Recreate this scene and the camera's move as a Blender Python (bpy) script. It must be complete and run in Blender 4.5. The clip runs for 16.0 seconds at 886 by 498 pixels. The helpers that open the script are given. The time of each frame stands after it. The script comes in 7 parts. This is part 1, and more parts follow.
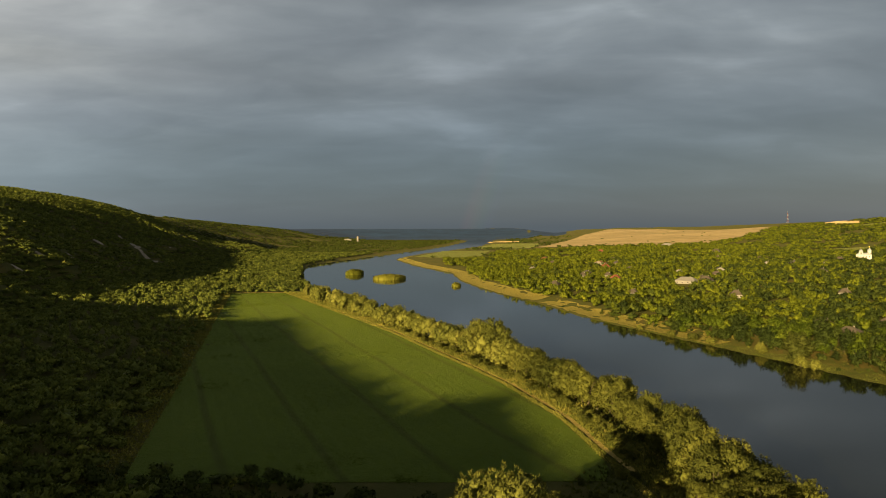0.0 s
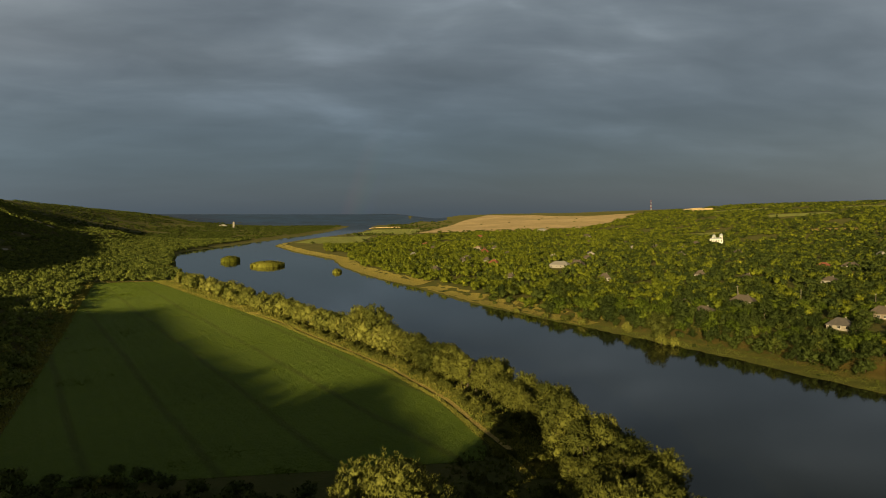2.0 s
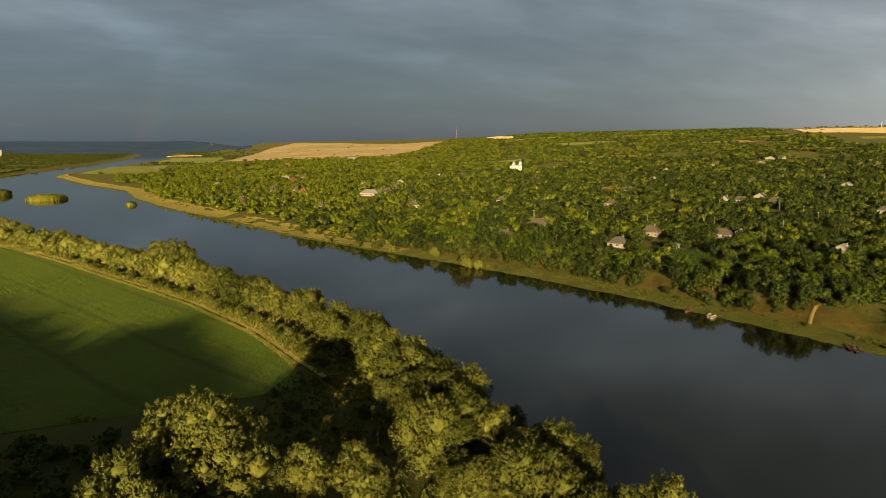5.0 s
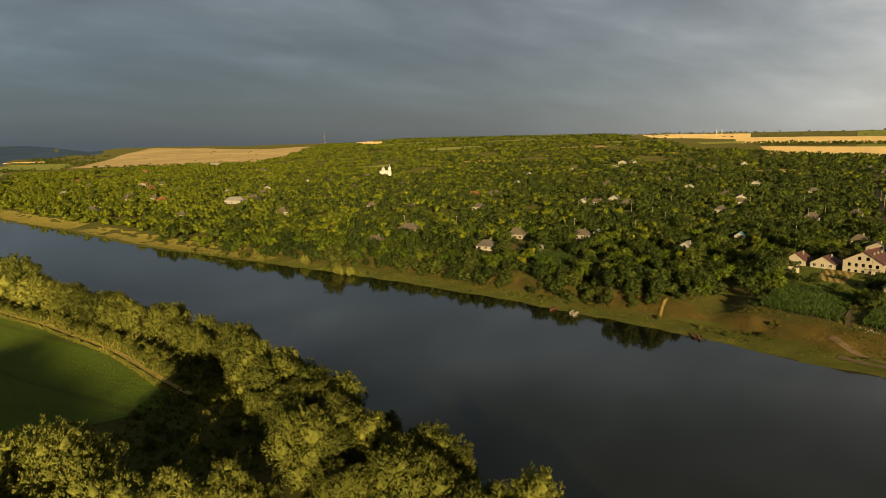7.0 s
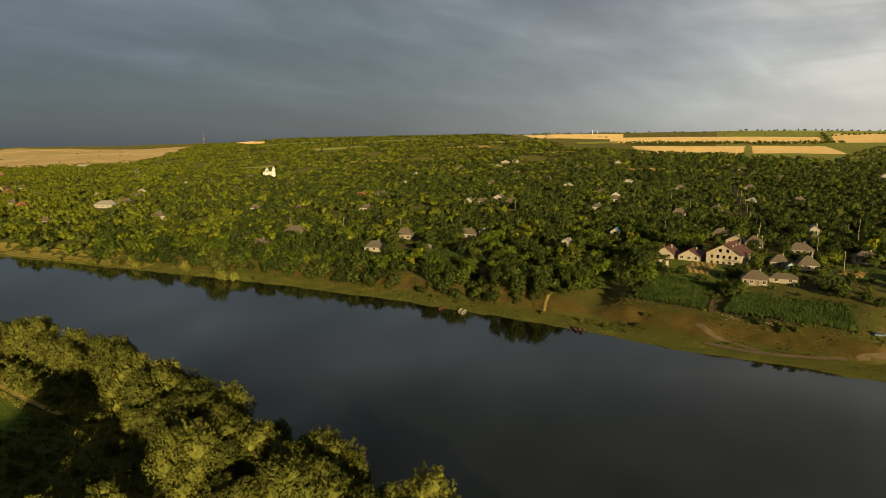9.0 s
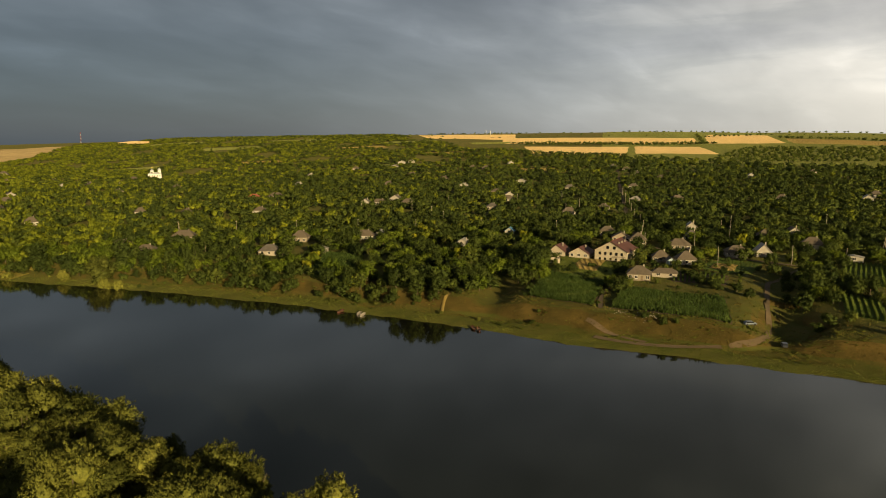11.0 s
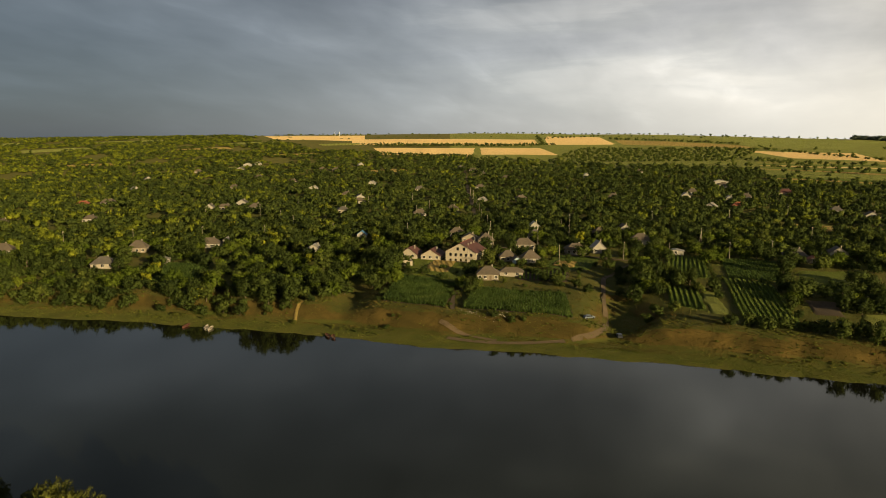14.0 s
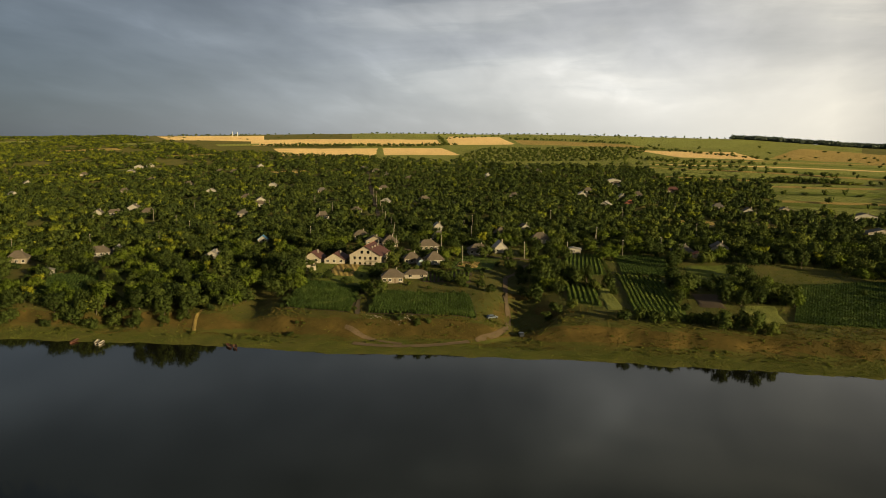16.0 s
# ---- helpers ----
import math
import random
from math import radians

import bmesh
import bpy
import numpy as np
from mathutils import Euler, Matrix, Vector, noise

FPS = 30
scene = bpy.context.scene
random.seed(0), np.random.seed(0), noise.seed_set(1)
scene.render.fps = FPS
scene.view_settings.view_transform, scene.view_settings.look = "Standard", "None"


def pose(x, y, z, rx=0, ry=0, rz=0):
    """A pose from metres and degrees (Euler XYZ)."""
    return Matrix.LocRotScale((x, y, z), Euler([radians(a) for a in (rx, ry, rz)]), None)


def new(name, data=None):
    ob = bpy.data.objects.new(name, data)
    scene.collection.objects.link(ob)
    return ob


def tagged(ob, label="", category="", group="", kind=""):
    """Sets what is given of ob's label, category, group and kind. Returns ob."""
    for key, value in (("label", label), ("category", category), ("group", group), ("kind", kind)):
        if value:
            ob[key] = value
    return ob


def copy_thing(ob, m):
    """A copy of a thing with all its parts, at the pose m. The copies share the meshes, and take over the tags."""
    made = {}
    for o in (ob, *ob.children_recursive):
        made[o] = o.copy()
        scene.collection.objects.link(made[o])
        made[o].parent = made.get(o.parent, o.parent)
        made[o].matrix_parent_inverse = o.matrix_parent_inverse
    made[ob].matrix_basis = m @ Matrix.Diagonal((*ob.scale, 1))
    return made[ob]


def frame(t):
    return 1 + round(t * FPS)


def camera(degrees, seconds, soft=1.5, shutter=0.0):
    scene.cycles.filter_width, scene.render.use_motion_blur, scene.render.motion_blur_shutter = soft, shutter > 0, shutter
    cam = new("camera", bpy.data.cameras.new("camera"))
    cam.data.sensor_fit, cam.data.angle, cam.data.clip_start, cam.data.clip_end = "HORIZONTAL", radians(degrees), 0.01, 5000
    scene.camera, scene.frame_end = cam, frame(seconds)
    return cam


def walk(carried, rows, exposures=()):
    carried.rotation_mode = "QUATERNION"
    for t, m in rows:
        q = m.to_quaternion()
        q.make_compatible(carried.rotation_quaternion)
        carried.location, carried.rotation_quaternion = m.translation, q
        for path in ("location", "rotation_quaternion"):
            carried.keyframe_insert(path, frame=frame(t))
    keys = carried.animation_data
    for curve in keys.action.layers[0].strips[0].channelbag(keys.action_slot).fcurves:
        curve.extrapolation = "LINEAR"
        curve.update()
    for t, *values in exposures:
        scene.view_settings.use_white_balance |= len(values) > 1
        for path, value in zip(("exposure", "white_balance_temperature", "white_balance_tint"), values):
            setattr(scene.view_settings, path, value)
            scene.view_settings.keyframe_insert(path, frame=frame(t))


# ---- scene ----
cam = camera(64.66, 16.0, soft=0.6)
PATH = [
    (0.0, pose(0.00, 0.00, 63.00, 88.25, 0.23, 0.00)),
    (0.5, pose(0.13, 0.24, 63.06, 88.27, 0.18, -2.32)),
    (1.0, pose(0.20, 0.33, 63.08, 88.25, 0.14, -4.70)),
    (1.5, pose(0.27, 0.39, 63.10, 88.23, 0.10, -7.27)),
    (2.0, pose(0.33, 0.41, 63.13, 87.05, 0.06, -9.68)),
    (2.5, pose(0.38, 0.39, 63.15, 85.47, 0.02, -12.27)),
    (3.0, pose(0.42, 0.32, 63.17, 84.06, 0.00, -14.71)),
    (3.5, pose(0.42, 0.21, 63.22, 82.53, -0.02, -17.35)),
    (4.0, pose(0.43, -0.02, 63.28, 81.63, -0.05, -19.83)),
    (6.5, pose(0.23, -1.06, 63.89, 81.63, -0.13, -33.12)),
    (7.0, pose(0.21, -1.22, 64.01, 81.63, -0.11, -35.66)),
    (7.5, pose(0.19, -1.31, 64.12, 81.62, -0.09, -38.34)),
    (8.0, pose(0.19, -1.40, 64.25, 81.62, -0.08, -40.63)),
    (8.5, pose(0.21, -1.48, 64.39, 81.64, -0.07, -42.87)),
    (9.0, pose(0.17, -1.59, 64.55, 81.63, -0.06, -44.85)),
    (11.5, pose(-0.18, -2.11, 65.67, 81.66, -0.12, -55.30)),
    (12.0, pose(-0.16, -2.13, 65.94, 81.67, -0.11, -57.28)),
    (12.5, pose(-0.15, -2.14, 66.24, 81.65, -0.11, -59.42)),
    (13.0, pose(-0.13, -2.14, 66.59, 81.71, -0.10, -61.38)),
    (13.5, pose(-0.14, -2.17, 66.93, 81.69, -0.08, -63.50)),
    (14.0, pose(-0.19, -2.26, 67.31, 81.70, -0.06, -65.40)),
    (14.5, pose(-0.27, -2.39, 67.70, 81.67, -0.04, -67.45)),
    (15.0, pose(-0.38, -2.57, 68.12, 81.68, 0.01, -69.34)),
    (15.5, pose(-0.57, -2.81, 68.58, 81.66, 0.05, -71.36)),
    (16.0, pose(-0.75, -3.07, 68.98, 81.66, 0.10, -73.25)),
]
walk(cam, PATH, exposures=[(0.0, 1.13, 6950, 10), (0.5, 1.02, 6950, 10), (1.0, 0.88, 6900, 10), (1.5, 0.76, 6650, 9), (2.0, 0.69, 6470, 8), (2.5, 0.73, 6300, 6), (3.0, 0.91, 6300, 5), (3.5, 0.98, 6380, 6), (4.0, 1.15, 6450, 6), (6.5, 1.01, 6850, 10), (9.0, 0.88, 6700, 10), (12.0, 0.84, 6650, 10), (14.0, 0.82, 6480, 10), (16.0, 0.77, 6250, 10)])

# ---- world, sun ----
SUN_AZ = 28.0      # degrees east of +y towards which the light travels
SUN_EL = 11.0
sun_data = bpy.data.lights.new("sun", "SUN")
sun_data.energy, sun_data.angle, sun_data.color = 5.0, radians(0.53), (1.0, 0.75, 0.37)
sun = new("sun", sun_data)
_a, _e = radians(SUN_AZ), radians(SUN_EL)
SUN_WAY = Vector((math.sin(_a) * math.cos(_e), math.cos(_a) * math.cos(_e), -math.sin(_e)))
sun.matrix_world = Matrix.Translation((-900, -900, 600)) @ SUN_WAY.to_track_quat("-Z", "Y").to_matrix().to_4x4()


def nd(tree, kind, **values):
    """A node with its inputs and settings."""
    n = tree.nodes.new(kind)
    for key, v in values.items():
        if key.startswith("i_"):
            n.inputs[key[2:].replace("_", " ")].default_value = v
        elif key == "op":
            n.operation = v
        elif key == "blend":
            n.blend_type = v
    return n


def math_node(tree, op, a, b=None, clamp=False):
    n = tree.nodes.new("ShaderNodeMath")
    n.operation, n.use_clamp = op, clamp
    for i, v in enumerate((a, b)):
        if v is None:
            continue
        if isinstance(v, (int, float)):
            n.inputs[i].default_value = v
        else:
            tree.links.new(v, n.inputs[i])
    return n.outputs[0]


def ramp(tree, fac, stops):
    n = tree.nodes.new("ShaderNodeValToRGB")
    el = n.color_ramp.elements
    while len(el) < len(stops):
        el.new(0.5)
    for e, (p, c) in zip(el, stops):
        e.position, e.color = p, (*c, 1)
    tree.links.new(fac, n.inputs[0])
    return n.outputs[0]


def mix(tree, fac, a, b, blend="MIX"):
    n = tree.nodes.new("ShaderNodeMix")
    n.data_type, n.blend_type = "RGBA", blend
    for sock, v in ((n.inputs[0], fac), (n.inputs[6], a), (n.inputs[7], b)):
        if isinstance(v, (int, float)):
            sock.default_value = v
        elif isinstance(v, tuple):
            sock.default_value = (*v, 1)
        else:
            tree.links.new(v, sock)
    return n.outputs[2]


def make_world():
    w = bpy.data.worlds.new("storm_sky")
    scene.world = w
    w.use_nodes = True
    t = w.node_tree
    t.nodes.clear()
    out = t.nodes.new("ShaderNodeOutputWorld")
    sky = t.nodes.new("ShaderNodeTexSky")
    sky.sky_type, sky.sun_disc = "NISHITA", False
    sky.sun_elevation, sky.sun_rotation = radians(SUN_EL), radians(SUN_AZ + 180)
    bg_sky = nd(t, "ShaderNodeBackground", i_Strength=0.09)
    t.links.new(sky.outputs[0], bg_sky.inputs[0])
    co = t.nodes.new("ShaderNodeTexCoord").outputs["Generated"]
    sep = t.nodes.new("ShaderNodeSeparateXYZ")
    t.links.new(co, sep.inputs[0])
    x, y, z = sep.outputs
    up = math_node(t, "MAXIMUM", z, 0.0)
    # cloud deck seen in perspective: direction over height
    den = math_node(t, "ADD", up, 0.24)
    u = math_node(t, "DIVIDE", x, den)
    v = math_node(t, "DIVIDE", y, den)
    comb = t.nodes.new("ShaderNodeCombineXYZ")
    t.links.new(u, comb.inputs[0])
    t.links.new(v, comb.inputs[1])
    # stretch the deck along its drift
    mp = t.nodes.new("ShaderNodeMapping")
    mp.inputs["Rotation"].default_value = (0, 0, radians(28))
    mp.inputs["Scale"].default_value = (1.0, 1.7, 1.0)
    t.links.new(comb.outputs[0], mp.inputs[0])
    big = nd(t, "ShaderNodeTexNoise", i_Scale=0.85, i_Detail=4.0, i_Roughness=0.45, i_Distortion=0.5)
    fine = nd(t, "ShaderNodeTexNoise", i_Scale=2.6, i_Detail=5.0, i_Roughness=0.5, i_Distortion=0.4)
    for n in (big, fine):
        t.links.new(mp.outputs[0], n.inputs["Vector"])
    # darkest opposite the sun, brighter round; unseen sky behind dimmed to deepen shade
    to_sun = math_node(t, "ADD", math_node(t, "MULTIPLY", x, -math.sin(radians(12))), math_node(t, "MULTIPLY", y, -math.cos(radians(12))))
    side = math_node(t, "MULTIPLY_ADD", to_sun, 0.5)
    side.node.inputs[2].default_value = 0.5
    base = ramp(t, side, [(0.0, (0.0262, 0.0312, 0.0372)), (0.06, (0.0340, 0.0395, 0.0455)), (0.12, (0.055, 0.061, 0.067)), (0.18, (0.083, 0.088, 0.092)), (0.27, (0.132, 0.132, 0.128)), (0.40, (0.225, 0.215, 0.195)), (0.50, (0.255, 0.235, 0.198)), (0.57, (0.12, 0.110, 0.098)), (0.78, (0.062, 0.063, 0.066)), (1.0, (0.066, 0.066, 0.068))])
    calm = math_node(t, "MULTIPLY", math_node(t, "SUBTRACT", side, 0.26), 4.5, clamp=True)
    lift = math_node(t, "MULTIPLY", math_node(t, "MULTIPLY", up, 2.8, clamp=True), math_node(t, "MULTIPLY_ADD", calm, -0.5))
    lift.node.inputs[1].links[0].from_node.inputs[2].default_value = 1.0
    cloud = math_node(t, "ADD", math_node(t, "MULTIPLY", big.outputs[0], 0.66), math_node(t, "MULTIPLY", fine.outputs[0], 0.34))
    tone = ramp(t, cloud, [(0.32, (1.0, 1.02, 1.05)), (0.46, (1.65, 1.66, 1.70)), (0.56, (2.3, 2.29, 2.3)), (0.68, (3.8, 3.75, 3.75))])
    shaped = mix(t, lift, (1.0, 1.0, 1.0), tone)
    col = mix(t, 1.0, base, shaped, "MULTIPLY")
    # storm cloud thickened overhead, out of view, to cut fill light and reflections
    over = ramp(t, z, [(0.0, (0.86, 0.86, 0.86)), (0.15, (0.88, 0.88, 0.88)), (0.24, (1.0, 0.99, 0.96)), (0.29, (1.04, 1.02, 0.97)), (0.34, (0.58, 0.57, 0.53)), (0.46, (0.36, 0.36, 0.33)), (0.62, (0.20, 0.20, 0.20)), (1.0, (0.10, 0.108, 0.122))])
    clear_side = ramp(t, z, [(0.0, (1.12, 1.12, 1.10)), (0.06, (1.08, 1.08, 1.07)), (0.12, (0.88, 0.89, 0.90)), (0.20, (0.60, 0.61, 0.63)), (0.30, (0.45, 0.46, 0.46)), (0.46, (0.27, 0.28, 0.27)), (0.62, (0.15, 0.15, 0.15)), (1.0, (0.10, 0.108, 0.122))])
    east = math_node(t, "MULTIPLY", math_node(t, "SUBTRACT", x, 0.60), 4.0, clamp=True)
    col = mix(t, 1.0, col, mix(t, east, over, clear_side), "MULTIPLY")
    # rain hangs dark and blue over the far valley
    rain = math_node(t, "MULTIPLY", math_node(t, "MULTIPLY", math_node(t, "SUBTRACT", 0.80, x), 1.6, clamp=True), math_node(t, "MULTIPLY", math_node(t, "SUBTRACT", 0.20, z), 7.0, clamp=True))
    col = mix(t, rain, col, mix(t, 1.0, col, (0.76, 0.93, 1.08), "MULTIPLY"))
    # long torn wisps along the underside of the deck
    mw = t.nodes.new("ShaderNodeMapping")
    mw.inputs["Rotation"].default_value = (radians(-5), radians(3), 0)
    mw.inputs["Scale"].default_value = (1.5, 1.5, 9.5)
    t.links.new(co, mw.inputs[0])
    torn = nd(t, "ShaderNodeTexNoise", i_Scale=1.35, i_Detail=7.0, i_Roughness=0.56, i_Distortion=0.35)
    t.links.new(mw.outputs[0], torn.inputs["Vector"])
    high = math_node(t, "MULTIPLY", math_node(t, "MULTIPLY", math_node(t, "SUBTRACT", z, 0.02), 9.0, clamp=True), math_node(t, "MULTIPLY_ADD", side, 2.6, clamp=True))
    high.node.inputs[1].links[0].from_node.inputs[2].default_value = 0.30
    col = mix(t, high, col, mix(t, 1.0, col, ramp(t, torn.outputs[0], [(0.30, (0.76, 0.77, 0.80)), (0.46, (0.92, 0.92, 0.94)), (0.53, (1.0, 1.0, 1.0)), (0.60, (1.22, 1.20, 1.17)), (0.75, (1.36, 1.32, 1.27))]), "MULTIPLY"))
    # a faint piece of rainbow, 42 degrees from the point opposite the sun
    dot = t.nodes.new("ShaderNodeVectorMath")
    dot.operation = "DOT_PRODUCT"
    dot.inputs[1].default_value = (math.sin(radians(43)) * math.cos(_e), math.cos(radians(43)) * math.cos(_e), -math.sin(_e))
    t.links.new(co, dot.inputs[0])
    ring = math_node(t, "MULTIPLY_ADD", dot.outputs["Value"], 20.0)
    ring.node.inputs[2].default_value = 0.5 - 20.0 * math.cos(radians(41.6))
    bow = ramp(t, ring, [(0.18, (0, 0, 0)), (0.32, (0.6, 0.12, 0.06)), (0.45, (0.45, 0.32, 0.05)), (0.58, (0.08, 0.32, 0.12)), (0.72, (0.06, 0.10, 0.32)), (0.86, (0, 0, 0))])
    low = math_node(t, "MULTIPLY", math_node(t, "SUBTRACT", 0.15, z), 6.0, clamp=True)
    west = math_node(t, "MULTIPLY", math_node(t, "SUBTRACT", 0.30, x), 8.0, clamp=True)
    bow = mix(t, 1.0, bow, math_node(t, "MULTIPLY", math_node(t, "MULTIPLY", low, west), 0.008), "MULTIPLY")
    col = mix(t, 1.0, col, bow, "ADD")
    bg = nd(t, "ShaderNodeBackground", i_Strength=1.83)
    t.links.new(col, bg.inputs[0])
    # the deck is nearly closed: little clear sky shows through
    ms = t.nodes.new("ShaderNodeMixShader")
    ms.inputs[0].default_value = 0.94
    t.links.new(bg_sky.outputs[0], ms.inputs[1])
    t.links.new(bg.outputs[0], ms.inputs[2])
    t.links.new(ms.outputs[0], out.inputs[0])


make_world()

# ---- materials ----
def material(name, rough=0.8, spec=0.3):
    m = bpy.data.materials.new(name)
    m.use_nodes = True
    t = m.node_tree
    b = t.nodes["Principled BSDF"]
    b.inputs["Roughness"].default_value = rough
    b.inputs["Specular IOR Level"].default_value = spec
    return m, t, b


def object_noise(t, scale, detail=4.0, rough=0.6, where="Object"):
    co = t.nodes.new("ShaderNodeTexCoord").outputs[where]
    n = nd(t, "ShaderNodeTexNoise", i_Scale=scale, i_Detail=detail, i_Roughness=rough)
    t.links.new(co, n.inputs["Vector"])
    return n.outputs[0]


def bump(t, b, height, strength=0.4, distance=0.1):
    n = nd(t, "ShaderNodeBump", i_Strength=strength, i_Distance=distance)
    t.links.new(height, n.inputs["Height"])
    t.links.new(n.outputs[0], b.inputs["Normal"])


def plain(name, color, rough=0.8, vary=0.25, scale=0.8, metal=0.0, spec=0.3, fine=6.0):
    """A painted, plastered or earthen surface with two scales of unevenness."""
    m, t, b = material(name, rough, spec)
    b.inputs["Metallic"].default_value = metal
    a = object_noise(t, scale)
    c = object_noise(t, scale * fine, 6.0)
    f = math_node(t, "ADD", math_node(t, "MULTIPLY", a, 0.6), math_node(t, "MULTIPLY", c, 0.4))
    lo = tuple(v * (1 - vary) for v in color)
    hi = tuple(min(1, v * (1 + vary)) for v in color)
    t.links.new(ramp(t, f, [(0.3, lo), (0.7, hi)]), b.inputs["Base Color"])
    bump(t, b, c, 0.3, 0.03)
    return m


def foliage(name, dark, light, yellow, island=True, rough=0.65):
    """Leaves: each plant, and each clump on it, a little different in green."""
    m, t, b = material(name, rough, 0.08)
    dark, light, yellow = (tuple(min(0.6, v * 2.6) for v in c) for c in (dark, light, yellow))
    rnd = t.nodes.new("ShaderNodeNewGeometry").outputs["Random Per Island"]
    ob = t.nodes.new("ShaderNodeObjectInfo").outputs["Random"]
    # neighbouring leaves belong to one plant and share its green
    n0 = math_node(t, "MULTIPLY_ADD", object_noise(t, 0.10, 3.0, 0.7), 3.4)
    n0.node.inputs[2].default_value = -1.2
    own = n0 if island else ob
    f = math_node(t, "ADD", math_node(t, "MULTIPLY", rnd, 0.22), math_node(t, "MULTIPLY", own, 0.78), clamp=True)
    col = ramp(t, f, [(0.05, dark), (0.5, tuple((a + c) / 2 for a, c in zip(dark, light))), (0.85, light), (1.0, yellow)])
    n = object_noise(t, 0.35, 3.0)
    col = mix(t, math_node(t, "MULTIPLY", n, 0.4), col, dark)
    # twigs and gaps between the leaves: their shade painted as dark flecks
    gap_fleck = object_noise(t, 1.5, 5.0, 0.72)
    col = mix(t, 1.0, col, ramp(t, gap_fleck, [(0.34, (0.58, 0.58, 0.58)), (0.52, (1.0, 1.0, 1.0)), (0.66, (1.4, 1.38, 1.3))]), "MULTIPLY")
    t.links.new(col, b.inputs["Base Color"])
    bump(t, b, gap_fleck, 0.5, 0.2)
    # thin leaves let some of the light through
    thin_leaf = t.nodes.new("ShaderNodeBsdfTranslucent")
    t.links.new(mix(t, 1.0, col, (1.0, 1.0, 0.55), "MULTIPLY"), thin_leaf.inputs[0])
    ms = t.nodes.new("ShaderNodeMixShader")
    ms.inputs[0].default_value = 0.13
    t.links.new(b.outputs[0], ms.inputs[1])
    t.links.new(thin_leaf.outputs[0], ms.inputs[2])
    t.links.new(ms.outputs[0], t.nodes["Material Output"].inputs[0])
    return m


LEAF_WILLOW = foliage("willow_leaves", (0.0200, 0.0245, 0.0050), (0.0690, 0.0725, 0.0140), (0.1180, 0.1150, 0.0270), island=False)
LEAF_POPLAR = foliage("poplar_leaves", (0.0240, 0.0295, 0.0055), (0.0720, 0.0750, 0.0160), (0.1450, 0.1430, 0.0420), island=False)
LEAF_VILLAGE = foliage("garden_tree_leaves", (0.0085, 0.0135, 0.0032), (0.0245, 0.0330, 0.0062), (0.0500, 0.0560, 0.0090), island=False)
LEAF_YELLOW = foliage("yellowing_leaves", (0.0450, 0.0520, 0.0040), (0.0850, 0.0880, 0.0060), (0.1200, 0.1150, 0.0090), island=False)
LEAF_FAR = foliage("far_leaves", (0.0140, 0.0205, 0.0042), (0.0330, 0.0415, 0.0068), (0.0600, 0.0640, 0.0095))
LEAF_HILL = foliage("hill_scrub_leaves", (0.0290, 0.0390, 0.0080), (0.0690, 0.0810, 0.0150), (0.1180, 0.1200, 0.0220))
# strong blue in the base colour imitates distance haze over the forest
HAZY_FOREST = plain("haze_blue_forest", (0.020, 0.058, 0.135), 0.95, 0.4, 0.006)
# leaf green pulled towards grey-blue, haze put into the colour
LEAF_HAZY = foliage("hazy_wood_leaves", (0.0180, 0.0240, 0.0200), (0.0280, 0.0360, 0.0280), (0.0360, 0.0450, 0.0320))
# dark and bright sets also stand in for side-lit and front-lit slopes
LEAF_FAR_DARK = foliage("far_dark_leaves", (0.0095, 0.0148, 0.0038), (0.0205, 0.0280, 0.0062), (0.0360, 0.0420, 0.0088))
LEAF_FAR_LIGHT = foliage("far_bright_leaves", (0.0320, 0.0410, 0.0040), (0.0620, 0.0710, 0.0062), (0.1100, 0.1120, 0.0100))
LEAF_SILVER = foliage("silver_willow_leaves", (0.047, 0.053, 0.011), (0.090, 0.093, 0.020), (0.132, 0.129, 0.034), island=False)
BARK = plain("bark", (0.10, 0.08, 0.06), 0.9, 0.35, 1.5)
REED = foliage("reed_leaves", (0.055, 0.062, 0.008), (0.10, 0.10, 0.016), (0.14, 0.13, 0.028), island=False)


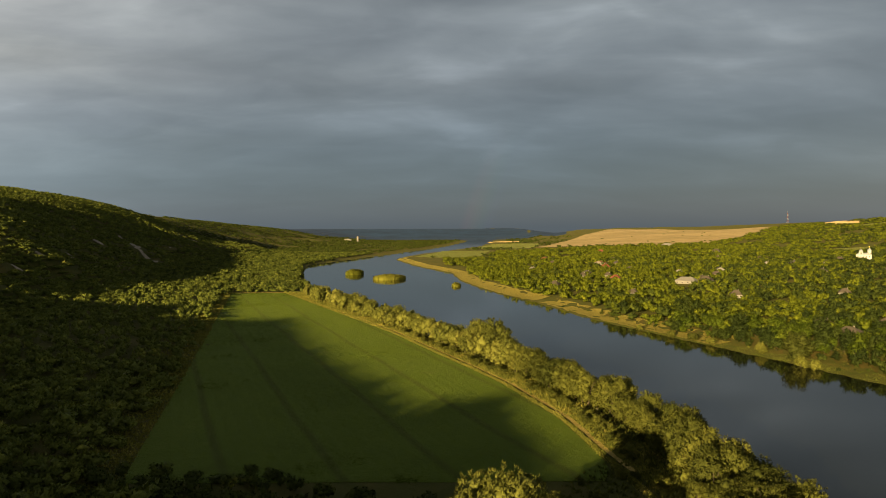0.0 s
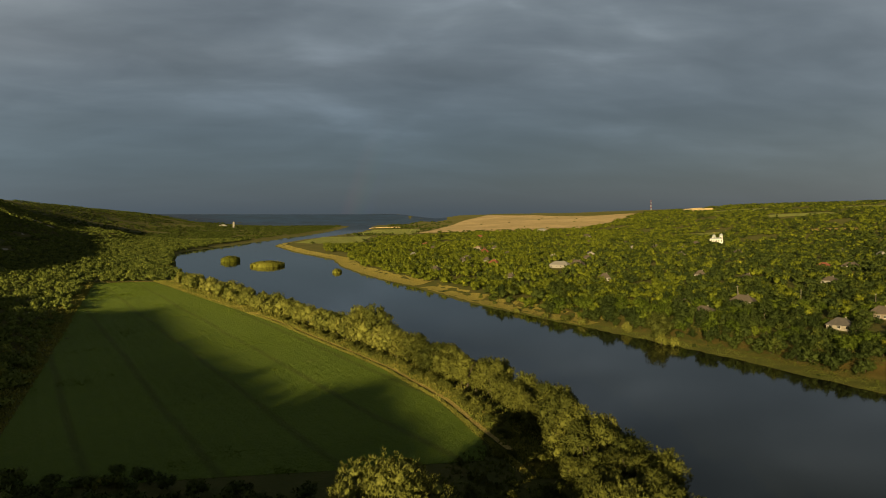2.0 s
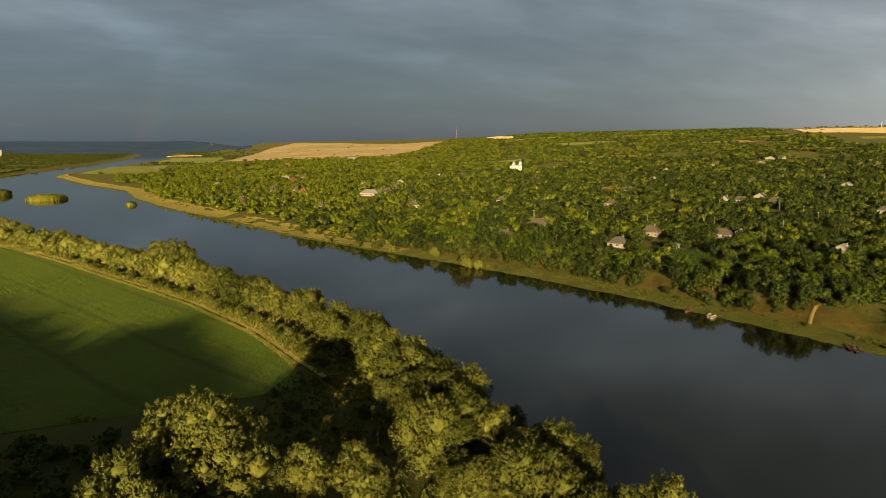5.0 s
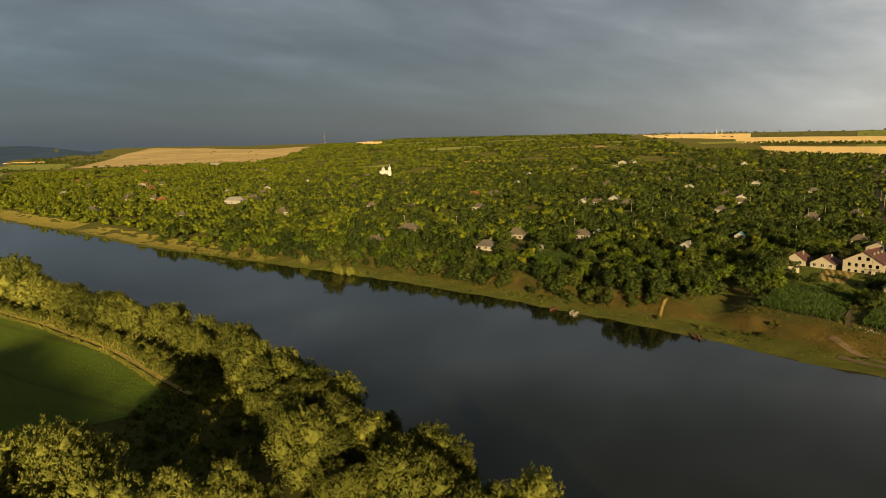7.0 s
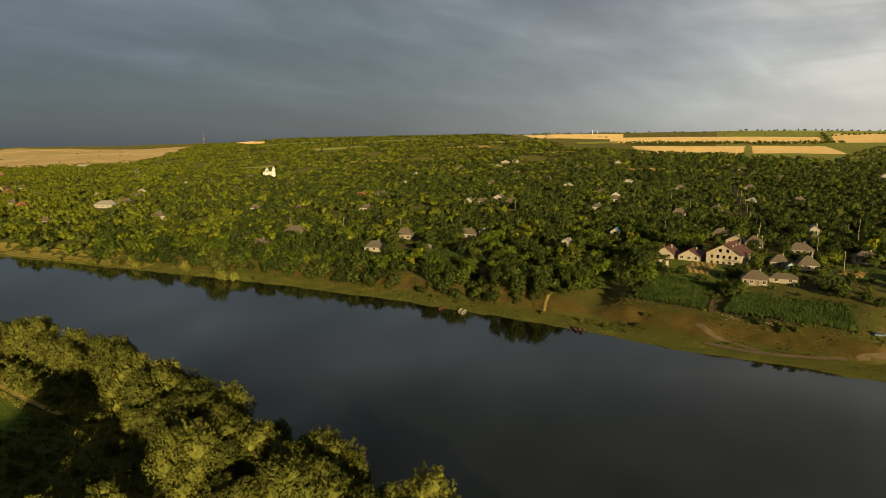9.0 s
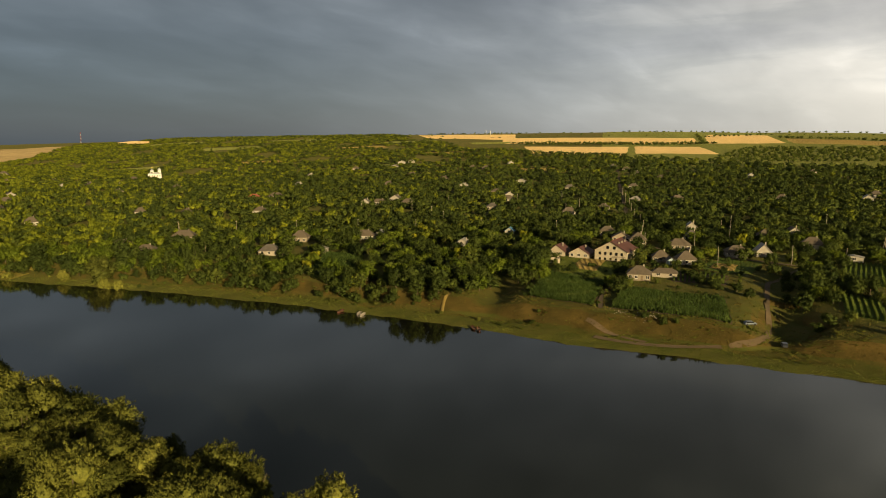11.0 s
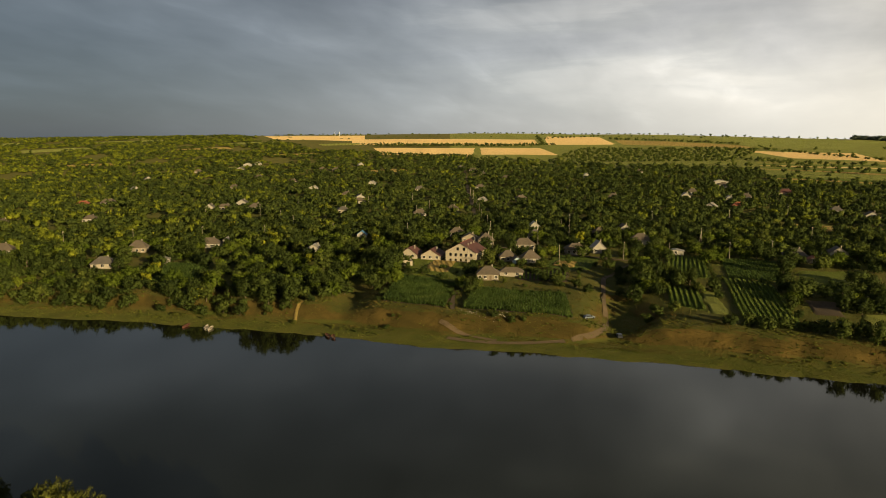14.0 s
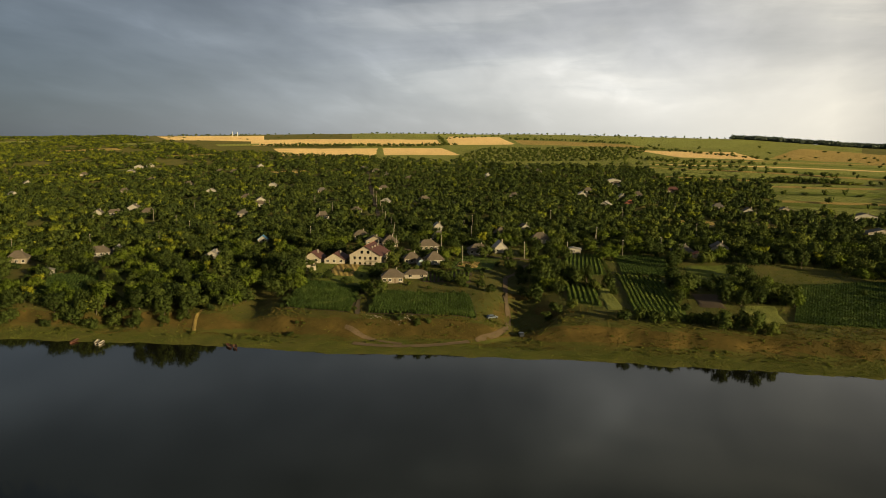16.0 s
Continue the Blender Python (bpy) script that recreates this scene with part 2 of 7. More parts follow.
def make_ground_mat():
    """Meadow and bare earth by patches; dry grass on steep banks."""
    m, t, b = material("meadow_ground", 0.95, 0.1)
    big = object_noise(t, 0.018, 5.0)
    mid = object_noise(t, 0.12, 6.0)
    fine = object_noise(t, 1.3, 6.0, 0.7)
    f = math_node(t, "ADD", math_node(t, "MULTIPLY", big, 0.5), math_node(t, "MULTIPLY", mid, 0.5))
    col = ramp(t, f, [(0.32, (0.0383, 0.0547, 0.0110)), (0.48, (0.0575, 0.0705, 0.0136)), (0.62, (0.0971, 0.0849, 0.0252)), (0.74, (0.0683, 0.0719, 0.0180))])
    # dry earth where the ground is steep
    nz = t.nodes.new("ShaderNodeSeparateXYZ")
    t.links.new(t.nodes.new("ShaderNodeNewGeometry").outputs["True Normal"], nz.inputs[0])
    steep = math_node(t, "MULTIPLY", math_node(t, "SUBTRACT", 0.955, nz.outputs[2]), 12.0, clamp=True)
    # only the low bluffs are that dry
    zz = t.nodes.new("ShaderNodeSeparateXYZ")
    t.links.new(t.nodes.new("ShaderNodeTexCoord").outputs["Object"], zz.inputs[0])
    steep = math_node(t, "MULTIPLY", steep, math_node(t, "MULTIPLY", math_node(t, "SUBTRACT", 14.0, zz.outputs[2]), 0.2, clamp=True))
    col = mix(t, steep, col, ramp(t, mid, [(0.32, (0.044, 0.037, 0.010)), (0.5, (0.078, 0.057, 0.016)), (0.66, (0.134, 0.092, 0.027))]))
    # damp green grass on the low shelf beside the water
    damp = math_node(t, "MULTIPLY", math_node(t, "SUBTRACT", 1.9, math_node(t, "ADD", zz.outputs[2], math_node(t, "MULTIPLY", mid, 0.8))), 1.6, clamp=True)
    col = mix(t, damp, col, ramp(t, mid, [(0.35, (0.0539, 0.0755, 0.0130)), (0.6, (0.0971, 0.1007, 0.0230))]))
    col = mix(t, 0.35, col, ramp(t, fine, [(0.3, (0.0216, 0.0288, 0.0072)), (0.7, (0.1438, 0.1366, 0.0432))]), "OVERLAY")
    t.links.new(col, b.inputs["Base Color"])
    bump(t, b, fine, 0.6, 0.5)
    b.inputs["Sheen Weight"].default_value, b.inputs["Sheen Roughness"].default_value = 0.15, 0.6
    b.inputs["Sheen Tint"].default_value = (0.24, 0.22, 0.06, 1)
    return m


def crop(name, dark, light, row_width, turn, rough=0.9, rows=0.5, patch=0.02, sheen=0.5):
    """A sown field: drilled rows, tramlines and patchy growth."""
    m, t, b = material(name, rough, 0.15)
    co = t.nodes.new("ShaderNodeTexCoord").outputs["Object"]
    mp = t.nodes.new("ShaderNodeMapping")
    mp.inputs["Rotation"].default_value = (0, 0, radians(turn))
    t.links.new(co, mp.inputs[0])
    wave = nd(t, "ShaderNodeTexWave", i_Scale=0.314 / row_width, i_Distortion=1.2, i_Detail=2.0)
    t.links.new(mp.outputs[0], wave.inputs["Vector"])
    big = object_noise(t, patch, 5.0)
    mid = object_noise(t, patch * 9, 5.0)
    fine = object_noise(t, 0.9, 6.0, 0.7)
    f = math_node(t, "ADD", math_node(t, "MULTIPLY", big, 0.4), math_node(t, "ADD", math_node(t, "MULTIPLY", mid, 0.3), math_node(t, "MULTIPLY", fine, 0.3)))
    col = ramp(t, f, [(0.36, dark), (0.62, light)])
    col = mix(t, math_node(t, "MULTIPLY", wave.outputs[0], rows), col, tuple(v * 0.55 for v in dark))
    t.links.new(col, b.inputs["Base Color"])
    h = math_node(t, "ADD", fine, math_node(t, "MULTIPLY", wave.outputs[0], -min(0.5, rows * 2)))
    bump(t, b, h, 1.0, 1.6)
    # upright stalks catch a low sun
    b.inputs["Sheen Weight"].default_value, b.inputs["Sheen Roughness"].default_value = sheen, 0.6
    b.inputs["Sheen Tint"].default_value = (*(min(1, v * 1.6) for v in light), 1)
    return m


def make_water():
    m, t, b = material("river_water", 0.05, 0.5)
    b.inputs["Base Color"].default_value = (0.0065, 0.0075, 0.0050, 1)
    b.inputs["IOR"].default_value = 1.335
    b.inputs["Specular Tint"].default_value = (0.97, 0.98, 0.60, 1)
    co = t.nodes.new("ShaderNodeTexCoord").outputs["Object"]
    a = nd(t, "ShaderNodeTexNoise", i_Scale=0.9, i_Detail=3.0, i_Roughness=0.5)
    c = nd(t, "ShaderNodeTexNoise", i_Scale=0.02, i_Detail=4.0, i_Roughness=0.6)
    for n in (a, c):
        t.links.new(co, n.inputs["Vector"])
    h = math_node(t, "MULTIPLY", a.outputs[0], c.outputs[0])
    bump(t, b, h, 0.10, 0.12)
    return m


GROUND = make_ground_mat()
WATER = make_water()


def make_young_crop():
    """Even green crop with pairs of wheel tracks along the field and patchy, weedy growth."""
    m, t, b = material("young_crop", 0.9, 0.12)
    co = t.nodes.new("ShaderNodeTexCoord").outputs["Object"]
    mp = t.nodes.new("ShaderNodeMapping")
    mp.inputs["Rotation"].default_value = (0, 0, radians(-22))
    t.links.new(co, mp.inputs[0])
    tram = nd(t, "ShaderNodeTexWave", i_Scale=0.314 / 26, i_Distortion=0.6, i_Detail=1.0)
    rows = nd(t, "ShaderNodeTexWave", i_Scale=0.314 / 4.2, i_Distortion=2.0, i_Detail=2.0)
    for w in (tram, rows):
        t.links.new(mp.outputs[0], w.inputs["Vector"])
    big, mid, fine = object_noise(t, 0.012, 5.0), object_noise(t, 0.11, 6.0), object_noise(t, 0.8, 6.0, 0.75)
    f = math_node(t, "ADD", math_node(t, "MULTIPLY", big, 0.4), math_node(t, "ADD", math_node(t, "MULTIPLY", mid, 0.3), math_node(t, "MULTIPLY", fine, 0.3)))
    col = ramp(t, f, [(0.38, (0.0400, 0.0765, 0.0057)), (0.52, (0.0574, 0.1010, 0.0081)), (0.66, (0.0798, 0.1224, 0.0124))])
    line = math_node(t, "MULTIPLY", math_node(t, "SUBTRACT", tram.outputs[0], 0.955), 16.0, clamp=True)
    col = mix(t, math_node(t, "MULTIPLY", line, math_node(t, "MULTIPLY", mid, 1.9, clamp=True)), col, (0.0224, 0.0337, 0.0067))
    weeds = math_node(t, "MULTIPLY", math_node(t, "SUBTRACT", mid, 0.63), 7.0, clamp=True)
    col = mix(t, weeds, col, (0.0848, 0.1132, 0.0214))
    t.links.new(col, b.inputs["Base Color"])
    h = math_node(t, "ADD", fine, math_node(t, "MULTIPLY", rows.outputs[0], 0.12))
    bump(t, b, h, 1.0, 1.3)
    b.inputs["Sheen Weight"].default_value, b.inputs["Sheen Roughness"].default_value = 0.5, 0.6
    b.inputs["Sheen Tint"].default_value = (0.26, 0.32, 0.05, 1)
    return m


GRASS_FIELD = make_young_crop()
MEADOW_GRASS = crop("meadow_grass", (0.0570, 0.0798, 0.0106), (0.0912, 0.1140, 0.0152), 3.5, 12, rows=0.05)
WHEAT = crop("ripe_wheat", (0.40, 0.29, 0.125), (0.53, 0.385, 0.18), 9.0, 60, rows=0.0, patch=0.006, sheen=0.6)
MAIZE = crop("maize_green", (0.0380, 0.0646, 0.0091), (0.0722, 0.1064, 0.0152), 1.6, 40, rows=0.25)
PALE_CROP = crop("pale_green_crop", (0.0950, 0.1178, 0.0228), (0.1634, 0.1786, 0.0418), 9.0, 60, rows=0.5, patch=0.01)
STUBBLE = crop("dry_grass_plot", (0.1900, 0.1406, 0.0418), (0.2888, 0.2166, 0.0684), 2.5, 60, rows=0.25)
SOIL = plain("tilled_soil", (0.0532, 0.0380, 0.0228), 0.95, 0.35, 0.3)
TRACK = plain("dirt_track", (0.0874, 0.0646, 0.0380), 0.95, 0.3, 0.25)
LANDING = plain("pale_trodden_earth", (0.110, 0.080, 0.048), 0.95, 0.3, 0.3)
CHALK = plain("bare_limestone", (0.2584, 0.2280, 0.1748), 0.9, 0.6, 0.3)
ROOF_SLATE = plain("weathered_roof_slate", (0.0874, 0.0722, 0.0547), 0.85, 0.3, 0.7)
ROOF_GREY = plain("grey_roof_sheet", (0.0798, 0.0730, 0.0654), 0.8, 0.3, 0.7)
ROOF_RED = plain("dark_red_roof_tile", (0.0760, 0.0342, 0.0304), 0.75, 0.25, 0.8)
ROOF_ORANGE = plain("orange_roof_tile", (0.1976, 0.0684, 0.0380), 0.8, 0.25, 0.8)
ROOF_BLUE = plain("blue_roof_sheet", (0.0532, 0.1672, 0.3192), 0.5, 0.15, 0.8)
ROOF_WHITE = plain("pale_roof_sheet", (0.2052, 0.1976, 0.1786), 0.6, 0.12, 0.8)
WALL_CREAM = plain("cream_plaster", (0.1900, 0.1634, 0.1254), 0.9, 0.15, 0.6)
WALL_WHITE = plain("whitewashed_plaster", (0.2356, 0.2242, 0.1976), 0.9, 0.12, 0.6)
WALL_BLOCK = plain("bare_limestone_block", (0.29, 0.26, 0.20), 0.9, 0.18, 1.2)
WALL_BLUE = plain("pale_blue_plaster", (0.2280, 0.3192, 0.3800), 0.9, 0.15, 0.6)
CHURCH_WHITE = plain("church_white_paint", (0.5016, 0.4940, 0.4712), 0.8, 0.06, 0.3)
CHURCH_ROOF = plain("church_blue_grey_roof", (0.3192, 0.3496, 0.3800), 0.5, 0.12, 0.3)
GILT = plain("gilded_metal", (0.4560, 0.3192, 0.0912), 0.35, 0.1, 1.0, metal=0.9)
PANE = plain("dark_window_glass", (0.0152, 0.0167, 0.0190), 0.12, 0.1, 0.5, spec=0.6)
FRAME_W = plain("white_window_frame", (0.4560, 0.4408, 0.4104), 0.7, 0.08, 2.0)
CONCRETE = plain("weathered_concrete", (0.2280, 0.2052, 0.1672), 0.9, 0.2, 1.5)
WOOD_GREY = plain("grey_timber", (0.1292, 0.0988, 0.0684), 0.9, 0.3, 2.0)
STEEL_RED = plain("red_painted_steel", (0.1672, 0.0380, 0.0304), 0.5, 0.1, 0.5)
STEEL_WHITE = plain("white_painted_steel", (0.2888, 0.2888, 0.2812), 0.5, 0.08, 0.5)
BOAT_WHITE = plain("pale_boat_paint", (0.3040, 0.2812, 0.2432), 0.5, 0.12, 1.5)
BOAT_RED = plain("red_boat_paint", (0.0836, 0.0342, 0.0228), 0.6, 0.2, 1.5)
CAR_DARK = plain("dark_car_paint", (0.0190, 0.0228, 0.0304), 0.3, 0.1, 1.0, spec=0.5)
CAR_GREY = plain("blue_grey_car_paint", (0.0760, 0.0988, 0.1368), 0.3, 0.1, 1.0, spec=0.5)
RUBBER = plain("black_rubber", (0.0114, 0.0114, 0.0114), 0.8, 0.1, 3.0)
MAIZE_LEAF = foliage("maize_leaves", (0.012, 0.021, 0.005), (0.025, 0.038, 0.0085), (0.041, 0.051, 0.013))
VINE_LEAF = foliage("vine_leaves", (0.018, 0.030, 0.006), (0.038, 0.051, 0.010), (0.06, 0.070, 0.016))
GREEN_TUFT = foliage("green_weeds", (0.022, 0.028, 0.005), (0.045, 0.050, 0.009), (0.07, 0.068, 0.015))
DRY_TUFT = foliage("dry_grass_blades", (0.0240, 0.0196, 0.0046), (0.0410, 0.0318, 0.0078), (0.0720, 0.0540, 0.0145))
DRY_PATH = crop("dry_path_grass", (0.2400, 0.1840, 0.0480), (0.3680, 0.2880, 0.0880), 2.0, 60, rows=0.1, sheen=0.8)
CROP_TUFT = foliage("crop_leaves", (0.0272, 0.0408, 0.0041), (0.0326, 0.0476, 0.0048), (0.0394, 0.0530, 0.0061))
LEAF_BRIGHT = foliage("walnut_leaves", (0.018, 0.028, 0.003), (0.044, 0.058, 0.006), (0.075, 0.082, 0.008), island=False)
VERGE_TUFT = foliage("verge_grass", (0.050, 0.055, 0.010), (0.090, 0.085, 0.018), (0.14, 0.12, 0.03))
SHORE_GRASS = crop("shore_meadow_grass", (0.1200, 0.1160, 0.0224), (0.2080, 0.1720, 0.0400), 3.0, 60, rows=0.05, patch=0.04, sheen=0.6)


def make_hill_wheat():
    """Ripe wheat on worn, uneven slopes: tan with paler crests and olive hollows."""
    m, t, b = material("hill_wheat", 0.9, 0.1)
    big, mid, fine = object_noise(t, 0.0045, 6.0, 0.6), object_noise(t, 0.02, 6.0, 0.6), object_noise(t, 0.2, 5.0)
    f = math_node(t, "ADD", math_node(t, "MULTIPLY", big, 0.55), math_node(t, "ADD", math_node(t, "MULTIPLY", mid, 0.3), math_node(t, "MULTIPLY", fine, 0.15)))
    f = math_node(t, "MULTIPLY_ADD", f, 2.6)
    f.node.inputs[2].default_value = -0.8
    col = ramp(t, f, [(0.30, (0.0606, 0.0628, 0.0160)), (0.40, (0.0929, 0.0784, 0.0246)), (0.52, (0.1212, 0.0956, 0.0354)), (0.68, (0.1777, 0.1396, 0.0559))])
    t.links.new(col, b.inputs["Base Color"])
    bump(t, b, mid, 1.0, 6.0)
    b.inputs["Sheen Weight"].default_value, b.inputs["Sheen Roughness"].default_value = 0.25, 0.6
    b.inputs["Sheen Tint"].default_value = (0.6, 0.46, 0.26, 1)
    return m


HILL_WHEAT = make_hill_wheat()

# ---- the lie of the land: river, valley floor, slopes ----
R_Y = (-900, -400, -160, -72, -13, 22, 80, 104, 137, 186, 220, 280, 337, 385, 471, 585, 660, 760, 838, 952, 1136, 1381, 1542, 1707, 1955, 2357, 3098, 6000)
R_X = (330, 258, 238, 230, 225, 222, 212, 206, 205, 196, 190, 173, 153, 134, 102, 77, 52, 30, 18, 12, -45, -97, -80, -47, 25, 126, 220, 420)
L_Y = (-900, -100, 190, 240, 280, 318, 400, 500, 640, 820, 1000, 1183, 1580, 1644, 1832, 2067, 2525, 3121, 6000)
L_X = (120, 76, 71, 60, 48, 33, -3, -48, -108, -163, -200, -229, -146, -125, -95, -40, 33, 103, 303)
# where the slope beyond the right bank starts, ends and how high it gets, by compass direction
F_AZ = (-60, -14, -8, 6, 9, 11, 14, 20, 26, 32, 38, 50, 67, 83, 96, 105, 116, 140)
F_R0 = (4000, 3600, 3700, 3700, 2000, 1900, 1850, 1750, 1500, 1200, 1050, 850, 800, 700, 650, 600, 600, 600)
F_R1 = (4900, 4700, 4800, 4800, 3400, 3300, 3300, 3300, 3000, 2700, 2600, 2500, 2400, 2300, 2200, 2200, 2200, 2200)
F_H = (62, 60, 59, 55, 20, 42, 54, 60, 74, 86, 93, 104, 113, 105, 87, 60, 45, 40)
# crest of the left-hand hill
C_Y = (-900, -500, -313, -290, -250, -232, -213, -195, -161, -93, 19, 130, 163, 185, 209, 240, 283, 330, 390, 520, 600, 700, 850, 1000, 1376, 1844, 2363, 2941, 3800)
C_H = (140, 126, 123, 122, 119, 115, 115, 110, 106, 100, 89, 80, 80, 72, 68, 63, 56, 46, 42, 44, 54, 76, 104, 128, 139, 125, 98, 74, 50)
FOOT_Y = (-900, 0, 200, 300, 520, 700, 900, 1200, 1500, 1620, 1850, 2200, 2941, 3800)
FOOT_X = (-200, -200, -195, -200, -245, -295, -330, -365, -372, -390, -520, -480, -400, -380)

# unseen spur added behind the flyer to cast the field's shadow: height by x
SPUR_X = (-900, -582, -522, -484, -404, -320, -288, -262, -246, -231, -214, -201, -184, -164, -120, -70, 0, 70)
SPUR_H = (150, 152, 155, 158, 137, 118, 111, 103, 104, 103, 98, 95, 91, 83, 60, 35, 12, 3)


def smooth(v):
    v = np.clip(v, 0, 1)
    return v * v * (3 - 2 * v)


def wob(x, y, size, seed=0.0):
    """Slow unevenness from a few crossed waves, about -1 to 1."""
    a, b = x / size + seed, y / size - seed * 1.7
    return (np.sin(a * 2.1 + 1.3 * np.sin(b * 1.1)) + np.sin(b * 2.7 + 1.1 * np.sin(a * 1.3 + 2)) + 0.6 * np.sin(a * 4.3 - b * 3.7 + 1) + 0.4 * np.sin(a * 7.9 + b * 6.1)) / 3


def right_of_bank(x, y):
    slope = (np.interp(y + 15, R_Y, R_X) - np.interp(y - 15, R_Y, R_X)) / 30
    return (x - np.interp(y, R_Y, R_X) - 1.5 * wob(x * 0, y, 9)) / np.sqrt(1 + slope ** 2)


def left_of_bank(x, y):
    slope = (np.interp(y + 15, L_Y, L_X) - np.interp(y - 15, L_Y, L_X)) / 30
    return (np.interp(y, L_Y, L_X) + 1.5 * wob(x * 0, y, 11, 3) - x) / np.sqrt(1 + slope ** 2)


def gully(x, y, ax, ay, bx, by, width):
    """1 on the line from a to b, fading to 0 over width to its sides and beyond its ends."""
    dx, dy = bx - ax, by - ay
    k = np.clip(((x - ax) * dx + (y - ay) * dy) / (dx * dx + dy * dy), 0, 1)
    d = np.hypot(x - ax - k * dx, y - ay - k * dy)
    return np.exp(-(d / width) ** 2)


def ground(x, y):
    """Height of the ground at x, y (arrays)."""
    x, y = np.asarray(x, float), np.asarray(y, float)
    s, q = right_of_bank(x, y), left_of_bank(x, y)
    az, r = np.degrees(np.arctan2(x, y)), np.hypot(x, y)
    # right bank: shelf, bluff, terrace, then the long slope
    bluff = np.interp(y, (-200, -60, 0, 60, 180, 330, 600, 900), (4.5, 5.0, 5.5, 6.0, 5.5, 4.5, 2.5, 1.5))
    z = np.interp(s, (-30, -1, 0, 10, 14), (-3, -0.4, 0.15, 0.8, 1.2))
    z = z + smooth((s - 13) / 11) * bluff + 0.018 * np.clip(s - 25, 0, 500) + (0.35 * wob(x, y, 14) + 0.14 * wob(x, y, 5.0, 3)) * smooth((s - 4) / 20)
    cut = 0.6 * gully(x, y, 208, 134, 258, 159, 8.5) + 0.7 * gully(x, y, 200, 189, 226, 205, 5) + 0.85 * gully(x, y, 222, 42, 262, 42, 11) + 0.6 * gully(x, y, 262, 42, 330, 60, 9)
    z = z - smooth((s - 8) / 10) * (bluff + 0.5) * np.clip(cut, 0, 0.85) * np.where(s > 70, 0.5, 1)
    z = np.where(s > 3, np.maximum(z, 0.35), z)
    r0, r1, h = np.interp(az, F_AZ, F_R0), np.interp(az, F_AZ, F_R1), np.interp(az, F_AZ, F_H)
    k = np.clip((r - r0) / (r1 - r0), 0, 1)
    k = 0.55 * k + 0.45 * smooth(k)
    z = z * (1 - k) + h * k + 1.5 * wob(x, y, 160) * smooth((s - 300) / 400) + 3.5 * wob(x, y, 210, 2) * smooth((r - 1900) / 500) * (az > 4) * (az < 30)
    # left bank: low levee, flat field, then the hill
    zl = np.interp(q, (-30, -1, 0, 8, 20), (-3, -0.4, 0.15, 1.6, 3.0)) + 0.25 * wob(x, y, 60) * smooth((q - 10) / 20)
    foot, crest = np.interp(y, FOOT_Y, FOOT_X), np.interp(y, C_Y, C_H)
    u = foot - x + 14 * wob(x * 0.4, y, 55, 1)
    k = np.clip(u / np.interp(y, (300, 600, 700, 850, 1100, 1376), (172, 150, 200, 310, 460, 485)), 0, 1)
    even = smooth((y - 600) / 250)      # beyond the bend the slope rises evenly to its crest
    up = smooth(k) * (1 - even) + (k - 0.06 * np.sin(2 * math.pi * k)) * even
    zl = zl + 0.06 * np.clip(u + 90, 0, 90) * smooth((y + 100) / 200) + up * (crest - 6) + np.clip(u - 170, 0, 300) * 0.004
    zl = zl + (wob(x, y, 34, 2) * 3.0 + wob(x, y, 62, 5) * 7.0 * smooth((y - 650) / 80)) * smooth(u / 60) * (1 - smooth((u - 110) / 90))
    zl = np.where((y < -110) & (q > 0), np.maximum(zl, np.interp(x, SPUR_X, SPUR_H) * smooth((-110 - y) / 140) * smooth(q / 40)), zl)
    far = smooth((r - 3600) / 1200) * np.interp(az, F_AZ, F_H)
    zl = np.maximum(zl, far - 3)
    return np.where(q > s, zl, z)


# ---- building blocks ----
def mesh_of(name, verts, faces, mat=None, flat=True, normals=None):
    """A mesh from arrays of corners and equal-sided faces."""
    me = bpy.data.meshes.new(name)
    verts, faces = np.asarray(verts, np.float32), np.asarray(faces, np.int32)
    n, k = faces.shape
    me.vertices.add(len(verts))
    me.vertices.foreach_set("co", verts.ravel())
    me.loops.add(n * k)
    me.loops.foreach_set("vertex_index", faces.ravel())
    me.polygons.add(n)
    me.polygons.foreach_set("loop_start", np.arange(0, n * k, k, dtype=np.int32))
    me.polygons.foreach_set("use_smooth", np.full(n, not flat))
    if normals is not None:
        me.polygons.foreach_set("use_smooth", np.full(n, True))
        me.attributes.new("custom_normal", "FLOAT_VECTOR", "POINT").data.foreach_set("vector", np.asarray(normals, np.float32).ravel())
    me.update(calc_edges=True)
    if mat:
        me.materials.append(mat)
    return me


def setting(name, me, label, category):
    return tagged(new(name, me), label, category, kind="structure")


def quads(rows, cols):
    i = np.arange(rows - 1)[:, None] * cols + np.arange(cols - 1)[None, :]
    return np.stack([i, i + 1, i + cols + 1, i + cols], -1).reshape(-1, 4)


def height(x, y):
    return float(ground(np.array([x]), np.array([y]))[0])


# ---- ground and water ----
def build_ground():
    az = np.radians(np.concatenate([np.arange(-180, -40, 2.0), np.arange(-40, 112, 0.5), np.arange(112, 180.1, 2.0)]))
    rr = np.concatenate([[0.0], np.geomspace(12, 150, 60), np.geomspace(152, 330, 95), np.geomspace(335, 4950, 120)])
    a, r = np.meshgrid(az, rr)
    x, y = r * np.sin(a), r * np.cos(a)
    me = mesh_of("ground", np.stack([x, y, ground(x, y)], -1).reshape(-1, 3), quads(len(rr), len(az))[:, ::-1], GROUND, flat=False)
    setting("ground", me, "river valley floor and slopes with dry meadow grass", "ground")


build_ground()


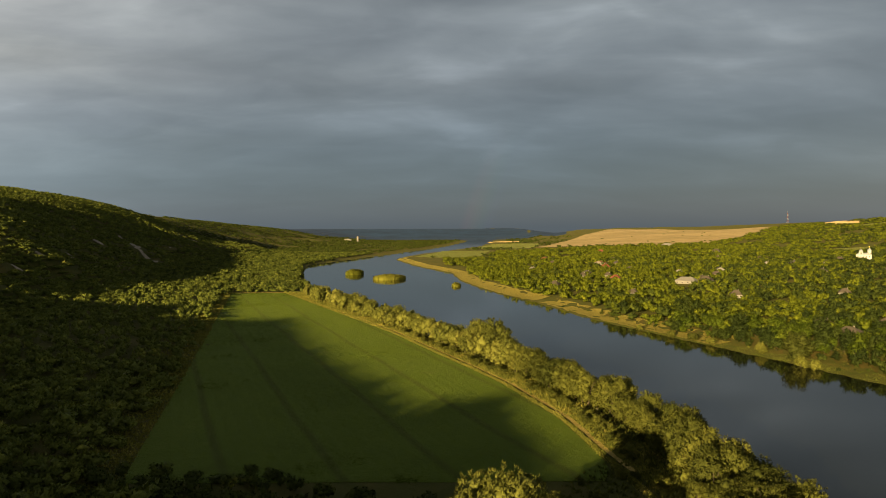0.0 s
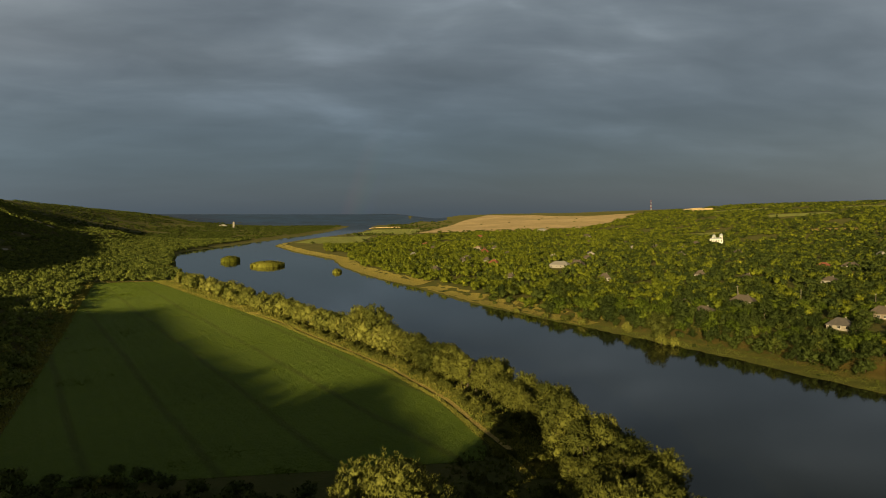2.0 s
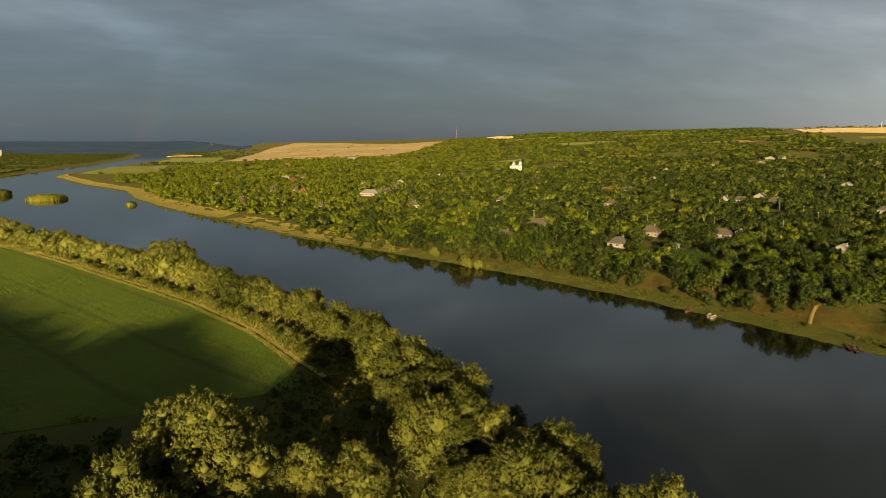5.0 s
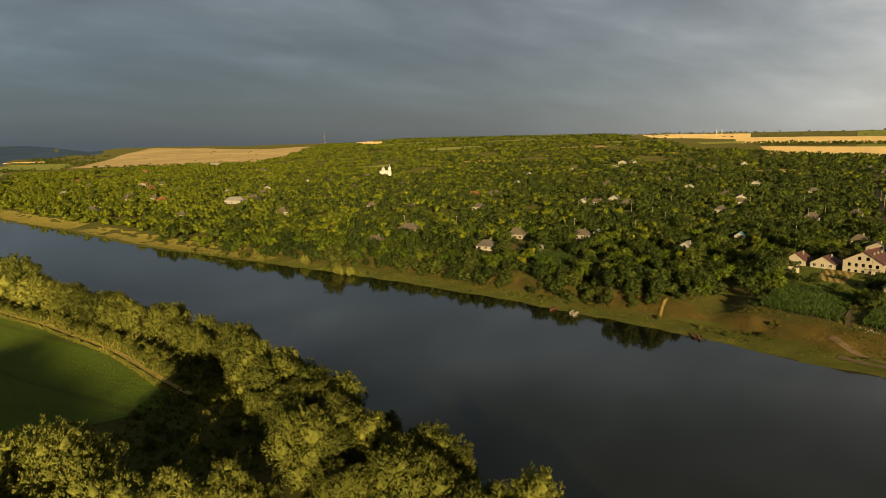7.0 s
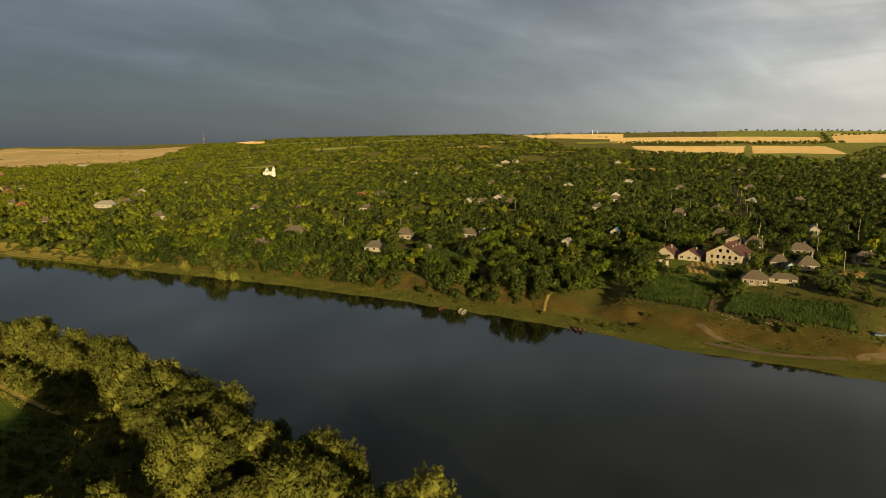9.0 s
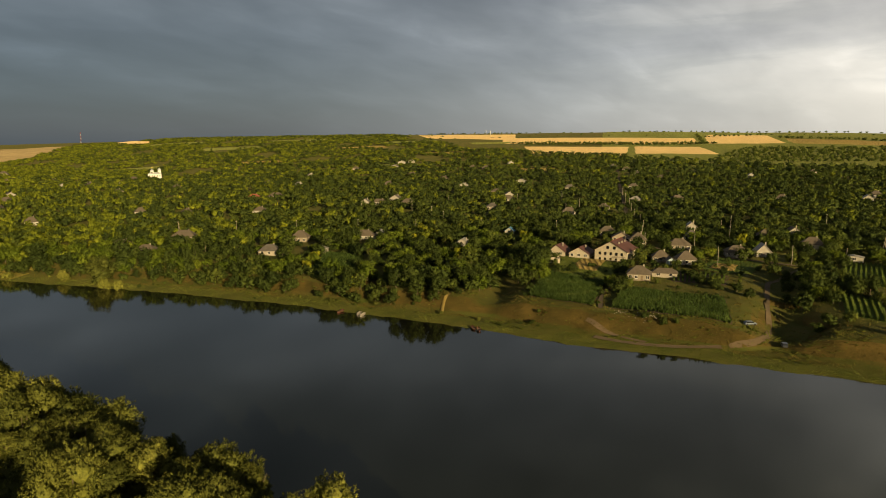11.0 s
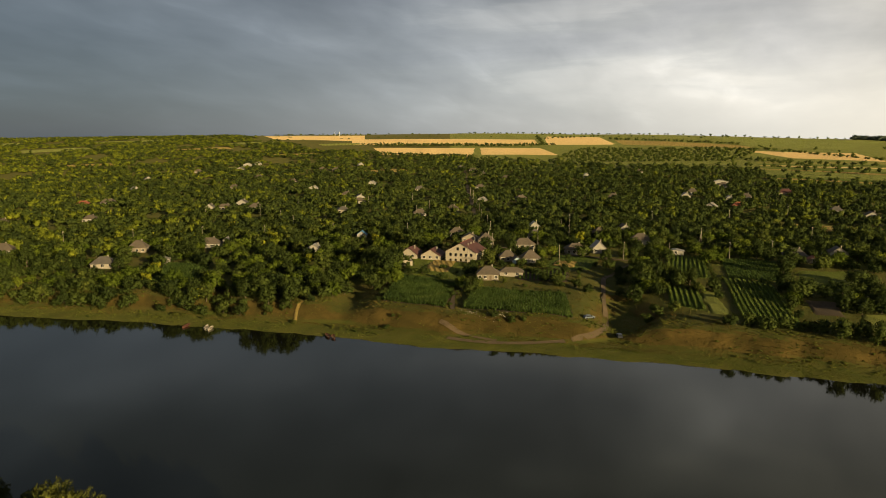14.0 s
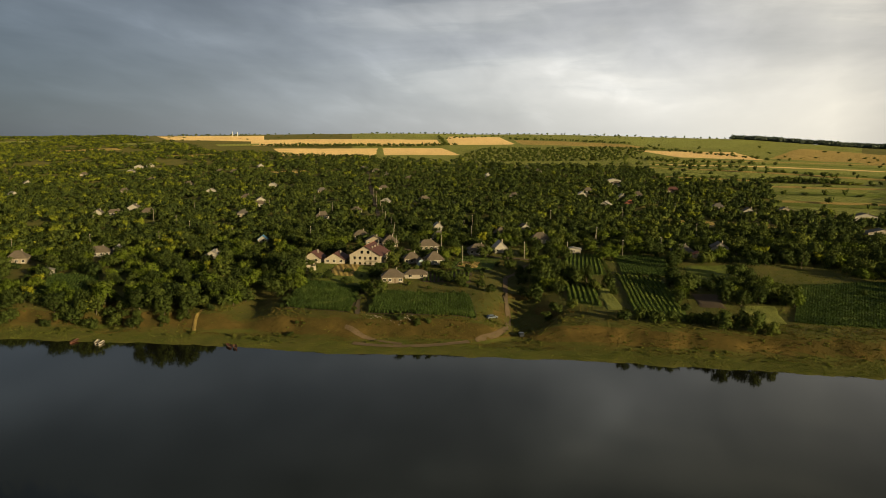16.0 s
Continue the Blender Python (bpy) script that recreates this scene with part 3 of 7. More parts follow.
def build_water():
    ys = np.concatenate([np.arange(-900, 700, 20), np.arange(700, 5000, 80)])
    xl, xr = np.interp(ys, L_Y, L_X) - 14, np.interp(ys, R_Y, R_X) + 14
    k = np.linspace(0, 1, 6)
    x = xl[:, None] * (1 - k) + xr[:, None] * k
    v = np.stack([x, np.repeat(ys[:, None], 6, 1), np.zeros_like(x)], -1).reshape(-1, 3)
    setting("water", mesh_of("water", v, quads(len(ys), 6), WATER, flat=False), "calm dark river water mirroring the sky", "water")


build_water()


def draped(name, corners, mat, label, category, lift=0.35, n=24, m=24, edge=0.0, kind="structure", group=""):
    """A plot of land over a four-cornered stretch of the plan, laid on the ground; edge makes its outline uneven."""
    (ax, ay), (bx, by), (cx, cy), (dx, dy) = corners
    u, v = np.meshgrid(np.linspace(0, 1, n), np.linspace(0, 1, m))
    x = (ax * (1 - u) + bx * u) * (1 - v) + (dx * (1 - u) + cx * u) * v
    y = (ay * (1 - u) + by * u) * (1 - v) + (dy * (1 - u) + cy * u) * v
    if edge:
        rim = np.maximum(np.abs(u - 0.5), np.abs(v - 0.5)) > 0.499
        x, y = x + rim * edge * wob(x, y, 9), y + rim * edge * wob(x, y, 7, 5)
    z = ground(x, y) + lift * np.minimum(1, 40 * np.minimum(np.minimum(u, 1 - u) + 0.004, np.minimum(v, 1 - v) + 0.004))
    ob = new(name, mesh_of(name, np.stack([x, y, z], -1).reshape(-1, 3), quads(m, n), mat, flat=False))
    return tagged(ob, label, category, group, kind)


def build_crop_field():
    ys = np.linspace(163, 645, 120)
    left = np.interp(ys, (163, 191, 290, 643, 646), (-76, -83, -107, -195, -196))
    right = np.interp(ys, (163, 172, 180, 218, 266, 319, 397, 497, 646), (38, 41, 41, 36, 23, 2, -29, -76, -148))
    k = np.linspace(0, 1, 60)
    x = left[:, None] * (1 - k) + right[:, None] * k
    y = ys[:, None] + 4 * (1 - k) ** 2 * (ys[0] - ys[:, None]) / 482
    z = ground(x, y) + 0.12 + 0.1 * wob(x, y, 40)
    setting("crop_field", mesh_of("crop_field", np.stack([x, y, z], -1).reshape(-1, 3), quads(120, 60), GRASS_FIELD, flat=False),
            "even green young crop with wheel tracks", "field")


build_crop_field()


def strip(name, pts, width, mat, label, category, lift=0.25, step=3.0):
    """A track along points of the plan."""
    pts = np.array(pts, float)
    seg = np.hypot(*np.diff(pts, axis=0).T)
    at = np.concatenate([[0], np.cumsum(seg)])
    d = np.arange(0, at[-1], step)
    x, y = np.interp(d, at, pts[:, 0]), np.interp(d, at, pts[:, 1])
    for _ in range(4):
        x[1:-1], y[1:-1] = (x[:-2] + 2 * x[1:-1] + x[2:]) / 4, (y[:-2] + 2 * y[1:-1] + y[2:]) / 4
    tx, ty = np.gradient(x), np.gradient(y)
    ln = np.hypot(tx, ty)
    nx, ny = ty / ln, -tx / ln
    k = np.linspace(-0.5, 0.5, 5)
    w = width * (1 + 0.25 * wob(x, y, 8))
    gx, gy = x[:, None] + nx[:, None] * k * w[:, None], y[:, None] + ny[:, None] * k * w[:, None]
    gz = ground(gx, gy) + lift - 0.12 * np.exp(-((np.abs(k) - 0.28) / 0.1) ** 2)
    return setting(name, mesh_of(name, np.stack([gx, gy, gz], -1).reshape(-1, 3), quads(len(d), 5), mat, flat=False), label, category)


strip("field_path", [(-205, 651), (-146, 649), (-74, 500), (-26, 399), (5, 321), (26, 268), (39, 220), (44, 182), (47, 166)], 1.7, DRY_PATH,
      "dry yellow grass path along the field's edge", "path")


def tufts(name, x, y, tall, mat, label, seed, category="grass", blades=3):
    """Rough grass and weeds: many small leaning blades as one mesh."""
    rng = np.random.default_rng(seed)
    n = len(x)
    z = ground(x, y)
    a = rng.uniform(0, 6.283, (n, blades))
    h = tall[:, None] * rng.uniform(0.5, 1.2, (n, blades))
    p = np.stack([x, y, z], -1)[:, None, :] + np.stack([rng.normal(0, 0.35, (n, blades)), rng.normal(0, 0.35, (n, blades)), np.full((n, blades), -0.05)], -1)
    side = np.stack([np.cos(a), np.sin(a), 0 * a], -1) * (0.14 + 0.35 * h)[..., None]
    lean = np.stack([-np.sin(a), np.cos(a), 0 * a], -1) * (0.35 * h)[..., None]
    up = np.stack([0 * h, 0 * h, h], -1)
    tri = np.stack([p - side, p + side, p + lean + up], 2)
    ob = new(name, mesh_of(name, tri.reshape(-1, 3), np.arange(n * blades * 3).reshape(-1, 3), mat, flat=True))
    return tagged(ob, label, category, kind="stuff")


def bank_grass():
    rng = np.random.default_rng(3)
    n = 95000
    y = -150 + 620 * rng.uniform(0, 1, n) ** 1.25
    s = np.abs(rng.normal(0, 22, n)) + 0.6
    x = np.interp(y, R_Y, R_X) + s
    low = s < 11 + 4 * wob(x, y, 17)
    tall = np.where(low, rng.uniform(0.10, 0.28, n), rng.uniform(0.10, 0.34, n))
    keep = wob(x, y, 11, 4) + rng.normal(0, 0.5, n) > -0.25
    a, b = low & keep, ~low & keep & (s < 75)
    tufts("shore_grass", x[a], y[a], tall[a], GREEN_TUFT, "green weeds and sedge along the far shore", 4, blades=2)
    tufts("bluff_grass", x[b], y[b], tall[b], DRY_TUFT, "dry yellowed grass on the far bluff", 5, blades=2)
    m = 16000
    y = -150 + 560 * rng.uniform(0, 1, m)
    x = np.interp(y, R_Y, R_X) + rng.uniform(8, 48, m)
    i = wob(x, y, 15, 9) + rng.normal(0, 0.4, m) > 0.1
    tufts("bluff_weeds", x[i], y[i], rng.uniform(0.12, 0.35, i.sum()), GREEN_TUFT, "olive-green weeds scattered over the bluff", 12, blades=2)
    n = 14000
    x, y = rng.uniform(-60, 72, n), rng.uniform(70, 330, n)
    q = left_of_bank(x, y)
    path = np.interp(y, (60, 165, 180, 218, 266, 319, 397), (-60, 30, 43, 38, 25, 4, -27))
    k = (q > 1) & (x > path + 1.5)
    tufts("meadow_grass", x[k], y[k], rng.uniform(0.3, 1.1, k.sum()), GREEN_TUFT, "rank meadow grass and weeds on the near bank", 6)


def terrace_grass():
    """Rough, uneven grass and weeds round the yards and garden plots on the terrace."""
    rng = np.random.default_rng(33)
    n = 30000
    x, y = rng.uniform(236, 420, n), rng.uniform(-125, 178, n)
    k = (right_of_bank(x, y) > 26) & (wob(x, y, 13, 6) + rng.normal(0, 0.5, n) > -0.1)
    dry = wob(x, y, 21, 3) + 0.5 * smooth((y - 40) / 40) > 0.25
    a, b = k & dry, k & ~dry
    tufts("yard_dry_grass", x[a], y[a], rng.uniform(0.15, 0.5, a.sum()), DRY_TUFT, "dry yellowed rough grass round the yards", 35, blades=2)
    tufts("yard_weeds", x[b], y[b], rng.uniform(0.15, 0.6, b.sum()), GREEN_TUFT, "green weeds and rough grass round the gardens", 36, blades=2)


bank_grass()
terrace_grass()


def standing_crop():
    """The young crop itself: leafy plants over the whole field, thicker in weedy patches."""
    rng = np.random.default_rng(7)
    n = 48000
    y = 163 + 482 * rng.uniform(0, 1, n) ** 1.5
    left = np.interp(y, (163, 191, 290, 643, 646), (-76, -83, -107, -195, -196))
    right = np.interp(y, (163, 172, 180, 218, 266, 319, 397, 497, 646), (38, 41, 41, 36, 23, 2, -29, -76, -148))
    x = left + (right - left) * rng.uniform(0, 1, n)
    tall = rng.uniform(0.18, 0.34, n) * np.interp(y, (163, 645), (0.9, 1.6)) * (1 + 0.6 * (wob(x, y, 23, 8) > 0.66))
    tufts("standing_crop", x, y, tall, CROP_TUFT, "even knee-high green crop plants", 8, "crop", blades=2)


standing_crop()


def verge_grass():
    rng = np.random.default_rng(9)
    n = 26000
    y = 150 + 505 * rng.uniform(0, 1, n) ** 1.3
    path = np.interp(y, (150, 170, 180, 218, 266, 319, 397, 497, 650), (48, 46, 44, 39, 26, 5, -26, -73, -145))
    side = rng.uniform(0, 1, n)
    x = path + np.where(side < 0.2, -1.4 - np.abs(rng.normal(0, 0.7, n)), 1.0 + np.abs(rng.normal(0, 6.5, n)))
    k = left_of_bank(x, y) > 0.5
    tufts("verge_grass", x[k], y[k], rng.uniform(0.3, 0.9, k.sum()) * np.interp(y[k], (150, 650), (0.8, 1.5)), VERGE_TUFT, "yellow-green verge grass beside the field path", 10, blades=2)
    # rough strip between the field and the hill
    n = 9000
    y = 150 + 500 * rng.uniform(0, 1, n) ** 1.3
    left = np.interp(y, (163, 191, 290, 643, 646), (-76, -83, -107, -195, -196))
    x = left - np.abs(rng.normal(0, 9, n))
    tufts("strip_grass", x, y, rng.uniform(0.3, 1.0, n) * np.interp(y, (150, 650), (0.8, 1.5)), VERGE_TUFT, "rough tall grass along the foot of the hill", 11, blades=2)


verge_grass()


# ---- plots, fields and tracks ----
PLOTS = []      # four-cornered stretches of the plan kept free of trees


def plot(name, corners, mat, label, category="field", lift=0.3, n=16, m=16, edge=0.8):
    PLOTS.append(corners)
    return draped(name, corners, mat, label, category, lift, n, m, edge)


def in_plots(x, y):
    hit = np.zeros(len(x), bool)
    for cs in PLOTS:
        side = []
        for (ax, ay), (bx, by) in zip(cs, cs[1:] + cs[:1]):
            side.append((bx - ax) * (y - ay) - (by - ay) * (x - ax))
        side = np.array(side)
        hit |= (side >= 0).all(0) | (side <= 0).all(0)
    return hit


plot("maize_plot", [(237, 133), (236, 105), (277, 118), (284, 150)], SOIL, "green maize plot on the terrace above the river")
plot("maize_plot", [(237, 98), (242, 57), (273, 68), (271, 107)], SOIL, "broad green maize plot on the terrace above the river")
plot("garden_plot", [(330, 37), (335, 17), (390, 24), (386, 42)], MAIZE, "vegetable garden in rows behind the village lane")
plot("garden_plot", [(277, 28), (272, 14), (306, 20), (306, 33)], MAIZE, "garden plot of staked rows beside the track")
plot("grass_plot", [(269, 12), (267, 6), (305, 14), (306, 20)], PALE_CROP, "narrow strip of bright green grass")
plot("garden_plot", [(264, 2), (258, -18), (333, -8), (333, 12)], MAIZE, "garden plot with vine rows and bare soil")
plot("meadow", [(262, -34), (266, -50), (292, -50), (290, -38)], PALE_CROP, "bright yellow-green patch of tall weeds")
plot("meadow", [(322, -18), (326, -46), (381, -50), (372, -20)], MEADOW_GRASS, "smooth green meadow between trees")
plot("meadow", [(268, -53), (268, -92), (360, -118), (336, -66)], MAIZE, "low green field beside the river terrace")
plot("pasture", [(533, -19), (522, -54), (563, -97), (566, -22)], STUBBLE, "dry pale pasture below the village edge")
plot("pasture", [(520, -76), (516, -97), (549, -101), (545, -79)], STUBBLE, "small dry pale pasture")
plot("garden_lawn", [(226, 247), (231, 222), (268, 250), (268, 278)], MAIZE, "small green garden behind the bank trees")
plot("yard_grass", [(290, 152), (282, 118), (326, 128), (332, 166)], MEADOW_GRASS, "rough dry grass yard below the unfinished house", lift=0.15)
plot("yard_grass", [(330, 96), (328, 72), (366, 74), (368, 96)], MAIZE, "green yard grass among the cottages", lift=0.15)
plot("garden_plot", [(296, 96), (299, 74), (324, 80), (320, 104)], SOIL, "freshly dug vegetable garden below the cottages", lift=0.2)
plot("dry_yard", [(300, 146), (298, 132), (328, 140), (330, 154)], STUBBLE, "dry trodden yard before the unfinished house", lift=0.35)
plot("dry_yard", [(334, 92), (333, 80), (350, 82), (351, 93)], STUBBLE, "dry trodden yard among the cottages", lift=0.35)
plot("meadow", [(338, 10), (340, -14), (392, -10), (390, 16)], MAIZE, "low green field behind the gardens", lift=0.2)
plot("garden_plot", [(282, -22), (282, -32), (306, -30), (305, -20)], SOIL, "bare dug garden bed", lift=0.25)
# fields on the plateau
PLATEAU_GRASS = crop("plateau_grass", (0.080, 0.098, 0.020), (0.135, 0.145, 0.032), 14.0, 60, rows=0.15, patch=0.008)
draped("plateau_grass", [(1130 * math.sin(radians(a_)) if k_ else 2500 * math.sin(radians(a_)), 1130 * math.cos(radians(a_)) if k_ else 2500 * math.cos(radians(a_))) for a_, k_ in ((66, True), (104, True), (104, False), (66, False))],
       PLATEAU_GRASS, "wide green grassland between the plateau fields", "field", 0.25, 70, 70)
plot("wheat_field", [(1300, 736), (1290, 524), (1509, 606), (1455, 846)], WHEAT, "ripe golden wheat field on the plateau", lift=1.0, edge=0)
plot("wheat_field", [(1345, 528), (1354, 366), (1527, 459), (1526, 603)], WHEAT, "ripe golden wheat field on the plateau", lift=1.0, edge=0)
plot("wheat_field", [(1529, 950), (1608, 480), (1838, 565), (1753, 1090)], WHEAT, "long ripe wheat field on the plateau", lift=1.0, edge=0)
plot("wheat_field", [(1612, 466), (1672, 316), (1975, 422), (2034, 604)], WHEAT, "ripe wheat field on the plateau", lift=1.0, edge=0)
plot("wheat_field", [(1674, 306), (1582, 9), (1700, 54), (1868, 365)], STUBBLE, "dry stubble field on the plateau", lift=1.0, edge=0)
plot("wheat_field", [(1358, -43), (1326, -190), (1513, -154), (1511, 42)], WHEAT, "ripe wheat field on the slope", lift=1.0, edge=0)
plot("wheat_field", [(1392, -200), (1318, -367), (1712, -474), (1807, -328)], STUBBLE, "tan stubble field on the slope", lift=1.0, edge=0)
plot("wheat_field", [(1670, 1298), (1679, 1003), (1944, 1161), (1894, 1517)], WHEAT, "ripe wheat field along the skyline", lift=1.0, edge=0)
plot("green_field", [(1880, 620), (1990, 440), (2250, 520), (2200, 800)], PALE_CROP, "green field along the skyline", lift=1.0, edge=0)


def strip_fields(corners, shares, label):
    """A big field parted into long strips, each with its own crop."""
    (ax, ay), (bx, by), (cx, cy), (dx, dy) = corners
    at, total = 0.0, sum(s for s, _ in shares)
    for s, mat in shares:
        p, q = at / total, (at + s * 0.97) / total
        plot("strip_field", [(ax + (dx - ax) * p, ay + (dy - ay) * p), (bx + (cx - bx) * p, by + (cy - by) * p), (bx + (cx - bx) * q, by + (cy - by) * q), (ax + (dx - ax) * q, ay + (dy - ay) * q)], mat, label, lift=0.8, n=10, m=6, edge=0)
        at += s


strip_fields([(1106, 12), (922, -260), (1387, -386), (1270, 15)], ((3, PALE_CROP), (1, STUBBLE), (2, MEADOW_GRASS), (3, PALE_CROP), (0.7, WHEAT), (2, PALE_CROP), (1.2, MEADOW_GRASS), (2.5, PALE_CROP), (0.8, STUBBLE), (2, PALE_CROP)), "long strip of green vegetables on the slope")
strip_fields([(640, -104), (620, -190), (922, -264), (931, -135)], ((2, PALE_CROP), (1, MEADOW_GRASS), (0.6, STUBBLE), (2, PALE_CROP), (1.5, MEADOW_GRASS), (2, PALE_CROP), (0.6, STUBBLE), (1.5, PALE_CROP)), "strip of green rows beyond the village")
strip_fields([(940, -20), (931, -130), (1000, -160), (1090, 10)], ((2, PALE_CROP), (0.8, STUBBLE), (2, MEADOW_GRASS), (2, PALE_CROP)), "strip of green rows beyond the village")
plot("green_field", [(1720, 60), (1600, -150), (2000, -260), (2150, 150)], PALE_CROP, "wide green field on the plateau", lift=1.0, edge=0)
plot("wheat_hill", [(255, 1985), (700, 1830), (1130, 2390), (760, 3240)], HILL_WHEAT, "bare hill of ripe golden wheat", lift=0.8, n=40, m=40, edge=0)
plot("wheat_field", [(1236, 2290), (1226, 2060), (1348, 2260), (1360, 2480)], WHEAT, "small ripe wheat field near the skyline", lift=1.0, edge=0)
plot("green_field", [(70, 1930), (240, 1900), (359, 2500), (190, 2560)], PALE_CROP, "pale green flood-plain field", lift=0.5, edge=0)
plot("green_field", [(-60, 1440), (60, 1290), (120, 1760), (0, 1790)], PALE_CROP, "striped flood-plain field beside the river", lift=0.4, edge=0)
plot("wheat_field", [(-760, 3560), (-480, 3490), (-470, 3545), (-750, 3620)], WHEAT, "long pale stubble strip before the far forest", lift=1.5, edge=0)
plot("wheat_field", [(120, 2900), (300, 2760), (330, 2960), (150, 3080)], WHEAT, "narrow dry field in the far valley", lift=1.0, edge=0)

for a0, r0, wide, deep, mat in ((37, 1900, 150, 90, PALE_CROP), (42, 2150, 200, 120, PALE_CROP), (47, 1750, 120, 70, STUBBLE), (51, 1900, 160, 90, PALE_CROP), (54, 1500, 110, 60, STUBBLE), (33, 2250, 160, 100, PALE_CROP),
                                (45, 2350, 220, 100, PALE_CROP), (58, 1800, 140, 60, PALE_CROP), (39, 1450, 80, 50, STUBBLE), (30, 1500, 90, 60, PALE_CROP), (61, 1120, 70, 40, STUBBLE), (50, 1250, 70, 40, PALE_CROP)):
    ca, sa = math.cos(radians(a0)), math.sin(radians(a0))
    plot("pasture", [(r0 * sa - wide / 2 * ca, r0 * ca + wide / 2 * sa), (r0 * sa + wide / 2 * ca, r0 * ca - wide / 2 * sa), ((r0 + deep) * sa + wide * 0.4 * ca, (r0 + deep) * ca - wide * 0.4 * sa), ((r0 + deep) * sa - wide * 0.6 * ca, (r0 + deep) * ca + wide * 0.6 * sa)],
         mat, "open pasture between trees on the upper slope", lift=0.7, edge=0)

strip("dirt_road", [(232, 55), (236, 50), (242, 46), (257, 48), (283, 55), (321, 63), (340, 59), (364, 53)], 1.9, TRACK,
      "rutted dirt track from the river up into the village", "road")
strip("shore_track", [(230.5, 57), (224, 66), (219.5, 76), (217.5, 86), (217.5, 97)], 2.6, LANDING, "pale bare trodden earth at the landing place", "road")
strip("shore_track", [(221.5, 79), (222, 86), (223, 95), (226, 103)], 1.6, LANDING, "pale wheel track above the landing place", "road", 0.2)
strip("village_street", [(362, 53), (370, 100), (381, 145), (423, 163), (509, 202), (702, 288), (980, 409), (1107, 466)], 3.2, TRACK, "pale earth street through the village", "road")
strip("foot_path", [(234, 101), (250, 108), (272, 114), (287, 114)], 1.6, TRACK, "narrow trodden path between the maize plots", "path")
strip("foot_path", [(214, 158), (221, 163), (231, 160)], 1.4, STUBBLE, "trodden path down to the boats", "path")


def crop_rows(name, corners, gap, tall, leaf, mat, label, seed, per=3.0):
    """Standing crop in drilled rows: many leafy stalks as one mesh."""
    rng = np.random.default_rng(seed)
    (ax, ay), (bx, by), (cx, cy), (dx, dy) = corners
    length = math.hypot(dx - ax, dy - ay)
    width = math.hypot(bx - ax, by - ay)
    us, vs = [], []
    for r in np.arange(gap / 2, width, gap):
        k = np.arange(0.4, length, 1 / per)
        us.append(np.full(len(k), r / width))
        vs.append(k / length)
    u, v = np.concatenate(us), np.concatenate(vs)
    keep = rng.uniform(size=len(u)) < 0.55 + 0.45 * (wob(u * width, v * length, 16, seed) > -0.35)
    u, v = u[keep] + rng.normal(0, 0.06 / width, keep.sum()), v[keep] + rng.normal(0, 0.1 / length, keep.sum())
    x = (ax * (1 - u) + bx * u) * (1 - v) + (dx * (1 - u) + cx * u) * v
    y = (ay * (1 - u) + by * u) * (1 - v) + (dy * (1 - u) + cy * u) * v
    z = ground(x, y) + 0.2
    n, m = len(x), 3
    a = rng.uniform(0, 6.283, (n, m))
    h = tall * rng.uniform(0.65, 1.15, (n, m))
    w = leaf * rng.uniform(0.7, 1.3, (n, m))
    p = np.stack([x, y, z], -1)[:, None, :]
    out = np.stack([np.cos(a), np.sin(a), 0 * a], -1)
    side = np.stack([-np.sin(a), np.cos(a), 0 * a], -1)
    up = np.array((0, 0, 1.0))
    tri = np.stack([p - side * w[..., None] * 0.5 + up * h[..., None] * 0.05, p + side * w[..., None] * 0.5 + up * h[..., None] * 0.1, p + out * w[..., None] * 0.9 + up * h[..., None]], 2)
    ob = new(name, mesh_of(name, tri.reshape(-1, 3), np.arange(n * m * 3).reshape(-1, 3), mat, flat=True))
    return tagged(ob, label, "crop", kind="stuff")


crop_rows("maize_rows", [(237, 133), (236, 105), (277, 118), (284, 150)], 1.0, 1.25, 0.8, MAIZE_LEAF, "dense rows of green maize", 21)
crop_rows("maize_rows", [(237, 98), (242, 57), (273, 68), (271, 107)], 1.0, 1.25, 0.8, MAIZE_LEAF, "dense rows of green maize", 22)
crop_rows("vegetable_rows", [(330, 37), (335, 17), (390, 24), (386, 42)], 2.2, 1.2, 0.7, VINE_LEAF, "rows of low green vegetables", 23)
crop_rows("vegetable_rows", [(277, 28), (272, 14), (306, 20), (306, 33)], 2.4, 1.3, 0.7, VINE_LEAF, "rows of staked garden plants", 24)
crop_rows("vegetable_rows", [(296, 96), (299, 74), (324, 80), (320, 104)], 1.8, 0.7, 0.6, VINE_LEAF, "rows of low garden plants", 28)
crop_rows("low_crop", [(338, 10), (340, -14), (392, -10), (390, 16)], 1.2, 0.7, 0.8, MAIZE_LEAF, "low green crop behind the gardens", 29, per=1.5)
crop_rows("vine_rows", [(264, 2), (258, -18), (333, -8), (333, 12)], 2.0, 1.1, 0.75, VINE_LEAF, "widely spaced vine rows", 25)
crop_rows("low_crop", [(268, -53), (268, -92), (360, -118), (336, -66)], 0.9, 0.6, 0.8, MAIZE_LEAF, "low green crop in rows", 26, per=2.0)
crop_rows("garden_crop", [(226, 247), (231, 222), (268, 250), (268, 278)], 1.5, 1.0, 0.7, MAIZE_LEAF, "low green garden crop", 27, per=2.0)

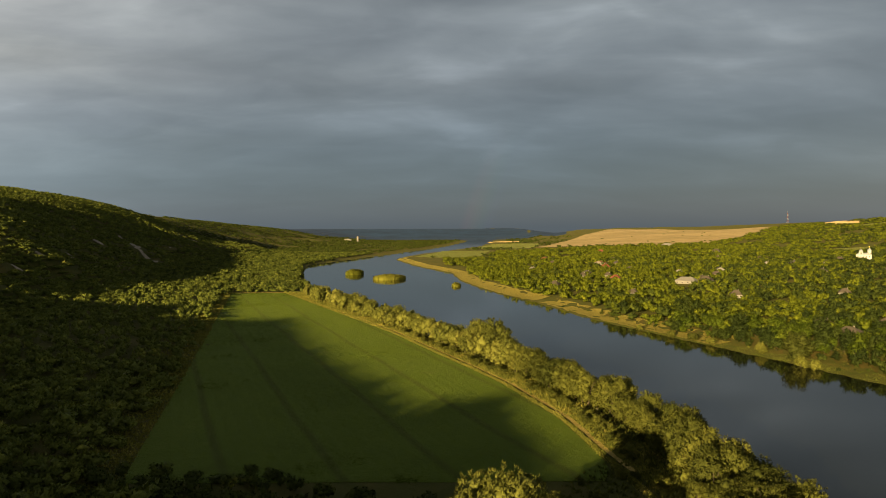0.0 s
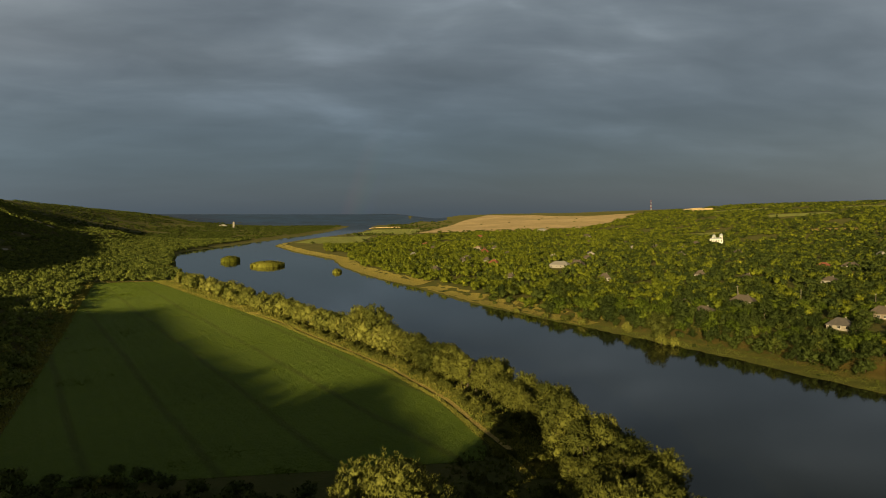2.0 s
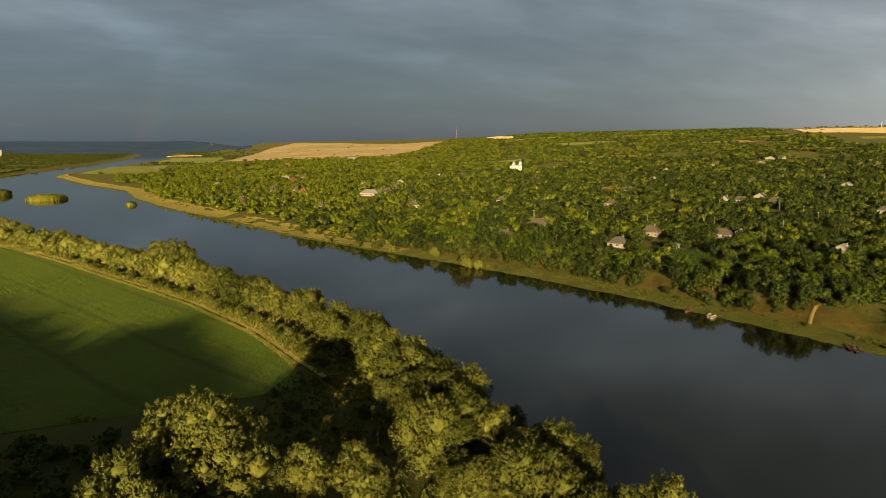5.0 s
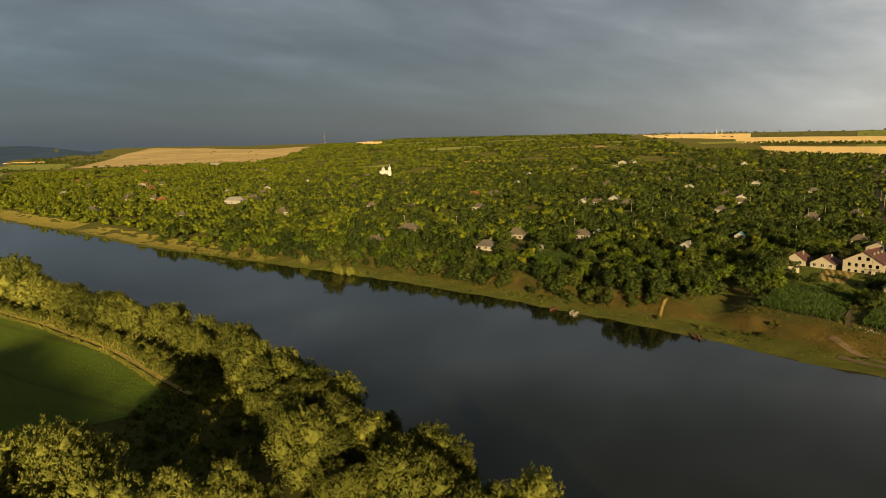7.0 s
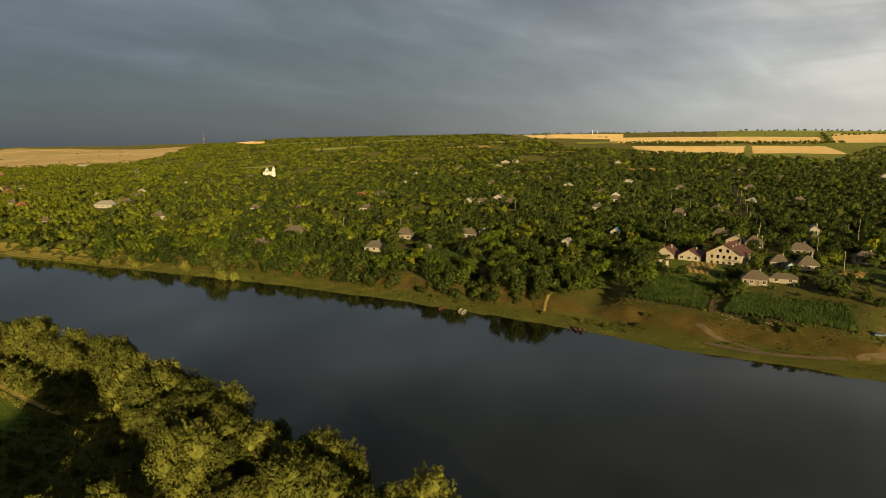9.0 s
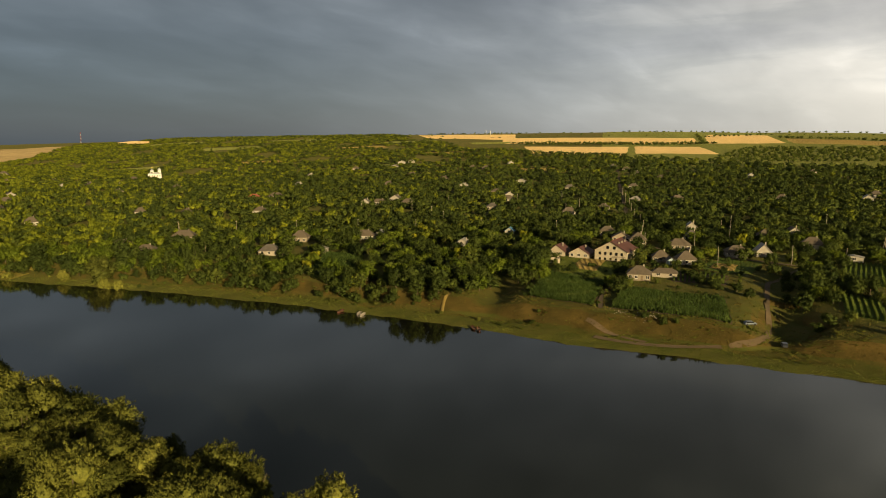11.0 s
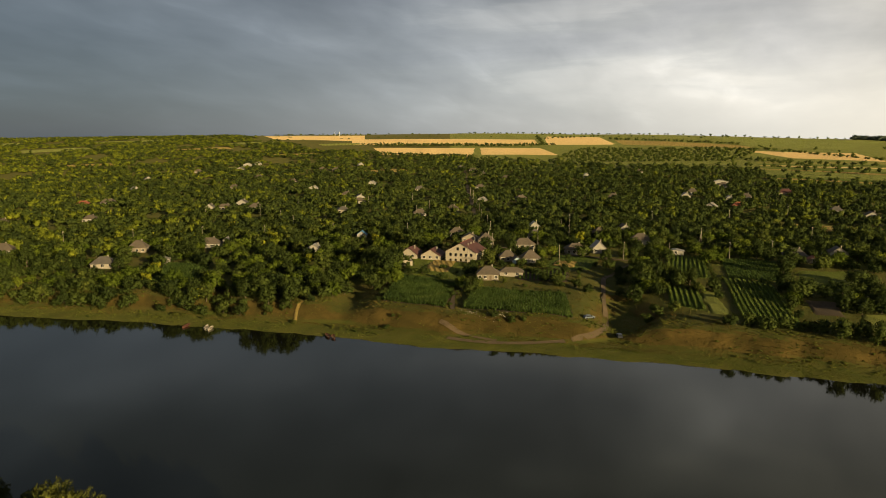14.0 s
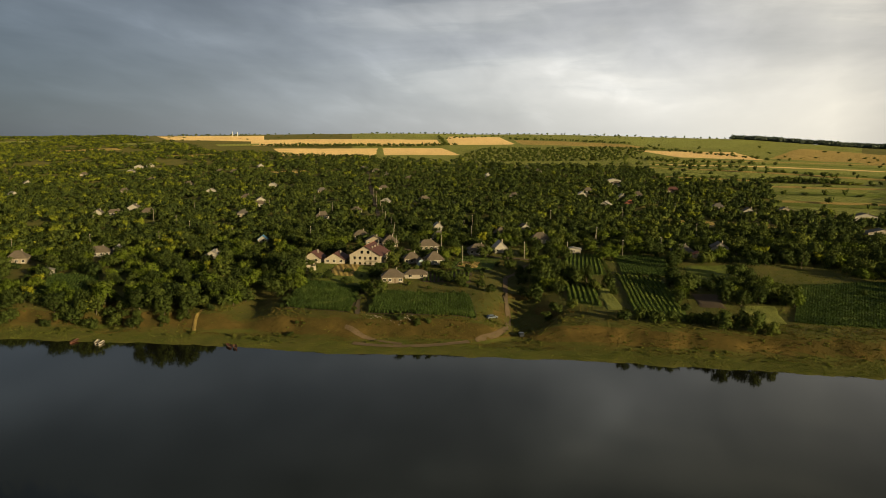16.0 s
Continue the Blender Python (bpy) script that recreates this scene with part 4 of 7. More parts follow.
strip("shore_meadow", [(np.interp(y_, R_Y, R_X) + 11.0 * math.sqrt(1 + 0.12), y_) for y_ in range(372, 600, 12)], 16.0, SHORE_GRASS, "yellowed meadow strip along the far shore", "meadow", 0.12, 4.0)
strip("shore_meadow", [(np.interp(y_, R_Y, R_X) + 13.0, y_) for y_ in range(600, 975, 15)], 20.0, SHORE_GRASS, "yellowed meadow strip along the far shore", "meadow", 0.2, 6.0)
strip("shore_meadow", [(np.interp(y_, R_Y, R_X) + 14.0, y_) for y_ in range(960, 1500, 20)], 18.0, SHORE_GRASS, "yellowed meadow strip along the distant shore", "meadow", 0.25, 10.0)


# ---- trees ----
def part(name, me, parent, label=""):
    ob = new(name, me)
    ob.parent = parent
    if label:
        tagged(ob, label)
    return ob


OCTA = (np.array([(1, 0, 0), (0, 1, 0), (-1, 0, 0), (0, -1, 0), (0, 0, 1), (0, 0, -1)], float),
        np.array([(0, 1, 4), (1, 2, 4), (2, 3, 4), (3, 0, 4), (1, 0, 5), (2, 1, 5), (3, 2, 5), (0, 3, 5)]))


def trunk_mesh(name, height_, radius, limbs, spread, rng):
    """A tapered, slightly bent trunk with forking limbs."""
    verts, faces = [], []

    def limb(p, q, r0, r1, bend):
        base = len(verts)
        p, q = np.array(p), np.array(q)
        axis = (q - p) / np.linalg.norm(q - p)
        side = np.cross(axis, (0.31, 0.77, 0.2))
        side /= np.linalg.norm(side)
        other = np.cross(axis, side)
        for k in range(4):
            w = k / 3
            c = p + (q - p) * w + bend * math.sin(w * math.pi)
            r = r0 + (r1 - r0) * w
            for j in range(6):
                a = j * math.pi / 3
                verts.append(c + (side * math.cos(a) + other * math.sin(a)) * r)
        for k in range(3):
            for j in range(6):
                i0, i1 = base + k * 6 + j, base + k * 6 + (j + 1) % 6
                faces.append((i0, i1, i1 + 6, i0 + 6))

    top = np.array((rng.normal(0, 0.04) * height_, rng.normal(0, 0.04) * height_, height_ * 0.55))
    limb((0, 0, -0.6), top, radius, radius * 0.55, rng.normal(0, 0.02, 3) * height_)
    for i in range(limbs):
        a = 2 * math.pi * i / limbs + rng.uniform(-0.4, 0.4)
        start = top * rng.uniform(0.5, 0.98)
        end = start + np.array((math.cos(a) * spread * rng.uniform(0.45, 0.75), math.sin(a) * spread * rng.uniform(0.45, 0.75), height_ * rng.uniform(0.18, 0.36)))
        limb(start, end, radius * 0.42, radius * 0.12, rng.normal(0, 0.02, 3) * height_)
    return mesh_of(name, verts, faces, BARK, flat=False)


def shoots(rng, at, out, long, wide, lift, wild):
    """Leafy shoots as slender three-cornered sprays that stand out from a crown: corners and normals."""
    n = len(at)
    g = out * 0.55 + rng.normal(0, wild, (n, 3)) + np.array((0, 0, lift))
    g /= np.linalg.norm(g, axis=1)[:, None]
    s = np.cross(g, out + rng.normal(0, 0.35, (n, 3)))
    s /= np.linalg.norm(s, axis=1)[:, None] + 1e-6
    ln, wd = long * rng.uniform(0.6, 1.4, (n, 1)), wide * rng.uniform(0.7, 1.3, (n, 1))
    tri = np.stack([at - s * wd * 0.5 - g * ln * 0.4, at + s * wd * 0.5 - g * ln * 0.3, at + g * ln * 0.6 + s * wd * rng.uniform(-0.3, 0.3, (n, 1))], 1)
    face = np.cross(tri[:, 1] - tri[:, 0], tri[:, 2] - tri[:, 0])
    face /= np.linalg.norm(face, axis=1)[:, None] + 1e-9
    away = np.einsum("ij,ij->i", face, out) < 0
    tri[away] = tri[away][:, ::-1]
    face[away] *= -1
    return tri, face


def crown_mesh(name, mat, rng, height_, width, lobes, leaves, leaf, low=0.25, shape=1.0, lift=0.25, slim=0.5, wild=0.35, lobe=1.0, tuft=1):
    """A crown of leafy boughs of many sizes over a dark heart, its shoots thinning out towards the rim, with gaps between the boughs."""
    vs, fs, ns, n = [], [], [], 0
    centre, span = height_ * (0.5 + low / 2), height_ * (1 - low) / 2
    heart = np.array((0, 0, centre * 0.9))
    places = []
    lean = rng.normal(0, 0.10, 2) * width

    def bulge(p):
        """Direction from the heart of the crown, so that the whole mass rounds off."""
        d = (p - heart) / np.array((width / 2, width / 2, span))
        return d / (np.linalg.norm(d, axis=-1, keepdims=True) + 0.2)

    for i in range(lobes):
        k = (i + 0.5) / lobes
        up = -0.92 + 1.86 * k ** 0.85
        ring = math.sqrt(max(0.03, 1 - up * up)) * shape ** (1 if up > 0 else 0)
        if low < 0.1 and up < 0:
            ring = max(ring, 0.8)      # leafy down to the ground
        a = i * 2.4 + rng.uniform(-0.7, 0.7)
        rad = ring * rng.uniform(0.42, 0.92)
        c = np.array((math.cos(a) * rad * width / 2 + lean[0] * k, math.sin(a) * rad * width / 2 + lean[1] * k, centre + up * span * rng.uniform(0.62, 0.95)))
        size = width / 2 * rng.uniform(0.18, 0.46) * (1.2 if lobes < 14 else 1.0) * lobe
        places.append((c, size * np.array((rng.uniform(0.75, 1.3), rng.uniform(0.75, 1.3), rng.uniform(0.7, 1.3)))))
    places.append((np.array((0, 0, centre * 0.95)), np.array((width * 0.29, width * 0.29, span * 0.66))))
    v0, f0 = OCTA
    for c, size in places:
        w = v0 * (1 + rng.uniform(-0.3, 0.15, (len(v0), 1)))
        vs.append(w * size * (0.80 if tuft < 2 else 0.66) + c)
        ns.append(v0 + 0.35 * bulge(c))
        fs.append(f0 + n)
        n += len(v0)
    tri = [np.concatenate(fs)]
    weight = np.array([s.prod() ** (2 / 3) for _, s in places])
    weight[-1] *= 0.4
    m = leaves // tuft
    leaves = m * tuft
    pick = np.repeat(rng.choice(len(places), m, p=weight / weight.sum()), tuft)
    d = rng.normal(size=(m, 3))
    d[:, 2] = d[:, 2] * 0.9 + 0.25
    d /= np.linalg.norm(d, axis=1)[:, None]
    deep = np.repeat(0.62 + 0.52 * rng.uniform(0, 1, (m, 1)) ** 0.7, tuft, 0)
    d = np.repeat(d, tuft, 0)
    cs, ss = np.array([p[0] for p in places])[pick], np.array([p[1] for p in places])[pick]
    at = cs + d * ss * deep
    if tuft > 1:      # the leaves of one twig fan out together
        fan = rng.normal(size=(leaves, 3))
        fan /= np.linalg.norm(fan, axis=1)[:, None]
        at = at + fan * leaf * np.repeat(rng.uniform(0.45, 1.25, (m, 1)), tuft, 0)
        d = d + 0.6 * fan
        d /= np.linalg.norm(d, axis=1)[:, None]
    leafy, face = shoots(rng, at, d, leaf, leaf * slim, lift, wild)
    vs.append(leafy.reshape(-1, 3))
    ns.append(np.repeat(0.9 * d + 0.4 * bulge(cs) + 0.5 * face, 3, 0))
    tri.append(np.arange(leaves * 3).reshape(-1, 3) + n)
    verts, nn = np.concatenate(vs), np.concatenate(ns)
    return mesh_of(name, verts, np.concatenate(tri), mat, flat=False, normals=nn / np.linalg.norm(nn, axis=1)[:, None])


def tree_kind(name, mat, seed, height_, width, lobes, leaves, leaf, label, category, low=0.25, shape=1.0, trunk=None, limbs=5, **crown):
    """One tree of a kind, to be copied: a base with trunk and crown."""
    rng = np.random.default_rng(seed)
    ob = tagged(new(name), label, category)
    part("trunk", trunk_mesh("trunk", height_, trunk or height_ * 0.026, limbs, width * 0.5, rng), ob)
    part("crown", crown_mesh("crown", mat, rng, height_, width, lobes, leaves, leaf, low, shape, **crown), ob)
    ob.location = (0, -4000, -400)
    return ob


USED = set()


def plant(kinds, x, y, size, rng, group=""):
    """A copy of one of the kinds at x, y, with its height scaled by size."""
    src = kinds[int(rng.integers(len(kinds)))]
    sx = size * rng.uniform(0.9, 1.12)
    m = Matrix.Translation((x, y, height(x, y) - 0.15)) @ Matrix.Rotation(rng.uniform(0, 6.283), 4, "Z")
    if src.name not in USED:
        USED.add(src.name)
        ob = src
        ob.matrix_basis = m
    else:
        ob = copy_thing(src, m)
    ob.scale = (sx, sx, size)
    if group:
        tagged(ob, group=group)
    return ob


WILLOW_WORDS = "grey-green willow with a billowing crown on the river bank"
WILLOWS_NEAR = [tree_kind("willow_tree", LEAF_WILLOW, 10 + i, 14, w, n, lv, 0.46, WILLOW_WORDS, "tree", low=0.03, limbs=6, slim=0.46, lift=0.22, lobe=0.95, tuft=14)
                for i, (w, n, lv) in enumerate(((12, 34, 19000), (10, 28, 16000), (13, 38, 21000), (9, 24, 14000)))]
WILLOWS_MID = [tree_kind("willow_tree", LEAF_WILLOW, 20 + i, 14, w, n, lv, 0.66, WILLOW_WORDS, "tree", low=0.03, limbs=5, slim=0.5, lift=0.2, lobe=0.95, tuft=9)
               for i, (w, n, lv) in enumerate(((12, 28, 8200), (10, 24, 7000), (13, 32, 9200)))]
WILLOWS_FAR = [tree_kind("willow_tree", LEAF_SILVER, 25 + i, 14, w, n, 3000, 0.85, "rounded silvery willow in the belt beside the field", "tree", low=0.03, limbs=4, slim=0.5, lobe=1.15)
               for i, (w, n) in enumerate(((13, 16), (11, 14), (15, 18)))]
SILVER = [tree_kind("silver_willow_tree", LEAF_WILLOW, 29, 12, 13, 30, 9000, 0.6, "rounded pale olive willow at the water's edge", "tree", low=0.03, limbs=5, slim=0.5, lobe=1.05, tuft=9)]
POPLAR = [tree_kind("white_poplar_tree", LEAF_POPLAR, 31, 25, 20, 120, 60000, 0.40, "tall white poplar with silvery sunlit leaf tips", "tree", low=0.12, limbs=12, slim=0.55, lift=0.6, wild=0.35, lobe=0.60, tuft=18)]
POPLAR_B = [tree_kind("poplar_tree", LEAF_POPLAR, 32, 17, 13, 60, 26000, 0.38, "grey-green poplar with pale branches showing through", "tree", low=0.12, limbs=9, slim=0.55, lift=0.6, wild=0.35, lobe=0.72, tuft=16)]
GARDEN = [tree_kind("garden_tree", LEAF_VILLAGE, 50 + i, 7, w, n, 1150, 0.78, "dense green garden tree among the village houses", "tree", low=0.06, limbs=4, slim=0.62, tuft=5)
          for i, (w, n) in enumerate(((9, 17), (8, 14), (10.5, 20), (8.5, 16)))]
FRUIT = [tree_kind("fruit_tree", LEAF_VILLAGE, 60 + i, 4.4, w, n, 620, 0.62, "small green fruit tree in a village garden", "tree", low=0.06, limbs=3, slim=0.62, tuft=5)
         for i, (w, n) in enumerate(((5.8, 10), (5.2, 9), (6.6, 12)))]
TALL = [tree_kind("ash_tree", LEAF_VILLAGE, 70 + i, 13, w, n, 1900, 0.86, "tall broad-leaved tree with a deep green crown", "tree", low=0.05, limbs=5, slim=0.6, tuft=6) for i, (w, n) in enumerate(((11, 28), (9, 24)))]
BRIGHT = [tree_kind("walnut_tree", LEAF_BRIGHT, 76 + i, 7.2, w, n, 1150, 0.78, "sunlit yellow-green walnut tree in a garden", "tree", low=0.06, limbs=4, slim=0.62, tuft=5) for i, (w, n) in enumerate(((9.5, 17), (8, 14)))]
YELLOW = [tree_kind("yellow_tree", LEAF_YELLOW, 80, 8, 8, 14, 950, 0.78, "tree with yellow-green leaves in a garden", "tree", low=0.1, slim=0.62)]
BUSH = [tree_kind("bush", LEAF_WILLOW, 90 + i, 3.2, 4.0, 11, 1500, 0.42, "rounded wild bush in the meadow", "bush", low=0.02, limbs=4, trunk=0.06, slim=0.36, lift=0.6, tuft=8) for i in range(3)]
SHRUB = [tree_kind("shrub", LEAF_VILLAGE, 95 + i, 3.0, 3.6, 8, 520, 0.5, "green shrub on the river bank", "shrub", low=0.02, limbs=3, trunk=0.06, slim=0.5) for i in range(2)]


def wood(name, x, y, h, w, mat, label, seed, fine, category="trees"):
    """Many trees that nobody could count, as one mesh: each a few uneven boughs of leafy sprays over dark hearts."""
    rng = np.random.default_rng(seed)
    z0 = ground(x, y)
    v0, f0 = OCTA
    lobes, m, share_ = {2: (6, 34, 0.115), 1: (5, 17, 0.15), 0: (4, 11, 0.19)}[int(fine)]
    n = len(x)
    verts, faces, ns, base = [], [], [], 0
    a0 = rng.uniform(0, 6.283, n)
    heart = np.stack([x, y, z0 + h * 0.3], -1)
    for k in range(lobes):
        a = a0 + k * 2.1 + rng.uniform(-0.6, 0.6, n)
        off = w * (rng.uniform(0.12, 0.34, n) if k else rng.uniform(0, 0.10, n))
        share = rng.uniform(0.30, 0.62, n) if k else rng.uniform(0.58, 0.78, n)
        lz = z0 + h * (rng.uniform(0.30, 0.78, n) if k else np.full(n, 0.42))
        c = np.stack([x + np.cos(a) * off, y + np.sin(a) * off, lz], -1)
        rad = np.stack([w / 2 * share * rng.uniform(0.85, 1.2, n), w / 2 * share, np.minimum(h * (0.28 if k else 0.44), w * 0.5)], -1)
        v = v0[None] * (1 + rng.uniform(-0.3, 0.15, (n, len(v0), 1)))
        verts.append((v * rad[:, None, :] * 0.80 + c[:, None, :]).reshape(-1, 3))
        way = c - heart
        way = 0.45 * way / (np.linalg.norm(way, axis=-1)[:, None] + 0.3)
        ns.append((v0[None] + way[:, None, :]).reshape(-1, 3))
        faces.append((f0[None] + (np.arange(n) * len(v0))[:, None, None]).reshape(-1, 3) + base)
        base += n * len(v0)
        d = rng.normal(size=(n, m, 3))
        d[..., 2] = d[..., 2] * 0.8 + 0.35
        d /= np.linalg.norm(d, axis=-1)[..., None]
        at = c[:, None, :] + d * rad[:, None, :] * rng.uniform(0.72, 1.14, (n, m, 1))
        size = np.repeat(w * share_, m)[:, None]
        leafy, face = shoots(rng, at.reshape(-1, 3), d.reshape(-1, 3), size, size * 0.75, 0.2, 0.35)
        verts.append(leafy.reshape(-1, 3))
        ns.append(np.repeat(0.9 * d.reshape(-1, 3) + np.repeat(way, m, 0) + 0.45 * face + np.array((0, 0, 0.1)), 3, 0))
        faces.append(np.arange(n * m * 3).reshape(-1, 3) + base)
        base += n * m * 3
    nn = np.concatenate(ns)
    ob = new(name, mesh_of(name, np.concatenate(verts), np.concatenate(faces), mat, flat=False, normals=nn / np.linalg.norm(nn, axis=1)[:, None]))
    return tagged(ob, label, category, kind="stuff")


def mixed_wood(name, x, y, h, w, label, seed, fine):
    """A wood of three greens, shares by compass direction imitating front and side light."""
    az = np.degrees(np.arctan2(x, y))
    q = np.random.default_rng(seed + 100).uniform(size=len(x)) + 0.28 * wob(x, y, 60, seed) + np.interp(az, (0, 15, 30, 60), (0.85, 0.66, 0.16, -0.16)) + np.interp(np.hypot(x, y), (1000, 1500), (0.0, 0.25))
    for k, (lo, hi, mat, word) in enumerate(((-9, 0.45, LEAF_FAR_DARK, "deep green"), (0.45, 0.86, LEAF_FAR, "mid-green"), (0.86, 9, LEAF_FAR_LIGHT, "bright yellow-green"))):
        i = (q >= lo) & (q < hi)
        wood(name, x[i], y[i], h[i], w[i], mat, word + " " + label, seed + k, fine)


def scatter(rng, n, az, r, bias=1.0):
    """Random places in a fan of the plan."""
    a = np.radians(rng.uniform(az[0], az[1], n))
    d = np.sqrt(rng.uniform(0, 1, n) ** bias * (r[1] ** 2 - r[0] ** 2) + r[0] ** 2)
    return d * np.sin(a), d * np.cos(a)


def thin(x, y, gap, rng):
    """Keep places that stand about gap apart."""
    seen, keep = set(), []
    for i in range(len(x)):
        key = (int(x[i] // gap), int(y[i] // gap))
        if key not in seen:
            seen.add(key)
            keep.append(i)
    return np.array(keep, int)


# ---- buildings ----
def box_mesh(name, x0, x1, y0, y1, z0, z1, mat):
    v = [(x, y, z) for z in (z0, z1) for x, y in ((x0, y0), (x1, y0), (x1, y1), (x0, y1))]
    f = [(0, 3, 2, 1), (4, 5, 6, 7), (0, 1, 5, 4), (1, 2, 6, 5), (2, 3, 7, 6), (3, 0, 4, 7)]
    return mesh_of(name, v, f, mat)


def bm_mesh(name, bm, mat, bevel=0.0):
    if bevel:
        bmesh.ops.bevel(bm, geom=list(bm.edges), offset=bevel, segments=1, affect="EDGES")
    bmesh.ops.recalc_face_normals(bm, faces=bm.faces)
    me = bpy.data.meshes.new(name)
    bm.to_mesh(me)
    bm.free()
    me.materials.append(mat)
    return me


def prism(bm, pts, y0, y1):
    """Extrude an outline in x, z from y0 to y1."""
    a = [bm.verts.new((x, y0, z)) for x, z in pts]
    b = [bm.verts.new((x, y1, z)) for x, z in pts]
    bm.faces.new(a[::-1])
    bm.faces.new(b)
    n = len(pts)
    for i in range(n):
        bm.faces.new((a[i], a[(i + 1) % n], b[(i + 1) % n], b[i]))


def wall_mesh(name, w, d, h, peak, mat, holes=()):
    """Four walls 0.35 m thick, open inside; peak raises the two gables. Holes (x, z, width, height) go through the front."""
    bm = bmesh.new()
    t = 0.35

    def block(x0, x1, y0, y1, z0, z1):
        if x1 - x0 > 0.02 and z1 - z0 > 0.02:
            m = Matrix.Translation(((x0 + x1) / 2, (y0 + y1) / 2, (z0 + z1) / 2)) @ Matrix.Diagonal((x1 - x0, y1 - y0, z1 - z0, 1))
            bmesh.ops.create_cube(bm, size=1, matrix=m)

    # front wall in bands between the holes
    rows = sorted({(z, z + hh) for _, z, _, hh in holes})
    z = 0.0
    for z0, z1 in rows:
        block(-w / 2, w / 2, -d / 2, -d / 2 + t, z, z0)
        x = -w / 2
        for hx, hz, hw, hh in sorted(q for q in holes if q[1] == z0):
            block(x, hx - hw / 2, -d / 2, -d / 2 + t, z0, z1)
            x = hx + hw / 2
        block(x, w / 2, -d / 2, -d / 2 + t, z0, z1)
        z = z1
    block(-w / 2, w / 2, -d / 2, -d / 2 + t, z, h)
    block(-w / 2, w / 2, d / 2 - t, d / 2, 0, h)
    block(-w / 2, -w / 2 + t, -d / 2 + t, d / 2 - t, 0, h)
    block(w / 2 - t, w / 2, -d / 2 + t, d / 2 - t, 0, h)
    block(-w / 2, w / 2, -d / 2, d / 2, -1.5, 0)
    if peak:
        for y0 in (-d / 2, d / 2 - t):
            prism(bm, [(-w / 2, h), (w / 2, h), (0, h + peak)], y0, y0 + t)
    return bm_mesh(name, bm, mat)


def roof_mesh(name, w, d, h, rise, kind, mat, over=0.5, thick=0.16):
    """hip, or gable with its ridge along y; a slab with eaves."""
    bm = bmesh.new()
    x, y = w / 2 + over, d / 2 + over
    drop = rise * over / (w / 2)
    z0 = h - drop
    if kind == "hip":
        if w >= d:
            r = ((-(w - d) / 2 - 0.3, 0), ((w - d) / 2 + 0.3, 0))
        else:
            r = ((0, -(d - w) / 2 - 0.3), (0, (d - w) / 2 + 0.3))
        corners = ((-x, -y), (x, -y), (x, y), (-x, y))
        lo = [bm.verts.new((cx, cy, z0)) for cx, cy in corners]
        up = [bm.verts.new((cx, cy, z0 + thick)) for cx, cy in corners]
        rv = [bm.verts.new((*p, h + rise + thick)) for p in r]
        bm.faces.new(lo[::-1])
        for i in range(4):
            bm.faces.new((lo[i], lo[(i + 1) % 4], up[(i + 1) % 4], up[i]))
        if w >= d:
            bm.faces.new((up[0], up[1], rv[1], rv[0]))
            bm.faces.new((up[1], up[2], rv[1]))
            bm.faces.new((up[2], up[3], rv[0], rv[1]))
            bm.faces.new((up[3], up[0], rv[0]))
        else:
            bm.faces.new((up[0], up[1], rv[0]))
            bm.faces.new((up[1], up[2], rv[1], rv[0]))
            bm.faces.new((up[2], up[3], rv[1]))
            bm.faces.new((up[3], up[0], rv[0], rv[1]))
    else:
        prism(bm, [(-x, z0), (0, h + rise), (x, z0), (x, z0 + thick), (0, h + rise + thick), (-x, z0 + thick)], -y, y)
    return bm_mesh(name, bm, mat)


def window_on(parent, x, y, z, w, h, side="front"):
    """A window in a wall: a proud frame, a sill and a dark pane."""
    bm = bmesh.new()
    for x0, x1, z0, z1 in ((-w / 2 - 0.1, -w / 2, -0.1, h + 0.1), (w / 2, w / 2 + 0.1, -0.1, h + 0.1), (-w / 2, w / 2, h, h + 0.1), (-w / 2 - 0.16, w / 2 + 0.16, -0.16, 0), (-0.04, 0.04, 0, h)):
        m = Matrix.Translation(((x0 + x1) / 2, 0, (z0 + z1) / 2)) @ Matrix.Diagonal((x1 - x0, 0.14, z1 - z0, 1))
        bmesh.ops.create_cube(bm, size=1, matrix=m)
    win = part("window", bm_mesh("window", bm, FRAME_W), parent)
    win.location = (x, y, z)
    if side in ("left", "right"):
        win.rotation_euler = (0, 0, radians(90))
    part("pane", box_mesh("pane", -w / 2, w / 2, -0.03, 0.03, 0, h, PANE), win)
    return win


